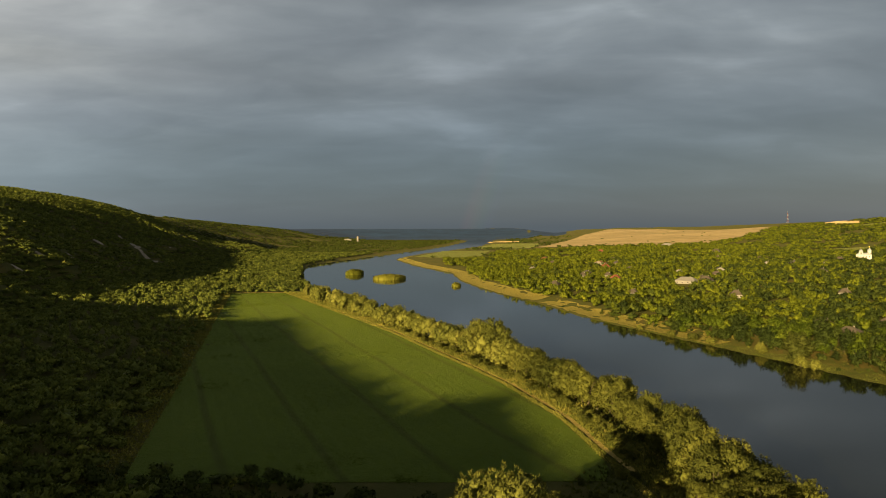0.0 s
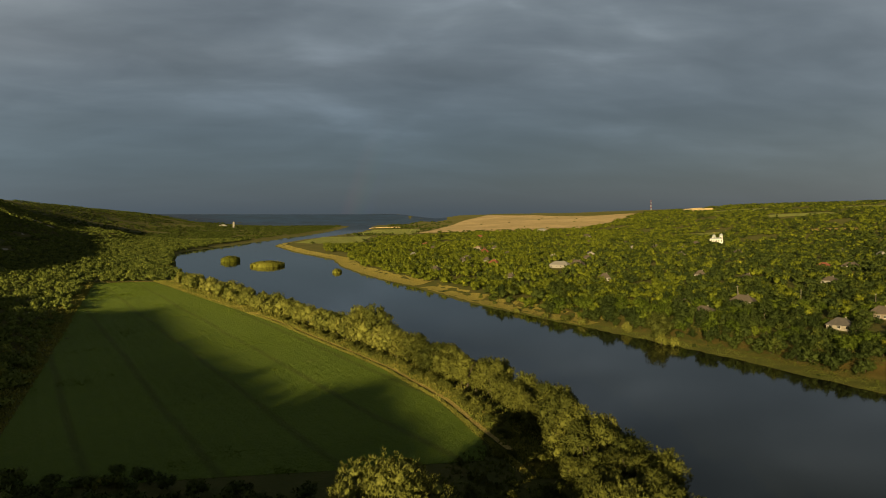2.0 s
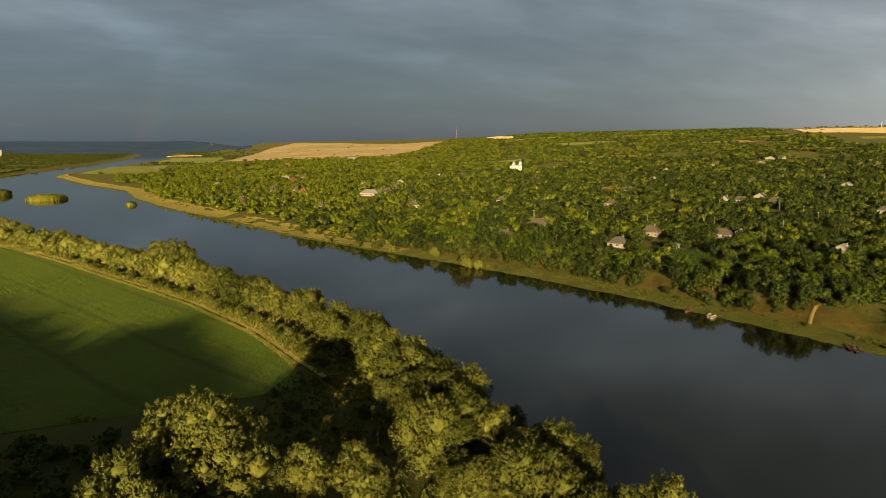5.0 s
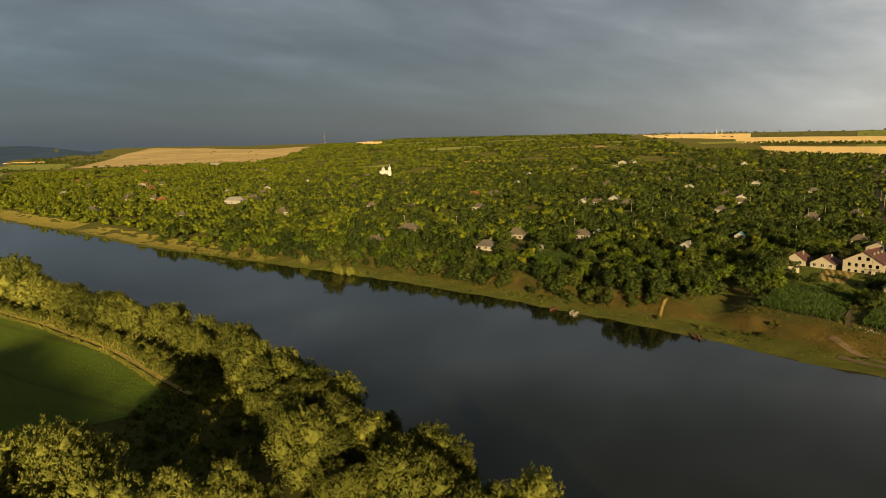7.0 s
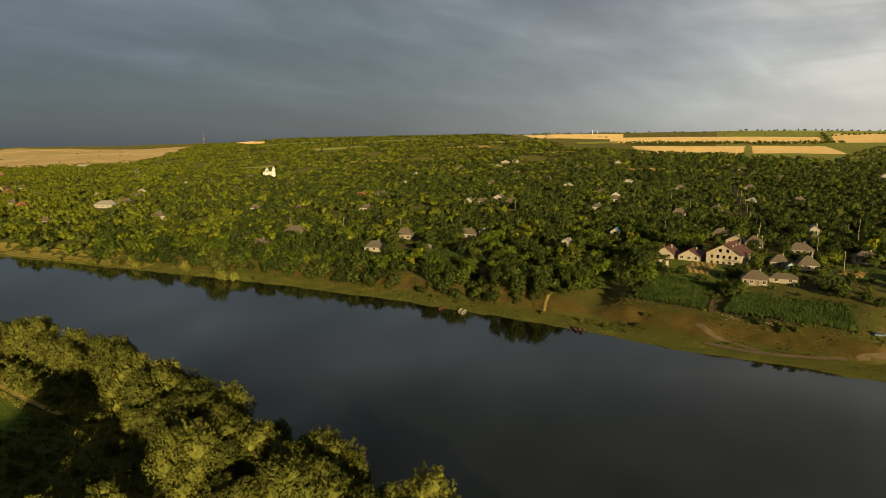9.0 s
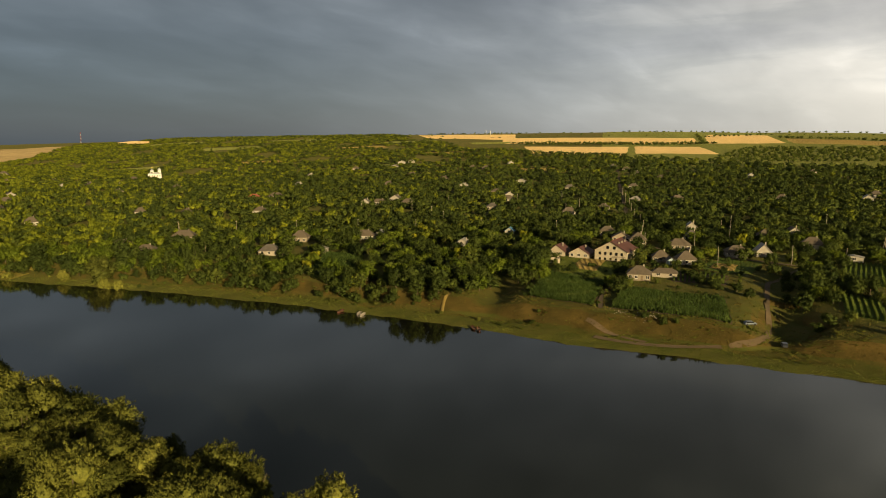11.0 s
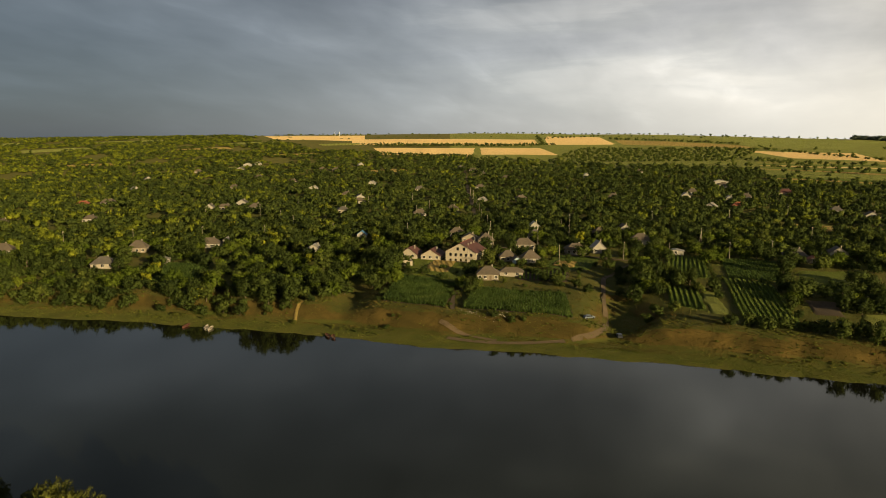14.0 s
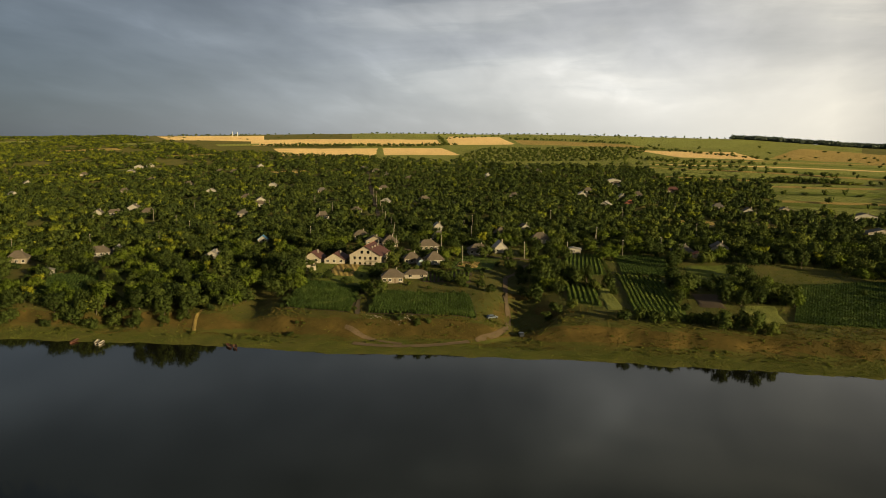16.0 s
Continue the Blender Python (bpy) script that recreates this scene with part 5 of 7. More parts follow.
def house(x, y, yaw, w, d, h, rise, kind, wall, roof, label, windows=3, name="house", category="house", chimney=True, porch=False):
    """A village house: walls, roof with chimney, windows and a door."""
    z = min(height(x + sx * w / 2, y + sy * d / 2) for sx in (-0.7, 0.7) for sy in (-0.7, 0.7))
    ob = tagged(new(name), label, category)
    ob.matrix_world = Matrix.Translation((x, y, max(z, height(x, y) - 0.6))) @ Matrix.Rotation(radians(yaw), 4, "Z")
    part("wall", wall_mesh("wall", w, d, h, rise * 0.97 if kind == "gable" else 0, wall), ob)
    rf = part("roof", roof_mesh("roof", w, d, h, rise, kind, roof), ob)
    if chimney:
        part("chimney", box_mesh("chimney", w * 0.16, w * 0.16 + 0.55, 0.2, 0.75, h + rise * 0.35, h + rise + 0.7, CONCRETE), rf)
    for i in range(windows):
        k = (i + 0.5) / windows
        wx = -w / 2 + w * k
        if porch and i == windows // 2:
            dr = part("door", box_mesh("door", wx - 0.5, wx + 0.5, -d / 2 - 0.06, -d / 2, 0.1, 2.15, WOOD_GREY), ob)
            dr.location = (0, 0, 0)
            continue
        window_on(ob, wx, -d / 2 - 0.05, 0.95, min(1.3, w / windows * 0.5), 1.25)
    for i in range(2):
        window_on(ob, -w / 2 - 0.05, -d / 4 + d / 2 * i, 0.95, 1.0, 1.25, "left")
    CLEAR.append((x, y, max(w, d) * 0.55 + 1.6))
    # open ground on the side of the river, so that the front shows
    k = math.hypot(x, y)
    CLEAR.append((x - x / k * max(w, d) * 0.8, y - y / k * max(w, d) * 0.85, max(w, d) * 0.52))
    return ob


CLEAR = []      # (x, y, radius) kept free of trees
FACE = -66      # the fronts look to the river and the light
S, G, R_, O, B_, P = ROOF_SLATE, ROOF_GREY, ROOF_RED, ROOF_ORANGE, ROOF_BLUE, ROOF_WHITE
C_, W_, U_ = WALL_CREAM, WALL_WHITE, WALL_BLUE

# along the terrace
house(331, 168, -80, 9.0, 10, 2.6, 3.3, "gable", WALL_BLOCK, R_, "unfinished cream house with a dark red gable roof", 2)
house(333, 156, -80, 10.5, 11, 2.5, 3.2, "gable", WALL_BLOCK, R_, "unfinished cream house with a low dark red gable roof", 3)
house(292, 109, FACE - 4, 9.5, 7.5, 3.0, 2.9, "hip", C_, S, "cream cottage with a brown hipped slate roof", 4, porch=True)
house(304, 102, FACE - 4, 10.5, 5.5, 2.2, 1.7, "hip", CONCRETE, S, "low grey outbuilding beside the cottage", 2, "outbuilding", "outbuilding", False)
house(341, 117, FACE, 8, 7, 2.8, 2.8, "hip", C_, S, "small cream cottage with a brown hipped roof", 3)
house(339, 104, FACE + 4, 9, 8, 3.0, 3.4, "hip", W_, S, "white cottage with a steep brown hipped roof", 3)
house(334, 109.5, FACE + 4, 4, 4, 2.4, 1.2, "gable", U_, G, "pale blue lean-to shed", 1, "shed", "shed", False)
house(413, 177, FACE, 10, 8, 3.0, 3.0, "hip", C_, S, "cottage with a brown hipped roof among trees", 3)
house(390, 148, FACE, 9, 9, 3.2, 3.6, "hip", C_, S, "cottage with a steep brown hipped roof", 3)
house(394, 160, FACE, 10, 7, 2.8, 2.6, "gable", C_, S, "cottage with a long slate roof", 3)
house(455, 138, FACE, 8, 8, 3.4, 3.4, "gable", W_, P, "small house with a pale gable roof", 2)
house(421, 127, FACE, 8.5, 8, 3.0, 3.0, "hip", C_, G, "cottage with a grey hipped roof", 3)
house(383, 122, FACE + 6, 12, 8, 2.8, 3.0, "hip", C_, S, "wide cottage with a brown hipped roof", 4)
house(376, 90, FACE, 11, 8, 2.9, 2.8, "hip", W_, S, "white cottage with a brown hipped roof", 4)
house(383, 79, FACE, 7, 8, 3.0, 3.6, "gable", W_, P, "small white house with a pale gable roof", 2)
house(448, 92, FACE, 9, 8, 3.0, 3.0, "hip", C_, S, "cottage with a brown roof and a red-brick yard", 3)
house(466, 80, FACE, 9, 8, 3.0, 3.4, "gable", W_, S, "cottage with a slate gable roof", 3)
house(386, 232, FACE, 6, 5, 2.2, 2.2, "gable", W_, B_, "small shed with a bright blue roof", 1, "shed", "shed", False)
# left of the terrace, behind the bank trees
house(252, 388, -50, 14, 9, 3.2, 3.4, "hip", W_, S, "long white house with a tan hipped roof", 5)
house(209, 384, -50, 12, 9, 3.0, 3.2, "hip", C_, S, "cottage with a brown hipped roof near the river", 4)
house(208, 357, -50, 11, 8, 2.8, 2.6, "hip", C_, S, "low cottage with a slate roof near the river", 4)
house(267, 281, -55, 7, 4, 2.4, 0.9, "gable", W_, P, "low pale garden shed with a long wall", 1, "shed", "shed", False)
house(246, 299, -50, 11, 8, 2.6, 3.0, "hip", CONCRETE, G, "weathered house with a dark grey roof", 3)
house(317, 295, -58, 12, 8, 2.8, 3.0, "hip", W_, S, "white cottage with a brown hipped roof", 4)
house(327, 291, -58, 7, 7, 2.8, 2.6, "gable", W_, P, "small annex with a pale gable", 1, "outbuilding", "outbuilding", False)
house(481, 447, -58, 9, 8, 3.2, 3.4, "gable", W_, G, "white house with a gable roof", 2)
house(494, 441, -58, 13, 7, 2.8, 2.6, "hip", W_, S, "long low white house", 4)
house(488, 582, -54, 14, 8, 3.0, 3.2, "hip", W_, S, "white house with a tan roof on the slope", 4)
house(466, 590, -54, 12, 8, 3.0, 3.0, "hip", C_, O, "house with a reddish roof on the slope", 4)
house(712, 497, -60, 12, 8, 3.2, 2.6, "gable", W_, P, "pale-roofed house on the slope", 3)
house(585, 355, -62, 11, 8, 3.2, 3.0, "hip", W_, S, "white house with a brown roof", 4)
house(503, 414, -60, 12, 9, 3.0, 3.0, "hip", C_, S, "cottage with a brown roof", 3)
house(990, 831, -55, 14, 10, 3.6, 3.0, "gable", W_, P, "white farm building high on the slope", 3, "farm_building", "building")
house(1017, 830, -55, 12, 9, 3.4, 2.8, "gable", W_, P, "white farm building high on the slope", 3, "farm_building", "building")
house(884, 845, -55, 11, 9, 3.2, 3.0, "hip", C_, S, "distant cottage on the slope", 3)
house(242, 694, -40, 20, 10, 3.4, 3.4, "hip", W_, P, "long building with a pale roof by the river gardens", 4, "farm_building", "building")
house(264, 702, -40, 12, 9, 3.4, 3.6, "hip", W_, S, "white house with a brown roof", 4)
house(325, 1440, -30, 16, 10, 3.4, 3.6, "hip", C_, O, "distant house with an orange-red roof", 3)
house(161, 804, -35, 9, 8, 3.0, 3.0, "hip", W_, S, "white cottage among far gardens", 3)
house(545, 1398, -35, 14, 10, 3.6, 3.4, "hip", W_, S, "distant white house among trees", 3)
house(186, 754, -35, 10, 8, 3.0, 3.0, "hip", C_, O, "cottage with a reddish roof", 3)
house(231, 1033, -32, 20, 9, 3.4, 3.4, "gable", C_, O, "long building with a red roof", 4)
house(575, 1796, -30, 24, 12, 4.0, 4.0, "hip", W_, P, "distant pale farm building", 3, "farm_building", "building")
house(-400, 2940, -10, 30, 14, 6.0, 4.0, "gable", W_, P, "distant white farm building across the river bend", 3, "farm_building", "building")
house(-352, 2890, -10, 7, 7, 22.0, 3.0, "hip", W_, P, "distant slim white water tower", 1, "water_tower", "tower", False)
# right-hand part of the village
house(392, 39, -80, 8, 5, 2.4, 0.7, "gable", W_, P, "long low shed with a pale roof", 1, "shed", "shed", False)
house(405, -19, -82, 11, 8, 2.8, 3.2, "hip", C_, G, "cottage with a dark grey hipped roof", 3)
house(396, -27, -82, 5, 5, 2.4, 1.2, "gable", WALL_CREAM, O, "small brick-red outbuilding by a cottage", 1, "outbuilding", "outbuilding", False)
house(423, -40, -82, 9, 7, 3.0, 2.6, "gable", W_, G, "white cottage with a grey roof", 2)
house(888, 46, -78, 18, 10, 4.0, 2.0, "gable", W_, P, "white farm building beyond the village", 4, "farm_building", "building")
house(855, 40, -78, 12, 9, 3.2, 3.0, "hip", W_, S, "white house at the village edge", 3)
house(787, -22, -80, 14, 9, 3.4, 3.4, "hip", C_, ROOF_RED, "house with a dull red roof", 3)
house(711, 27, -80, 9, 8, 3.2, 3.4, "gable", W_, P, "small house with a pale gable", 2)
house(620, -78, -84, 12, 9, 3.2, 3.4, "gable", W_, S, "white house with a gable at the pasture", 3)
house(655, -57, -84, 10, 8, 3.0, 3.0, "hip", W_, G, "cottage with a grey roof", 3)
house(640, -108, -84, 12, 8, 3.0, 2.4, "gable", C_, G, "low house at the village edge", 3)
house(604, -158, -86, 16, 9, 3.2, 2.4, "gable", W_, G, "long white building at the village edge", 4)
house(512, -145, -86, 18, 9, 3.2, 2.2, "gable", CONCRETE, G, "long grey barn beyond the gardens", 3, "barn", "barn")
house(765, 65, -78, 11, 9, 3.2, 3.2, "hip", W_, S, "white cottage among gardens", 3)

# views open to the low sheds
CLEAR.extend([(377, 227, 9), (368, 222, 8), (360, 217, 7), (256, 264, 8)])


def scatter_houses():
    """The rest of the village: cottages half hidden among the trees."""
    rng = np.random.default_rng(61)
    kinds = ((W_, S, "hip", "white cottage with a brown roof among garden trees"), (C_, S, "hip", "cream cottage with a brown roof among garden trees"), (W_, G, "gable", "white cottage with a grey gable roof"),
             (C_, G, "hip", "cottage with a grey hipped roof among trees"), (W_, P, "gable", "small house with a pale sheet roof"), (C_, ROOF_ORANGE, "hip", "cottage with a reddish tiled roof"))
    made = 0
    for _ in range(900):
        a, r = radians(rng.uniform(6, 104)), math.sqrt(rng.uniform(360 ** 2, 1250 ** 2))
        x, y = r * math.sin(a), r * math.cos(a)
        px, py = np.array([x]), np.array([y])
        if right_of_bank(px, py)[0] < 60 or in_plots(px, py)[0] or any(math.hypot(x - c[0], y - c[1]) < c[2] + 14 for c in CLEAR):
            continue
        if a > radians(85) and r > 750:
            continue
        wall, roof, kind, label = kinds[int(rng.choice(6, p=(0.3, 0.22, 0.16, 0.16, 0.1, 0.06)))]
        house(x, y, -90 + math.degrees(math.atan2(y, x)) + rng.uniform(-25, 25), rng.uniform(8, 12), rng.uniform(7, 9), rng.uniform(2.8, 3.4), rng.uniform(2.4, 3.4), kind, wall, roof, label, 3)
        made += 1
        if made == 62:
            break


scatter_houses()


# ---- the unfinished house, the church, the mast ----
def unfinished_house():
    x, y = 337, 139
    ob = tagged(new("unfinished_house"), "large unfinished block house with empty window openings", "house")
    ob.matrix_world = Matrix.Translation((x, y, height(x, y) - 0.3)) @ Matrix.Rotation(radians(-84), 4, "Z")
    w, d, h, rise = 16.5, 17, 5.4, 4.6
    holes = []
    for i in range(5):
        holes.append((-5.6 + i * 2.8, 0.5, 1.2, 1.1))
        holes.append((-5.6 + i * 2.8, 3.0, 1.3, 1.5))
    part("wall", wall_mesh("wall", w, d, h, 0, WALL_BLOCK, holes), ob)
    # gable with two attic openings
    bm = bmesh.new()
    for x0, x1, top0, top1 in ((-w / 2, -2.4, 0, 0), (-1.0, 1.0, 0, 0), (2.4, w / 2, 0, 0)):
        t0, t1 = rise * (1 - abs(x0) / (w / 2)), rise * (1 - abs(x1) / (w / 2))
        pts = [(x0, h), (x1, h), (x1, h + t1), (x0, h + t0)]
        if x0 < 0 < x1:
            pts = [(x0, h), (x1, h), (x1, h + t1), (0, h + rise), (x0, h + t0)]
        pts = [p for i, p in enumerate(pts) if p != pts[i - 1]]
        prism(bm, pts, -d / 2, -d / 2 + 0.35)
    for s in (-1, 1):
        a, b = 1.0, 2.4
        ta, tb = rise * (1 - a / (w / 2)), rise * (1 - b / (w / 2))
        prism(bm, [(s * a, h), (s * b, h), (s * b, h + 0.7), (s * a, h + 0.7)], -d / 2, -d / 2 + 0.35)
        prism(bm, [(s * a, h + 2.2), (s * b, h + 2.2), (s * b, h + tb), (s * a, h + ta)], -d / 2, -d / 2 + 0.35)
    prism(bm, [(-w / 2, h), (w / 2, h), (0, h + rise)], d / 2 - 0.35, d / 2)
    part("gable_wall", bm_mesh("gable_wall", bm, WALL_BLOCK), ob)
    for z in (0.05, 2.6, 5.3):
        part("floor_slab", box_mesh("floor_slab", -w / 2 + 0.36, w / 2 - 0.36, -d / 2 + 0.36, d / 2 - 0.36, z - 0.1, z + 0.1, CONCRETE), ob)
    rf = part("roof", roof_mesh("roof", w, d, h, rise, "gable", ROOF_RED, 0.7, 0.2), ob)
    for i in range(3):
        part("roof_vent", box_mesh("roof_vent", 2.6, 3.2, -5 + i * 5, -4.4 + i * 5, h + 2.6, h + 4.2, CONCRETE), rf)
    part("ridge_cap", box_mesh("ridge_cap", -0.18, 0.18, -d / 2 - 0.7, d / 2 + 0.7, h + rise + 0.2, h + rise + 0.3, ROOF_ORANGE), rf)
    part("balcony", box_mesh("balcony", 2, 7.5, -d / 2 - 1.2, -d / 2, 2.4, 2.6, CONCRETE), ob)
    CLEAR.extend([(x, y, 14), (x - 12, y - 5, 10)])


unfinished_house()


def ruined_annex():
    x, y = 309, 159
    ob = tagged(new("ruined_shed"), "roofless pale block shed with broken walls", "shed")
    ob.matrix_world = Matrix.Translation((x, y, height(x, y) - 0.2)) @ Matrix.Rotation(radians(-58), 4, "Z")
    bm = bmesh.new()
    for x0, x1, y0, y1, z in ((-2.4, 2.4, -2.6, -2.3, 2.6), (-2.4, -2.1, -2.3, 2.6, 2.2), (2.1, 2.4, -2.3, 2.6, 2.9), (-2.1, 0.4, 2.3, 2.6, 2.4), (1.4, 2.1, 2.3, 2.6, 3.2)):
        bmesh.ops.create_cube(bm, size=1, matrix=Matrix.Translation(((x0 + x1) / 2, (y0 + y1) / 2, z / 2)) @ Matrix.Diagonal((x1 - x0, y1 - y0, z, 1)))
    part("wall", bm_mesh("wall", bm, WALL_BLOCK, 0.03), ob)
    part("floor_slab", box_mesh("floor_slab", -2.09, 2.09, -2.29, 2.29, 0, 0.15, CONCRETE), ob)
    CLEAR.append((x, y, 7))


ruined_annex()


def lathe(name, rings, mat, n=16):
    """A round body from (radius, height) rings."""
    a = np.arange(n) * 2 * math.pi / n
    v = np.array([(r * math.cos(t), r * math.sin(t), z) for r, z in rings for t in a])
    f = [(i * n + j, i * n + (j + 1) % n, (i + 1) * n + (j + 1) % n, (i + 1) * n + j) for i in range(len(rings) - 1) for j in range(n)]
    return mesh_of(name, v, f, mat, flat=False)


def church():
    x, y = 640, 1064
    ob = tagged(new("church"), "white village church with two pale domed towers", "church")
    ob.matrix_world = Matrix.Translation((x, y, height(x, y) + 1.5)) @ Matrix.Rotation(radians(-31), 4, "Z")
    ob.scale = (0.85, 0.85, 0.8)
    nave = part("wall", wall_mesh("wall", 24, 10, 8, 0, CHURCH_WHITE), ob)
    nave.location = (0, 0, 0)
    part("roof", roof_mesh("roof", 24, 10, 8, 3.0, "hip", CHURCH_ROOF), ob)
    for i in range(5):
        window_on(ob, -9 + i * 4.5, -5.08, 2.6, 1.2, 3.2)
    for tx, top in ((-4.5, 0.0), (8.5, 2.0)):
        tw = part("tower", box_mesh("tower", tx - 2.8, tx + 2.8, -2.8, 2.8, 8.0, 13 + top, CHURCH_WHITE), ob)
        dome = part("dome", lathe("dome", [(3.2, 0), (3.3, 0.3), (3.4, 1.2), (3.0, 2.4), (1.9, 3.4), (0.8, 4.0), (0.55, 4.6), (0.75, 5.2), (0.3, 5.8), (0.05, 6.4)], CHURCH_ROOF), tw)
        dome.location = (tx, 0, 13 + top)
        bm = bmesh.new()
        for sx, sz in ((0.22, 2.6), (1.5, 0.24)):
            bmesh.ops.create_cube(bm, size=1, matrix=Matrix.Translation((0, 0, 7.4 if sx < 1 else 7.9)) @ Matrix.Diagonal((sx, 0.22, sz, 1)))
        cr = part("cross", bm_mesh("cross", bm, GILT), tw)
        cr.location = (tx, 0, 13 + top)
        for s in (-1, 1):
            part("opening", box_mesh("opening", tx + s * 1.2 - 0.45, tx + s * 1.2 + 0.45, -2.86, -2.8, 9.6, 12, PANE), tw)
    CLEAR.extend([(x, y, 18), (x - 12, y - 20, 16), (x - 24, y - 40, 14)])


church()


def mast():
    a, r, tall = radians(26.2), 2950, 40
    x, y = r * math.sin(a), r * math.cos(a)
    ob = tagged(new("radio_mast"), "slim red and white lattice radio mast on the skyline", "mast")
    ob.location = (x, y, height(x, y))
    for i in range(6):
        z0, z1 = tall * i / 6, tall * (i + 1) / 6
        w0, w1 = 2.2 - 1.4 * i / 6, 2.2 - 1.4 * (i + 1) / 6
        bm = bmesh.new()
        cs = ((-1, -1), (1, -1), (1, 1), (-1, 1))

        def bar(p, q, r_):
            p, q = Vector(p), Vector(q)
            m = Matrix.Translation((p + q) / 2) @ (q - p).to_track_quat("Z", "Y").to_matrix().to_4x4() @ Matrix.Diagonal((r_, r_, (q - p).length, 1))
            bmesh.ops.create_cube(bm, size=1, matrix=m)

        for k in range(4):
            c, e = cs[k], cs[(k + 1) % 4]
            bar((c[0] * w0, c[1] * w0, z0), (c[0] * w1, c[1] * w1, z1), 0.30)
            bar((c[0] * w0, c[1] * w0, z0), (e[0] * w1, e[1] * w1, z1), 0.16)
            bar((c[0] * w0, c[1] * w0, z0), (e[0] * w0, e[1] * w0, z0), 0.16)
        part("mast_section", bm_mesh("mast_section", bm, STEEL_RED if i % 2 else STEEL_WHITE), ob)
    part("antenna", box_mesh("antenna", -0.2, 0.2, -0.2, 0.2, tall, tall + 6, STEEL_WHITE), ob)


mast()


def line_tower(x, y, tall):
    """A slender white post with two short arms on the plateau."""
    ob = tagged(new("line_tower"), "slender white power-line tower on the plateau", "tower", "power-line towers")
    ob.location = (x, y, height(x, y))
    bm = bmesh.new()
    bmesh.ops.create_cone(bm, cap_ends=True, segments=8, radius1=0.9, radius2=0.45, depth=tall, matrix=Matrix.Translation((0, 0, tall / 2)))
    part("post", bm_mesh("post", bm, CHURCH_WHITE), ob)
    for z in (tall * 0.8, tall * 0.95):
        part("arm", box_mesh("arm", -1.8, 1.8, -0.2, 0.2, z, z + 0.4, CHURCH_WHITE), ob)


line_tower(1860, 1218, 16)
line_tower(1866, 1205, 16)


# ---- poles, boats, vehicles, clutter ----
def pole_kind(name, label, tall, braced):
    ob = tagged(new(name), label, "utility pole")
    part("post", lathe("post", [(0.15, -0.5), (0.14, 0), (0.10, tall)], CONCRETE, 8), ob)
    part("cross_arm", box_mesh("cross_arm", -0.9, 0.9, -0.06, 0.06, tall - 0.7, tall - 0.55, WOOD_GREY), ob)
    for s in (-0.75, -0.25, 0.25, 0.75):
        part("insulator", box_mesh("insulator", s - 0.05, s + 0.05, -0.05, 0.05, tall - 0.55, tall - 0.35, FRAME_W), ob)
    if braced:
        bm = bmesh.new()
        p, q = Vector((2.4, 0, -0.4)), Vector((0.1, 0, tall - 1.2))
        bmesh.ops.create_cube(bm, size=1, matrix=Matrix.Translation((p + q) / 2) @ (q - p).to_track_quat("Z", "Y").to_matrix().to_4x4() @ Matrix.Diagonal((0.18, 0.18, (q - p).length, 1)))
        part("brace", bm_mesh("brace", bm, CONCRETE), ob)
    return ob


POLE = pole_kind("utility_pole", "grey concrete utility pole with a cross arm", 9.5, False)
POLE_A = pole_kind("braced_pole", "grey concrete utility pole with a slanting brace", 9.5, True)


def set_poles():
    rng = np.random.default_rng(33)
    first = {}
    spots = [(x, y) for x, y in ((318, 130), (352, 140), (372, 137), (378, 112), (402, 150), (424, 158), (455, 172), (490, 190), (530, 208), (575, 228), (620, 250), (665, 268), (710, 290),
                                 (366, 62), (372, 40), (389, 12), (405, -8), (343, 90), (420, 105), (450, 118), (398, 205), (380, 250), (355, 285), (335, 318), (310, 350), (285, 380), (262, 410),
                                 (405, 300), (430, 330), (455, 370), (420, 395), (520, 380), (560, 330), (610, 310), (545, 260), (500, 250), (480, 120), (520, 70), (560, 20), (600, -20), (440, 30), (470, -30))]
    for i, (x, y) in enumerate(spots):
        src = POLE_A if i % 7 == 5 else POLE
        m = Matrix.Translation((x, y, height(x, y))) @ Matrix.Rotation(radians(24 + rng.uniform(-15, 15)), 4, "Z")
        if src.name not in first:
            first[src.name] = True
            src.matrix_basis = m
            ob = src
        else:
            ob = copy_thing(src, m)
        tagged(ob, group="village power line")


set_poles()


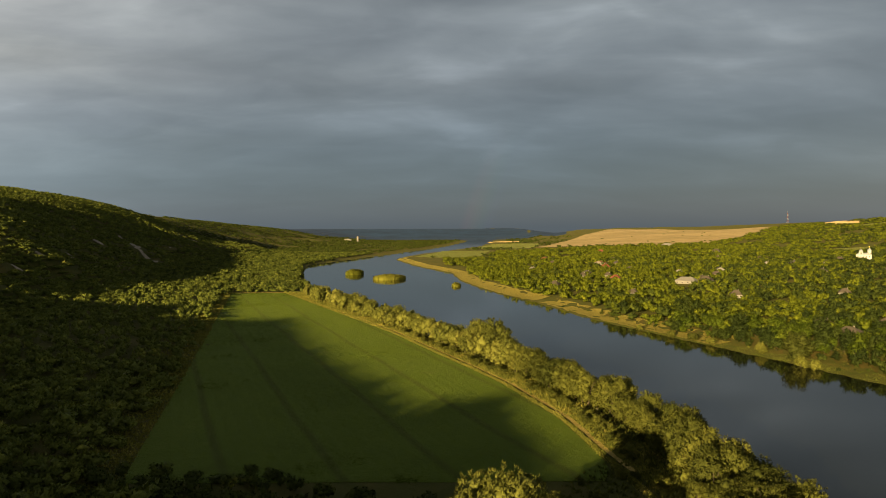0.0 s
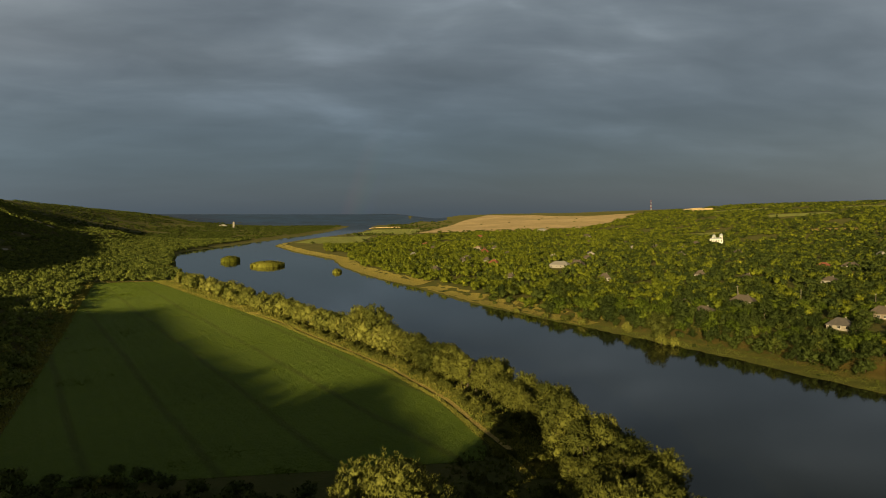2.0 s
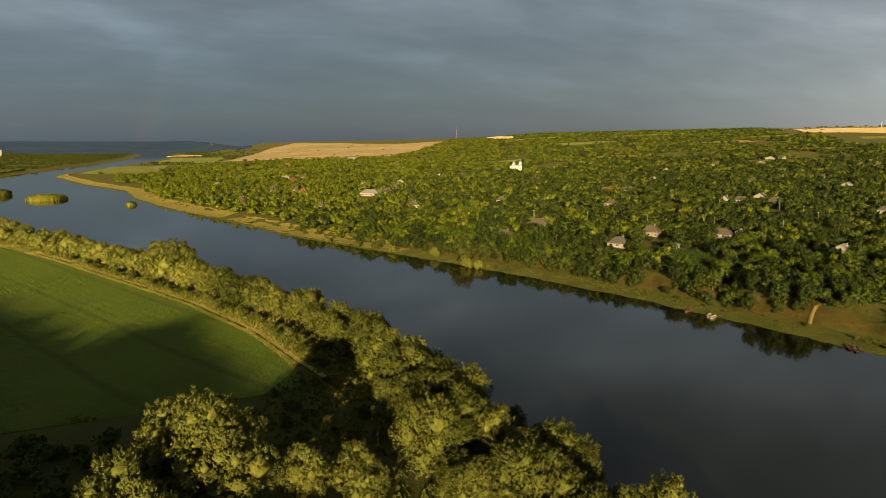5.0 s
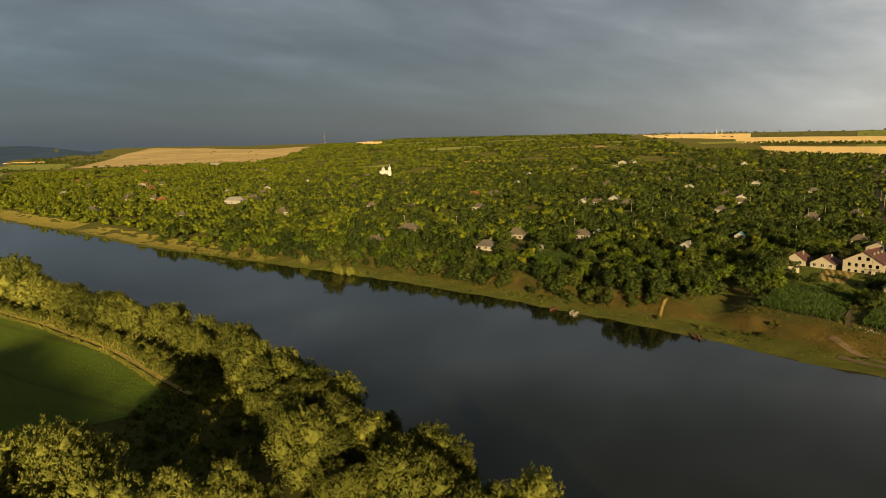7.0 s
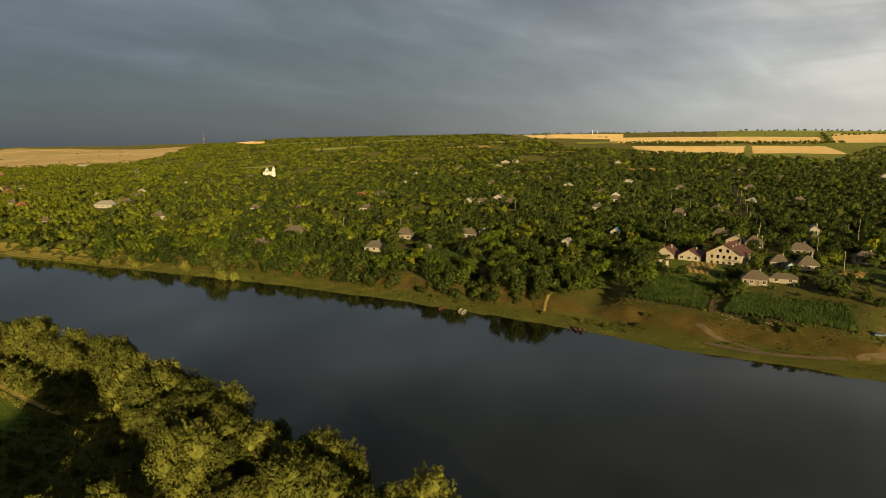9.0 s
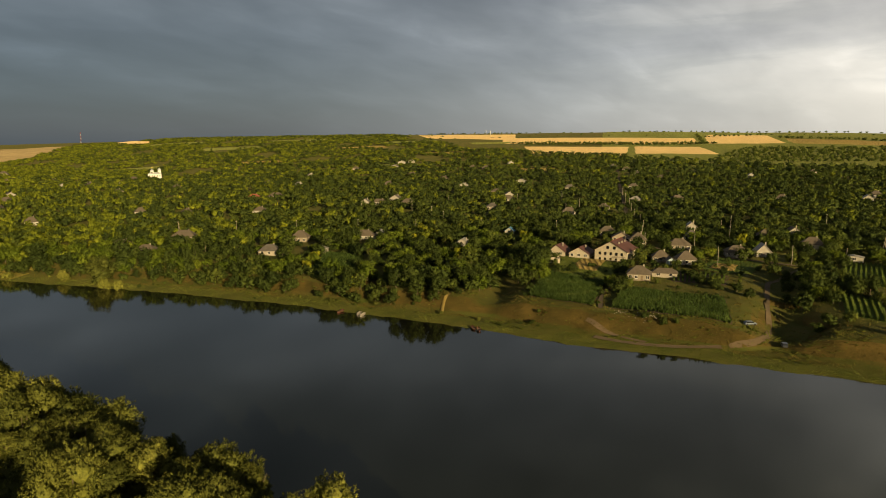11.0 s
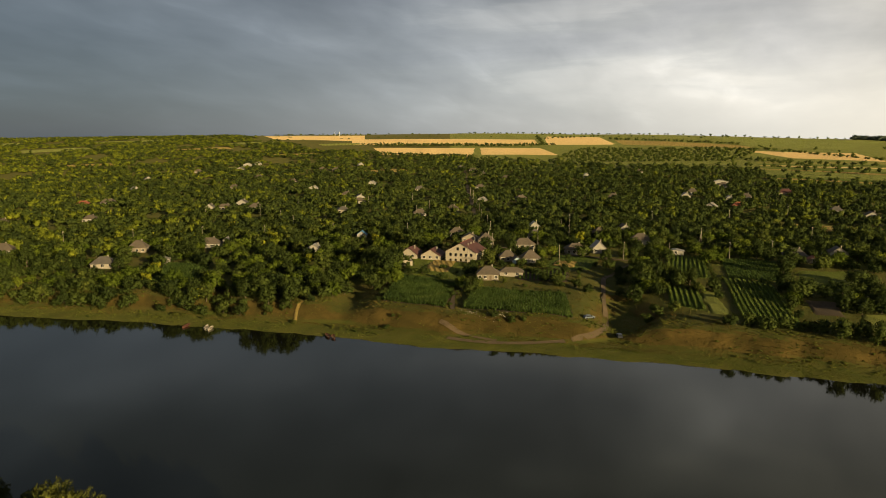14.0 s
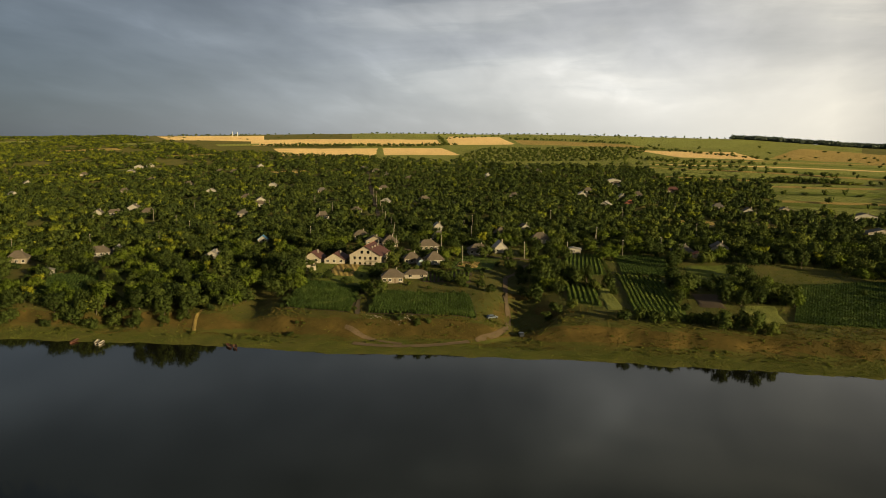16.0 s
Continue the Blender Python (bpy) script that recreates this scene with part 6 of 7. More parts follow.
def boat(x, y, yaw, mat, label):
    """A flat-bottomed rowing boat: hull, two thwarts."""
    ob = tagged(new("rowing_boat"), label, "boat", "boats on the shore")
    ob.matrix_world = Matrix.Translation((x, y, max(0.02, height(x, y)) + 0.08)) @ Matrix.Rotation(radians(yaw), 4, "Z") @ Matrix.Rotation(radians(4), 4, "X")
    ks = np.linspace(-1, 1, 9)
    half = 0.75 * np.sqrt(np.clip(1 - np.abs(ks) ** 2.6, 0.03, 1))
    v, f = [], []
    for k, w in zip(ks, half):
        rise = 0.14 * k * k
        for px, pz in ((-w, 0.48 + rise), (-w * 0.7, rise * 0.6), (w * 0.7, rise * 0.6), (w, 0.48 + rise), (w * 0.9, 0.48 + rise), (w * 0.6, 0.08 + rise * 0.6), (-w * 0.6, 0.08 + rise * 0.6), (-w * 0.9, 0.48 + rise)):
            v.append((px, k * 2.4, pz))
    for i in range(8):
        for j in range(8):
            f.append((i * 8 + j, i * 8 + (j + 1) % 8, (i + 1) * 8 + (j + 1) % 8, (i + 1) * 8 + j))
    part("hull", mesh_of("hull", v, f, mat), ob)
    for s in (-0.8, 0.7):
        part("thwart", box_mesh("thwart", -0.62, 0.62, s - 0.14, s + 0.14, 0.34, 0.39, WOOD_GREY), ob)


boat(195.0, 184.5, -62, BOAT_WHITE, "pale rowing boat drawn up at the shore")
boat(194.4, 182.0, -70, BOAT_WHITE, "pale rowing boat drawn up at the shore")
boat(204.0, 136.5, -40, BOAT_RED, "worn red rowing boat drawn up at the shore")
boat(203.5, 133.8, -52, BOAT_RED, "worn red rowing boat drawn up at the shore")
boat(193.5, 193.0, -80, BOAT_RED, "dark rowing boat under the bank")


def car(x, y, yaw, mat, label):
    ob = tagged(new("parked_car"), label, "car")
    ob.matrix_world = Matrix.Translation((x, y, height(x, y) + 0.25)) @ Matrix.Rotation(radians(yaw), 4, "Z")
    bm = bmesh.new()
    prism(bm, [(-2.1, 0.35), (2.1, 0.35), (2.1, 0.8), (1.2, 0.92), (0.6, 1.42), (-1.3, 1.45), (-2.0, 0.95)], -0.82, 0.82)
    part("body", bm_mesh("body", bm, mat, 0.06), ob)
    bm = bmesh.new()
    prism(bm, [(1.12, 0.95), (0.58, 1.36), (-1.25, 1.38), (-1.75, 0.98)], -0.835, 0.835)
    part("windows", bm_mesh("windows", bm, PANE), ob)
    for wx in (-1.3, 1.3):
        for wy in (-0.78, 0.78):
            bm = bmesh.new()
            bmesh.ops.create_cone(bm, cap_ends=True, segments=14, radius1=0.32, radius2=0.32, depth=0.2, matrix=Matrix.Translation((wx, wy, 0.32)) @ Matrix.Rotation(radians(90), 4, "X"))
            part("wheel", bm_mesh("wheel", bm, RUBBER), ob)


car(241, 40.5, 20, CAR_DARK, "dark car parked on the grass by the track")
car(249, 53, -50, CAR_GREY, "blue-grey car parked by the maize plot")


def scrap_heap():
    """Pale rubble dumped along the lower edge of the maize plot."""
    rng = np.random.default_rng(44)
    bm = bmesh.new()
    for _ in range(45):
        k = rng.uniform()
        px, py = 233.5 + 1.2 * rng.normal(), 78 + 20 * k
        s = rng.uniform(0.2, 0.5)
        m = Matrix.Translation((px, py, height(px, py) + s * 0.2)) @ Euler(rng.uniform(0, 3, 3)).to_matrix().to_4x4() @ Matrix.Diagonal((s, s * rng.uniform(0.4, 1), s * 0.4, 1))
        bmesh.ops.create_cube(bm, size=1, matrix=m)
    tagged(new("rubble_heap", bm_mesh("rubble_heap", bm, CONCRETE)), "pale rubble and scrap dumped along the plot's edge", "rubble", kind="stuff")


scrap_heap()


# ---- planting ----
def is_clear(x, y):
    ok = np.ones(len(x), bool)
    for cx, cy, cr in CLEAR:
        ok &= np.hypot(x - cx, y - cy) > cr
    return ok & ~in_plots(x, y) & ~on_street(x, y)


def on_street(x, y):
    d = np.full(len(x), 1e9)
    way = [(235, 50), (257, 48), (283, 55), (321, 63), (364, 53), (381, 145), (423, 163), (509, 202), (702, 288), (980, 409), (1107, 466)]
    for (ax, ay), (bx, by) in zip(way, way[1:]):
        dx, dy = bx - ax, by - ay
        k = np.clip(((x - ax) * dx + (y - ay) * dy) / (dx * dx + dy * dy), 0, 1)
        d = np.minimum(d, np.hypot(x - ax - k * dx, y - ay - k * dy))
    return d < np.where(x > 420, 2.6, 4.5)


def plant_far_woods():
    rng = np.random.default_rng(5)
    x, y = scatter(rng, 26000, (2, 112), (500, 1050))
    s = right_of_bank(x, y)
    k = thin(x, y, 7.2, rng)
    k = k[(s[k] > 21 + 9 * wob(x[k], y[k], 40, 5)) & is_clear(x[k], y[k]) & (wob(x[k], y[k], 33, 7) > -0.5)]
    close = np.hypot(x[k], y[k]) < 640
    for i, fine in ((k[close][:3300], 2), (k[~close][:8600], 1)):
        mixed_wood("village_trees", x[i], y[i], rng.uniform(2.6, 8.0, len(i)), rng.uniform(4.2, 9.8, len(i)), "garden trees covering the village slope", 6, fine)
    x, y = scatter(rng, 46000, (0, 110), (1050, 2700))
    az, r = np.degrees(np.arctan2(x, y)), np.hypot(x, y)
    s = right_of_bank(x, y)
    edge = np.interp(az, (0, 8, 14, 22, 28, 45, 55, 70, 80, 110), (1500, 1700, 1900, 2100, 3000, 3000, 1650, 1350, 1150, 1050))
    k = thin(x, y, 9.6, rng)
    k = k[(s[k] > np.where(y[k] > 1300, 190, 30)) & (r[k] < edge[k]) & ((wob(x[k], y[k], 95, 3) > -0.42) | (r[k] < 1250)) & is_clear(x[k], y[k])]
    k = k[:10500]
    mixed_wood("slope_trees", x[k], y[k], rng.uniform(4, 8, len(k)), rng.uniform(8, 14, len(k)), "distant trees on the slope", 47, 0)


plant_far_woods()


# bare streaks from top to bottom: upper end, lower end, width
SCARS = ((-531, 1147, -480, 1068, 10), (-480, 1068, -435, 999, 13), (-435, 999, -388, 948, 8), (-546, 1438, -524, 1420, 10), (-508, 1412, -496, 1404, 9), (-444, 888, -432, 884, 6), (-388, 723, -380, 720, 5), (-358, 616, -352, 614, 4), (-340, 550, -334, 550, 4), (-452, 1155, -444, 1150, 6))


def on_scars(x, y):
    hit = np.zeros(len(x), bool)
    for ax, ay, bx, by, w in SCARS:
        for k in (0, 8):
            hit |= gully(x - 0.40 * k, y + 0.91 * k, ax, ay, bx, by, w * 0.5 + 2.5) > 0.37
    return hit


def plant_hill():
    rng = np.random.default_rng(8)
    x = rng.uniform(-930, -60, 52000)
    y = 60 + 1640 * rng.uniform(0, 1, 52000) ** 1.15
    u = np.interp(y, FOOT_Y, FOOT_X) - x
    edge = np.interp(y, (60, 163, 191, 290, 643, 660, 840, 1200, 1900), (40, -80, -87, -110, -199, -118, -172, -240, -110))
    k = thin(x, y, 6.6, rng)
    keep = (x[k] < edge[k]) & (y[k] < 1640) & (u[k] < 530) & (np.degrees(np.arctan2(x[k], y[k])) > -36) & ~on_scars(x[k], y[k])
    k = k[keep]
    near = np.hypot(x[k], y[k]) < 700
    low = (u[k] < 12) & (y[k] > 300)
    i = k[low]
    wood("valley_wood", x[i], y[i], rng.uniform(3.0, 6.0, len(i)), rng.uniform(4.5, 7.5, len(i)), LEAF_HILL, "olive-green wood at the foot of the hill", 10, 1)
    k, near = k[~low], near[~low]
    for name, sel, fine, lab in (("hillside_scrub", k[near], 2, "dark scrub and low trees on the hillside"), ("hillside_wood", k[~near], 0, "woods on the far hillside")):
        n = len(sel)
        up = np.interp(u[sel], (-100, 0, 80, 160), (5.0, 5.0, 3.6, 5.0))
        wood(name, x[sel], y[sel], up * rng.uniform(0.6, 1.15, n), rng.uniform(6.0, 10.5, n), LEAF_HILL, lab, 9, fine)
    # the unseen spur behind, with trees added to fringe its long shadow
    x, y = rng.uniform(-620, -150, 900), -250 - 60 * rng.uniform(0, 1, 900)
    cx, cy = rng.normal(-247, 6, 40), rng.normal(-252, 6, 40)
    wood("crest_trees", cx, cy, rng.uniform(7, 10, 40), rng.uniform(5, 8, 40), LEAF_HILL, "unseen clump of tall trees casting the bump in the shadow", 13, 1)
    wood("ridge_wood", x, y, rng.uniform(3, 5.5, 900), rng.uniform(8, 12, 900), LEAF_HILL, "unseen woods along the spur, fringing its shadow", 12, 0)


plant_hill()


def plant_left_bank():
    rng = np.random.default_rng(14)
    # belt of willows between path and water
    n = 0
    for y in np.concatenate([np.arange(38, 240, 5.6), np.arange(240, 640, 5.0)]):
        path = np.interp(y, (40, 120, 150, 170, 180, 218, 266, 319, 397, 497, 646), (37, 40, 46, 51, 46, 41, 28, 7, -24, -71, -143))
        bank = np.interp(y, L_Y, L_X)
        rows = 3 if y < 168 else 2
        off = np.interp(y, (40, 150, 180, 320, 420), (11, 7, 12, 9, 6))
        for j in range(rows):
            k = (j + rng.uniform(0.15, 0.85)) / rows
            x = path + off + (bank - path - off + 1) * k
            size = np.interp(y, (40, 120, 200, 330, 420, 640), (0.88, 0.88, 0.80, 0.72, 0.70, 0.66)) * rng.uniform(0.62, 1.15)
            if j == rows - 1 and y < 150:
                x, size = bank - rng.uniform(2, 6), size * 0.95
            plant(WILLOWS_NEAR if y < 150 else WILLOWS_MID if y < 300 else WILLOWS_FAR, x, y + rng.uniform(-3, 3), size, rng, "willows along the river bank")


plant_left_bank()


def plant_village_front():
    rng = np.random.default_rng(15)
    x, y = scatter(rng, 9000, (4, 112), (215, 520))
    s = right_of_bank(x, y)
    k = thin(x, y, 6.0, rng)
    gap = np.interp(y, (-150, 0, 60, 140, 185, 220, 400, 600), (34, 70, 60, 50, 22, 18, 13, 18))
    yard = (x[k] > 270) & (x[k] < 402) & (y[k] > 62) & (y[k] < 172) & (rng.uniform(size=len(k)) < 0.72)
    open_ground = yard | (y[k] < 60) & (s[k] < 150) & (wob(x[k], y[k], 40, 2) < -0.02)
    ravine = np.maximum(gully(x, y, 208, 134, 262, 161, 6.5), gully(x, y, 200, 189, 226, 205, 5)) > 0.35
    k = k[(s[k] > gap[k]) & ~ravine[k] & is_clear(x[k], y[k]) & ~open_ground & (wob(x[k], y[k], 24, 9) > -0.62)]
    k = k[np.argsort(np.hypot(x[k], y[k]))]
    counts = {"garden": 0, "fruit": 0, "tall": 0, "yellow": 0, "bright": 0}
    rest = []
    for i in k:
        q = rng.uniform()
        # more bright trees towards +y, frontal sun put into the leaf colour
        sort = "yellow" if q < 0.012 else "tall" if q < 0.08 else "bright" if q < 0.30 + max(0, (y[i] - x[i]) / 900) else "garden" if q < 0.62 else "fruit"
        if s[i] < 62 and 186 < y[i] < 300 and sort in ("tall", "garden"):
            sort = "fruit"      # low orchard trees before the garden
        if counts[sort] >= 285:
            rest.append(i)
            continue
        counts[sort] += 1
        kinds = {"yellow": YELLOW, "tall": TALL, "garden": GARDEN, "fruit": FRUIT, "bright": BRIGHT}[sort]
        plant(kinds, x[i], y[i], rng.uniform(0.5, 0.98) * (0.85 if sort == "tall" else 1), rng, {"yellow": "yellowing garden trees", "tall": "tall village trees", "garden": "village garden trees", "fruit": "village fruit trees", "bright": "village walnut trees"}[sort])
    r = np.array(rest, int)
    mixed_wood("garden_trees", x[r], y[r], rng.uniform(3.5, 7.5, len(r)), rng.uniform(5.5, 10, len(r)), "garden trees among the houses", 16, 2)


plant_village_front()


def plant_right_bank():
    """Bushes and willows at the water's edge and single trees on the bluff."""
    rng = np.random.default_rng(17)
    g = "bushes on the far bank"
    for x, y, sz in ((166, 326, 0.95), (160, 312, 0.42), (157, 345, 0.4)):
        plant(SILVER, x, y, sz, rng, "willows on the far bank")
    for x, y, sz in ((157, 343, 0.9), (163, 305, 1.4), (161, 312, 1.1), (143, 372, 1.1), (138, 385, 1.3), (130, 398, 1.2), (120, 425, 1.0)):
        plant(BUSH, x, y, sz, rng, g)
    for _ in range(40):
        y = rng.uniform(120, 560)
        x = np.interp(y, R_Y, R_X) + rng.uniform(2.5, 20)
        plant(SHRUB if rng.uniform() < 0.6 else BUSH, x, y, rng.uniform(0.25, 0.7), rng, g)
    y = rng.uniform(-140, 330, 3200)
    s = rng.uniform(6, 40, 3200)
    x = np.interp(y, R_Y, R_X) + s
    i = np.where((s < 34) & (wob(x, y, 18, 5) > -0.1))[0][:1100]
    wood("shore_weeds", x[i], y[i], rng.uniform(0.2, 0.75, len(i)), rng.uniform(0.5, 1.9, len(i)), GREEN_TUFT, "clumps of green weeds on the shore", 34, 0, "weeds")
    for _ in range(95):
        y = rng.uniform(182, 440)
        slope = (np.interp(y + 15, R_Y, R_X) - np.interp(y - 15, R_Y, R_X)) / 30
        x = np.interp(y, R_Y, R_X) + rng.uniform(13, 24) * math.sqrt(1 + slope ** 2)
        q = rng.uniform()
        if is_clear(np.array([x]), np.array([y]))[0]:
            plant(SHRUB if q < 0.45 else FRUIT if q < 0.8 else GARDEN, x, y, rng.uniform(0.7, 1.3) if q < 0.8 else rng.uniform(0.6, 0.95), rng, "trees along the top of the far bank")
    for x, y, sz in ((233, 84, 0.8), (232, 77, 0.9), (234, 73, 0.7), (262, 104, 0.6), (270, 110, 0.7), (255, 103, 0.5), (246, 101, 0.5), (285, 130, 1.0), (256, -22, 1.5), (251, -28, 2.1), (254, -33, 1.9), (251, -38, 2.2), (250, -43, 1.5), (252, 6, 1.3), (255, 0, 1.4), (253, -6, 1.5), (256, -12, 1.5), (258, -18, 1.3), (266, 31, 1.4), (268, 26, 1.3), (262, 34, 1.2), (321, -88, 0.9), (274, -16, 1.0), (286, -14, 0.9)):
        plant(SHRUB, x, y, sz, rng, "shrubs along the plots")
    for _ in range(60):
        x, y = rng.uniform(286, 372), rng.uniform(70, 166)
        if all(math.hypot(x - c[0], y - c[1]) > c[2] * 0.8 for c in CLEAR):
            plant(SHRUB if rng.uniform() < 0.6 else FRUIT, x, y, rng.uniform(0.35, 0.9), rng, "shrubs in the yards")
    for ax, ay, bx, by in ((284, 150, 238, 134), (277, 117, 240, 104), (273, 109, 272, 68), (330, 128, 288, 118), (366, 96, 330, 97), (335, 16, 390, 23), (306, 34, 330, 38), (286, 66, 300, 72), (288, 74, 294, 96), (300, 70, 328, 76), (322, 104, 345, 96), (340, 128, 352, 96), (276, 66, 284, 92), (258, -20, 262, 2), (306, 12, 306, 34), (333, -8, 334, 14), (336, 16, 337, 40), (282, -33, 306, -31)):
        for k in np.arange(0.04, 1, 4.5 / math.hypot(bx - ax, by - ay)):
            if rng.uniform() < 0.7:
                plant(SHRUB, ax + (bx - ax) * k + rng.normal(0, 0.8), ay + (by - ay) * k + rng.normal(0, 0.8), rng.uniform(0.3, 0.75), rng, "hedge shrubs between the plots")
    for x, y, sz in ((232, 172, 1.0), (238, 178, 1.1), (229, 165, 0.9), (245, 170, 1.2), (236, 160, 0.9), (226, 188, 1.0), (222, 196, 0.9), (252, 160, 1.1), (297, 172, 1.2), (304, 178, 1.3), (311, 184, 1.2), (293, 184, 1.1),
                     (254, 164, 1.3), (216, 172, 0.75), (219, 166, 0.8), (222, 178, 0.8), (225, 158, 0.6), (211, 210, 0.6), (209, 216, 0.6), (213, 222, 0.65), (291, 160, 1.5), (286, 168, 1.3), (298, 166, 1.4)):
        plant(GARDEN, x, y, sz * 0.74, rng, "trees on the bluff")
    for x, y, sz in ((218, 174, 0.62), (221, 180, 0.70), (219, 186, 0.66), (224, 170, 0.72), (226, 176, 0.75), (222, 166, 0.60), (228, 183, 0.7), (210, 213, 0.5), (212, 207, 0.52), (215, 203, 0.55), (211, 219, 0.5), (216, 210, 0.55), (284, 158, 0.8), (290, 164, 0.85), (296, 172, 0.8)):
        plant(TALL, x, y, sz, rng, "tall trees on the bluff")
    for x, y, sz in ((331, 124, 0.95), (326, 121, 0.5), (322, 128, 0.4), (352, 128, 0.8), (350, 110, 0.7), (361, 106, 0.8), (366, 84, 0.9), (371, 98, 0.8), (360, 70, 0.8), (347, 160, 0.9), (322, 172, 0.8), (356, 150, 0.9), (310, 92, 0.5), (296, 84, 0.5), (289, 76, 0.6), (290, 68, 0.55), (284, 62, 0.5)):
        plant(GARDEN, x, y, sz, rng, "trees between the houses")
    for x, y, sz in ((337, 44, 1.1), (344, 46, 1.0), (340, 38, 0.9), (312, -20, 1.3), (348, -41, 1.2), (338, -44, 1.2), (328, -45, 1.1), (318, -48, 1.2), (308, -48, 1.1), (298, -48, 1.3), (292, -54, 1.2), (302, -58, 1.2), (312, -58, 1.0), (376, -103, 1.3), (386, -98, 1.2), (396, -92, 1.3), (408, -86, 1.2), (420, -80, 1.3), (432, -76, 1.2), (384, -110, 1.2)):
        plant(GARDEN, x, y, sz * 0.74, rng, "trees on the bluff")


plant_right_bank()


def plant_near():
    """The foreground: the tall poplar, meadow bushes and undergrowth below the camera."""
    rng = np.random.default_rng(18)
    plant(POPLAR, 9, 101, 1.0, rng)
    plant(POPLAR_B, 24, 103, 0.82, rng, "poplars")
    plant(POPLAR_B, 33, 99, 0.72, rng, "poplars")
    plant(POPLAR_B, -1, 84, 1.3, rng, "poplars")
    plant(POPLAR_B, 15, 332, 1.05, rng, "poplars")
    plant(POPLAR_B, 26, 320, 1.15, rng, "poplars")
    for x, y, sz in ((42, 166, 0.8), (34, 150, 0.7), (40, 128, 1.1), (47, 140, 0.9), (30, 142, 0.8), (24, 150, 0.6), (50, 160, 0.8), (48, 178, 0.7), (36, 118, 0.9)):
        plant(BUSH, x, y, sz, rng, "bushes in the near meadow")
    # weeds and young bushes between the path and the willows
    for _ in range(110):
        y = rng.uniform(172, 420)
        x = np.interp(y, (170, 180, 218, 266, 319, 397, 497), (50, 46, 41, 28, 7, -24, -71)) + rng.uniform(1.5, 7)
        plant(BUSH, x, y, rng.uniform(0.3, 0.85), rng, "bushes in the near meadow")
    for _ in range(26):
        x, y = rng.uniform(26, 48), rng.uniform(96, 168)
        plant(BUSH, x, y, rng.uniform(0.2, 0.55), rng, "bushes in the near meadow")
    x, y = rng.uniform(-110, 40, 1600), rng.uniform(60, 168, 1600)
    k = thin(x, y, 4.5, rng)
    k = k[(y[k] < np.interp(x[k], (-90, -52, -13, 4, 14, 24), (176, 172, 152, 140, 95, 60))) & (np.hypot(x[k] - 15, y[k] - 85) > 7)]
    sel = k
    wood("undergrowth", x[sel], y[sel], rng.uniform(1.5, 4.5, len(sel)), rng.uniform(3, 6, len(sel)), LEAF_FAR, "tangled dark undergrowth below the hill", 19, 2, "undergrowth")


plant_near()


def island(x, y, w, d, tall, seed, label):
    """A low reed island: a mud base under a dense tuft of willow scrub and reeds."""
    rng = np.random.default_rng(seed)
    ob = tagged(new("reed_island"), label, "island", "river islands")
    ob.matrix_world = Matrix.Translation((x, y, 0)) @ Matrix.Rotation(radians(-20), 4, "Z")
    a = np.arange(20) * math.pi / 10
    ring = [(w / 2 * math.cos(t) * (1 + 0.1 * math.sin(3 * t)), d / 2 * math.sin(t), -0.3) for t in a]
    top = [(p[0] * 0.85, p[1] * 0.85, 0.35) for p in ring]
    f = [(i, (i + 1) % 20, 20 + (i + 1) % 20, 20 + i) for i in range(20)] + [(20 + i, 20 + i + 1, 20 + 18 - i, 20 + 19 - i) for i in range(9)]
    part("mud_base", mesh_of("mud_base", ring + top, f, SOIL), ob)
    n = int(w * d * 5)
    r, t = np.sqrt(rng.uniform(0, 1, n)), rng.uniform(0, 6.283, n)
    px, py = r * np.cos(t) * w * 0.5, r * np.sin(t) * d * 0.5
    hh = tall * (1 - 0.45 * r ** 2) * rng.uniform(0.55, 1.1, n)
    s = rng.uniform(0.4, 1.0, n)
    b = rng.uniform(0, 6.283, n)
    p = np.stack([px, py, 0 * px], -1)
    side = np.stack([np.cos(b), np.sin(b), 0 * b], -1) * s[:, None]
    lean = np.stack([np.sin(b), np.cos(b), 0 * b], -1) * (0.25 * hh)[:, None]
    up = np.stack([0 * hh, 0 * hh, hh], -1)
    tri = np.stack([p - side * 0.6 + up * 0.3, p + side * 0.6 + up * 0.35, p + lean + up], 1)
    low = np.stack([p - side + up * 0.0, p + side, p + up * 0.6], 1)
    v = np.concatenate([tri, low]).reshape(-1, 3)
    out = np.stack([px / w, py / d, 0.35 + 0 * px], -1) + rng.normal(0, 0.12, (n, 3))
    nn = np.concatenate([np.repeat(out, 3, 0)] * 2)
    corner = v.reshape(-1, 3, 3)
    away = np.einsum("ij,ij->i", np.cross(corner[:, 1] - corner[:, 0], corner[:, 2] - corner[:, 0]), nn[::3]) < 0
    corner[away] = corner[away][:, ::-1]
    v = corner.reshape(-1, 3)
    part("reeds", mesh_of("reeds", v, np.arange(len(v)).reshape(-1, 3), REED, normals=nn / np.linalg.norm(nn, axis=1)[:, None]), ob)


island(-120, 948, 22, 30, 8.0, 1, "round tuft of reeds and scrub in the river")
island(-66, 858, 38, 46, 6.5, 2, "long low reed island in the river")
island(14, 752, 9, 14, 4.6, 3, "small tuft of reeds in the river")


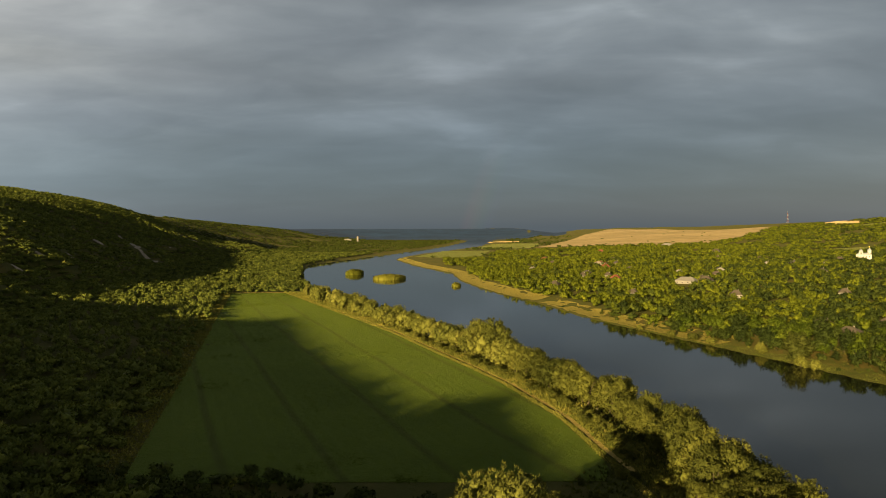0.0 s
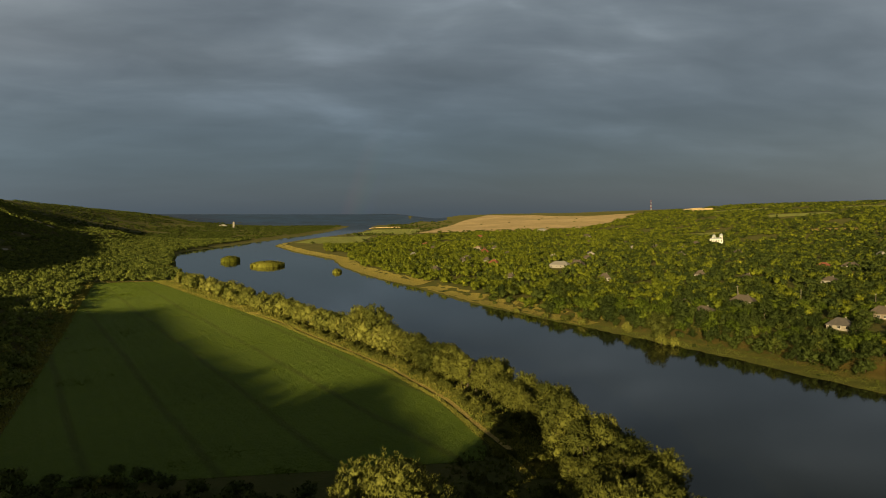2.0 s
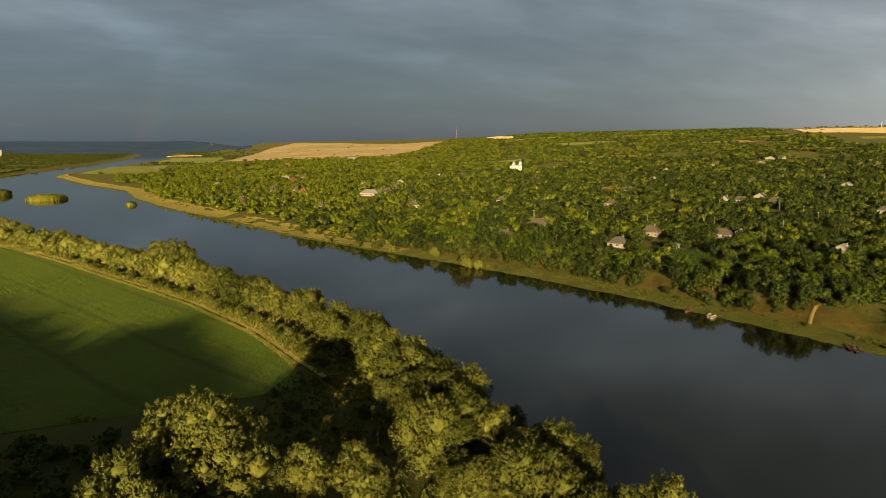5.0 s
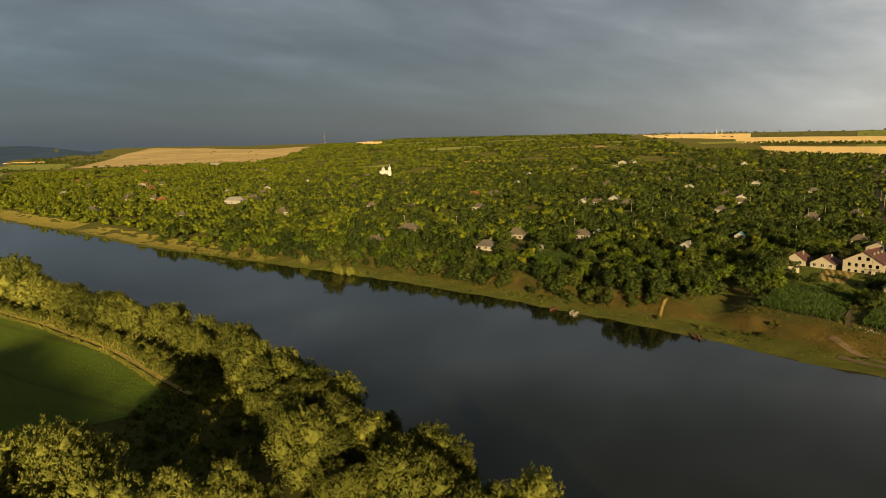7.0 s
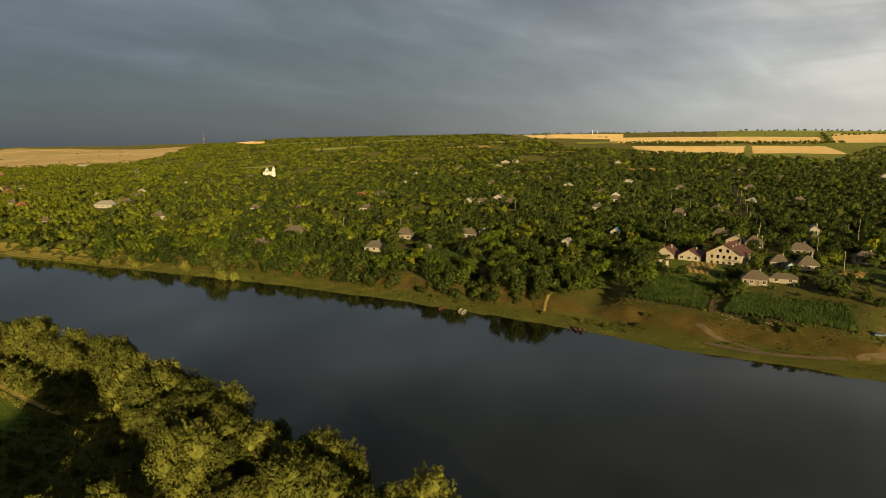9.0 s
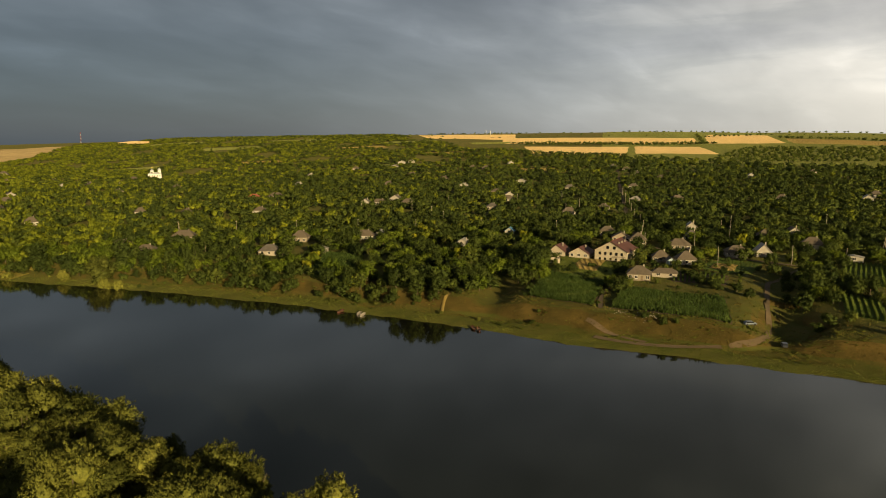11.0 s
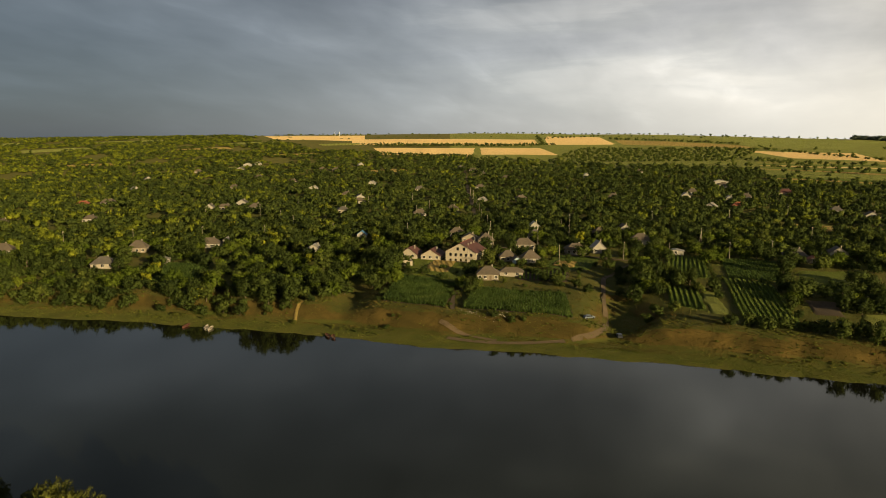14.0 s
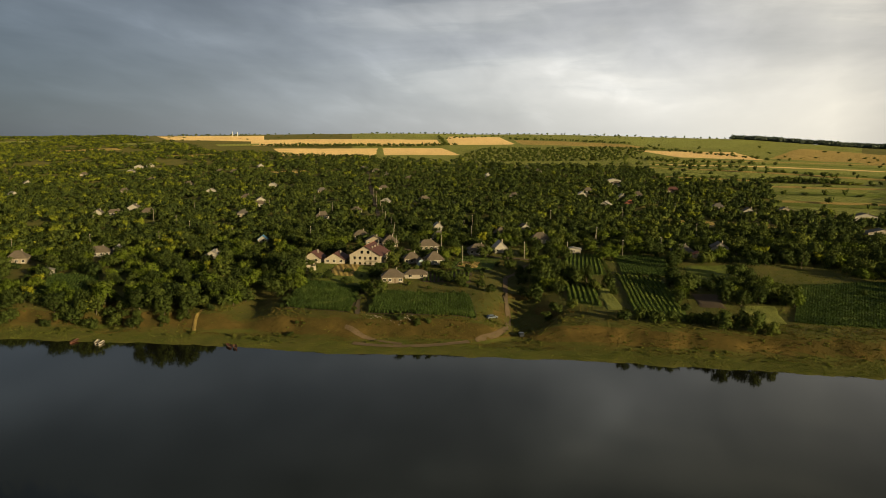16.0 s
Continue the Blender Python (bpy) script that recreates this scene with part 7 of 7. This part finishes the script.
def plant_distance():
    """Hedges, orchard rows, flood-plain woods and the far dark ridge."""
    rng = np.random.default_rng(20)
    # left bank beyond the field
    x, y = rng.uniform(-900, 80, 22000), rng.uniform(655, 3300, 22000)
    q = left_of_bank(x, y)
    k = thin(x, y, 12, rng)
    patch = wob(x[k], y[k], 120, 4)
    u = np.interp(y[k], FOOT_Y, FOOT_X) - x[k]
    k = k[(q[k] > 3) & ((u < 20) | (y[k] > 1620)) & (((q[k] < 45) & (y[k] < 1900)) | (y[k] < 1100) | (patch > -0.35)) & ((q[k] > 28) | (y[k] < 1350))]
    wood("bank_wood", x[k], y[k], rng.uniform(2.5, 6, len(k)), rng.uniform(6, 11, len(k)), LEAF_FAR, "olive-green riverside woods in the far valley", 41, 0)
    # right bank, far flood plain
    x, y = rng.uniform(-90, 500, 5000), rng.uniform(950, 3300, 5000)
    s = right_of_bank(x, y)
    k = thin(x, y, 14, rng)
    k = k[(s[k] > 60) & (s[k] < 500) & ~in_plots(x[k], y[k]) & (wob(x[k], y[k], 90, 6) > 0.22)]
    wood("flood_plain_wood", x[k], y[k], rng.uniform(4, 8, len(k)), rng.uniform(8, 13, len(k)), LEAF_FAR, "scattered flood-plain trees", 22, 0)
    # far ridge, with distance haze painted into the forest's blue
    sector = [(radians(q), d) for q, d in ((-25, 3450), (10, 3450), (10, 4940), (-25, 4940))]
    draped("distant_forest", [(d * math.sin(q), d * math.cos(q)) for q, d in sector], HAZY_FOREST, "far ridge forest, its colour shifted to blue for haze", "forest", 2.0, 40, 40)
    # hedges and orchard rows on the plateau
    hx, hy = [], []
    far_hedges = ((1300, 748, 1290, 516, 9), (1530, 915, 1610, 470, 9), (1495, 860, 1590, 470, 8), (1520, 855, 1620, 440, 8), (1610, 476, 2000, 612, 26),
                                (1560, 5, 1330, -200, 10), (1880, 370, 1720, 50, 10), (1850, 560, 1990, 430, 14), (1300, 30, 1000, -240, 16))
    near_hedges = ((1215, 340, 1255, 40, 8), (1250, 345, 1290, 35, 8), (1290, 350, 1330, 30, 8), (1330, 352, 1370, 25, 8), (1370, 355, 1415, 20, 8), (1410, 356, 1460, 15, 8), (1450, 350, 1500, 12, 8), (1490, 350, 1545, 10, 8), (1180, 60, 1130, -120, 12), (1290, 10, 1200, -190, 12),
                                (930, -150, 1000, -30, 12), (2250, 900, 2350, 300, 20), (2300, 300, 2250, -300, 24), (1980, 1160, 1930, 1520, 16))
    for ax, ay, bx, by, gap in far_hedges + near_hedges:
        n = int(math.hypot(bx - ax, by - ay) / gap)
        t = (np.arange(n) + rng.uniform(-0.3, 0.3, n)) / n
        hx.append(ax + (bx - ax) * t + rng.normal(0, 2, n))
        hy.append(ay + (by - ay) * t + rng.normal(0, 2, n))
    x, y = np.concatenate(hx), np.concatenate(hy)
    wood("field_hedges", x, y, rng.uniform(4, 8, len(x)), rng.uniform(7, 12, len(x)), LEAF_FAR, "hedges and orchard rows between the fields", 24, 0, "hedge")
    # scrub creeping up the wheat hill
    t, v = rng.uniform(0.2, 1, 40), rng.uniform(0, 1, 40) ** 5
    x, y = 300 + 420 * t + 300 * v, 1990 - 120 * t + 800 * v
    wood("hill_hedges", x, y, rng.uniform(1.5, 4, 40), rng.uniform(5, 12, 40), LEAF_FAR, "scrub and hedges on the wheat hill", 28, 0, "hedge")
    # wood at the far right of the skyline, its leaves tinted for haze
    a, r = np.radians(rng.uniform(95.5, 112, 900)), rng.uniform(2150, 2500, 900)
    wood("skyline_wood", r * np.sin(a), r * np.cos(a), rng.uniform(9, 15, 900), rng.uniform(14, 24, 900), LEAF_HAZY, "dark haze-tinted wood along the skyline", 25, 0)
    # scattered trees along the skyline and in the open fields
    a, r = np.radians(rng.uniform(27, 96, 150)), rng.uniform(2000, 2700, 150)
    wood("skyline_trees", r * np.sin(a), r * np.cos(a), rng.uniform(2, 5, 150), rng.uniform(6, 12, 150), LEAF_FAR, "scattered trees along the skyline", 26, 0)
    a, r = np.radians(rng.uniform(84, 110, 80)), rng.uniform(650, 1700, 80)
    wood("field_trees", r * np.sin(a), r * np.cos(a), rng.uniform(3, 7, 80), rng.uniform(5, 10, 80), LEAF_FAR, "single trees in the open fields", 27, 0)


plant_distance()


def bare_rock():
    """Pale limestone scars on the hillside."""
    for ax, ay, bx, by, w in SCARS:
        draped("rock_scar", [(ax, ay - w * 0.35), (bx, by - w * 0.5), (bx + 2, by + w * 0.5), (ax - 1, ay + w * 0.4)], CHALK, "pale bare limestone scar on the hillside", "rock", 1.0, 14, 20, 2.5, "structure")


bare_rock()
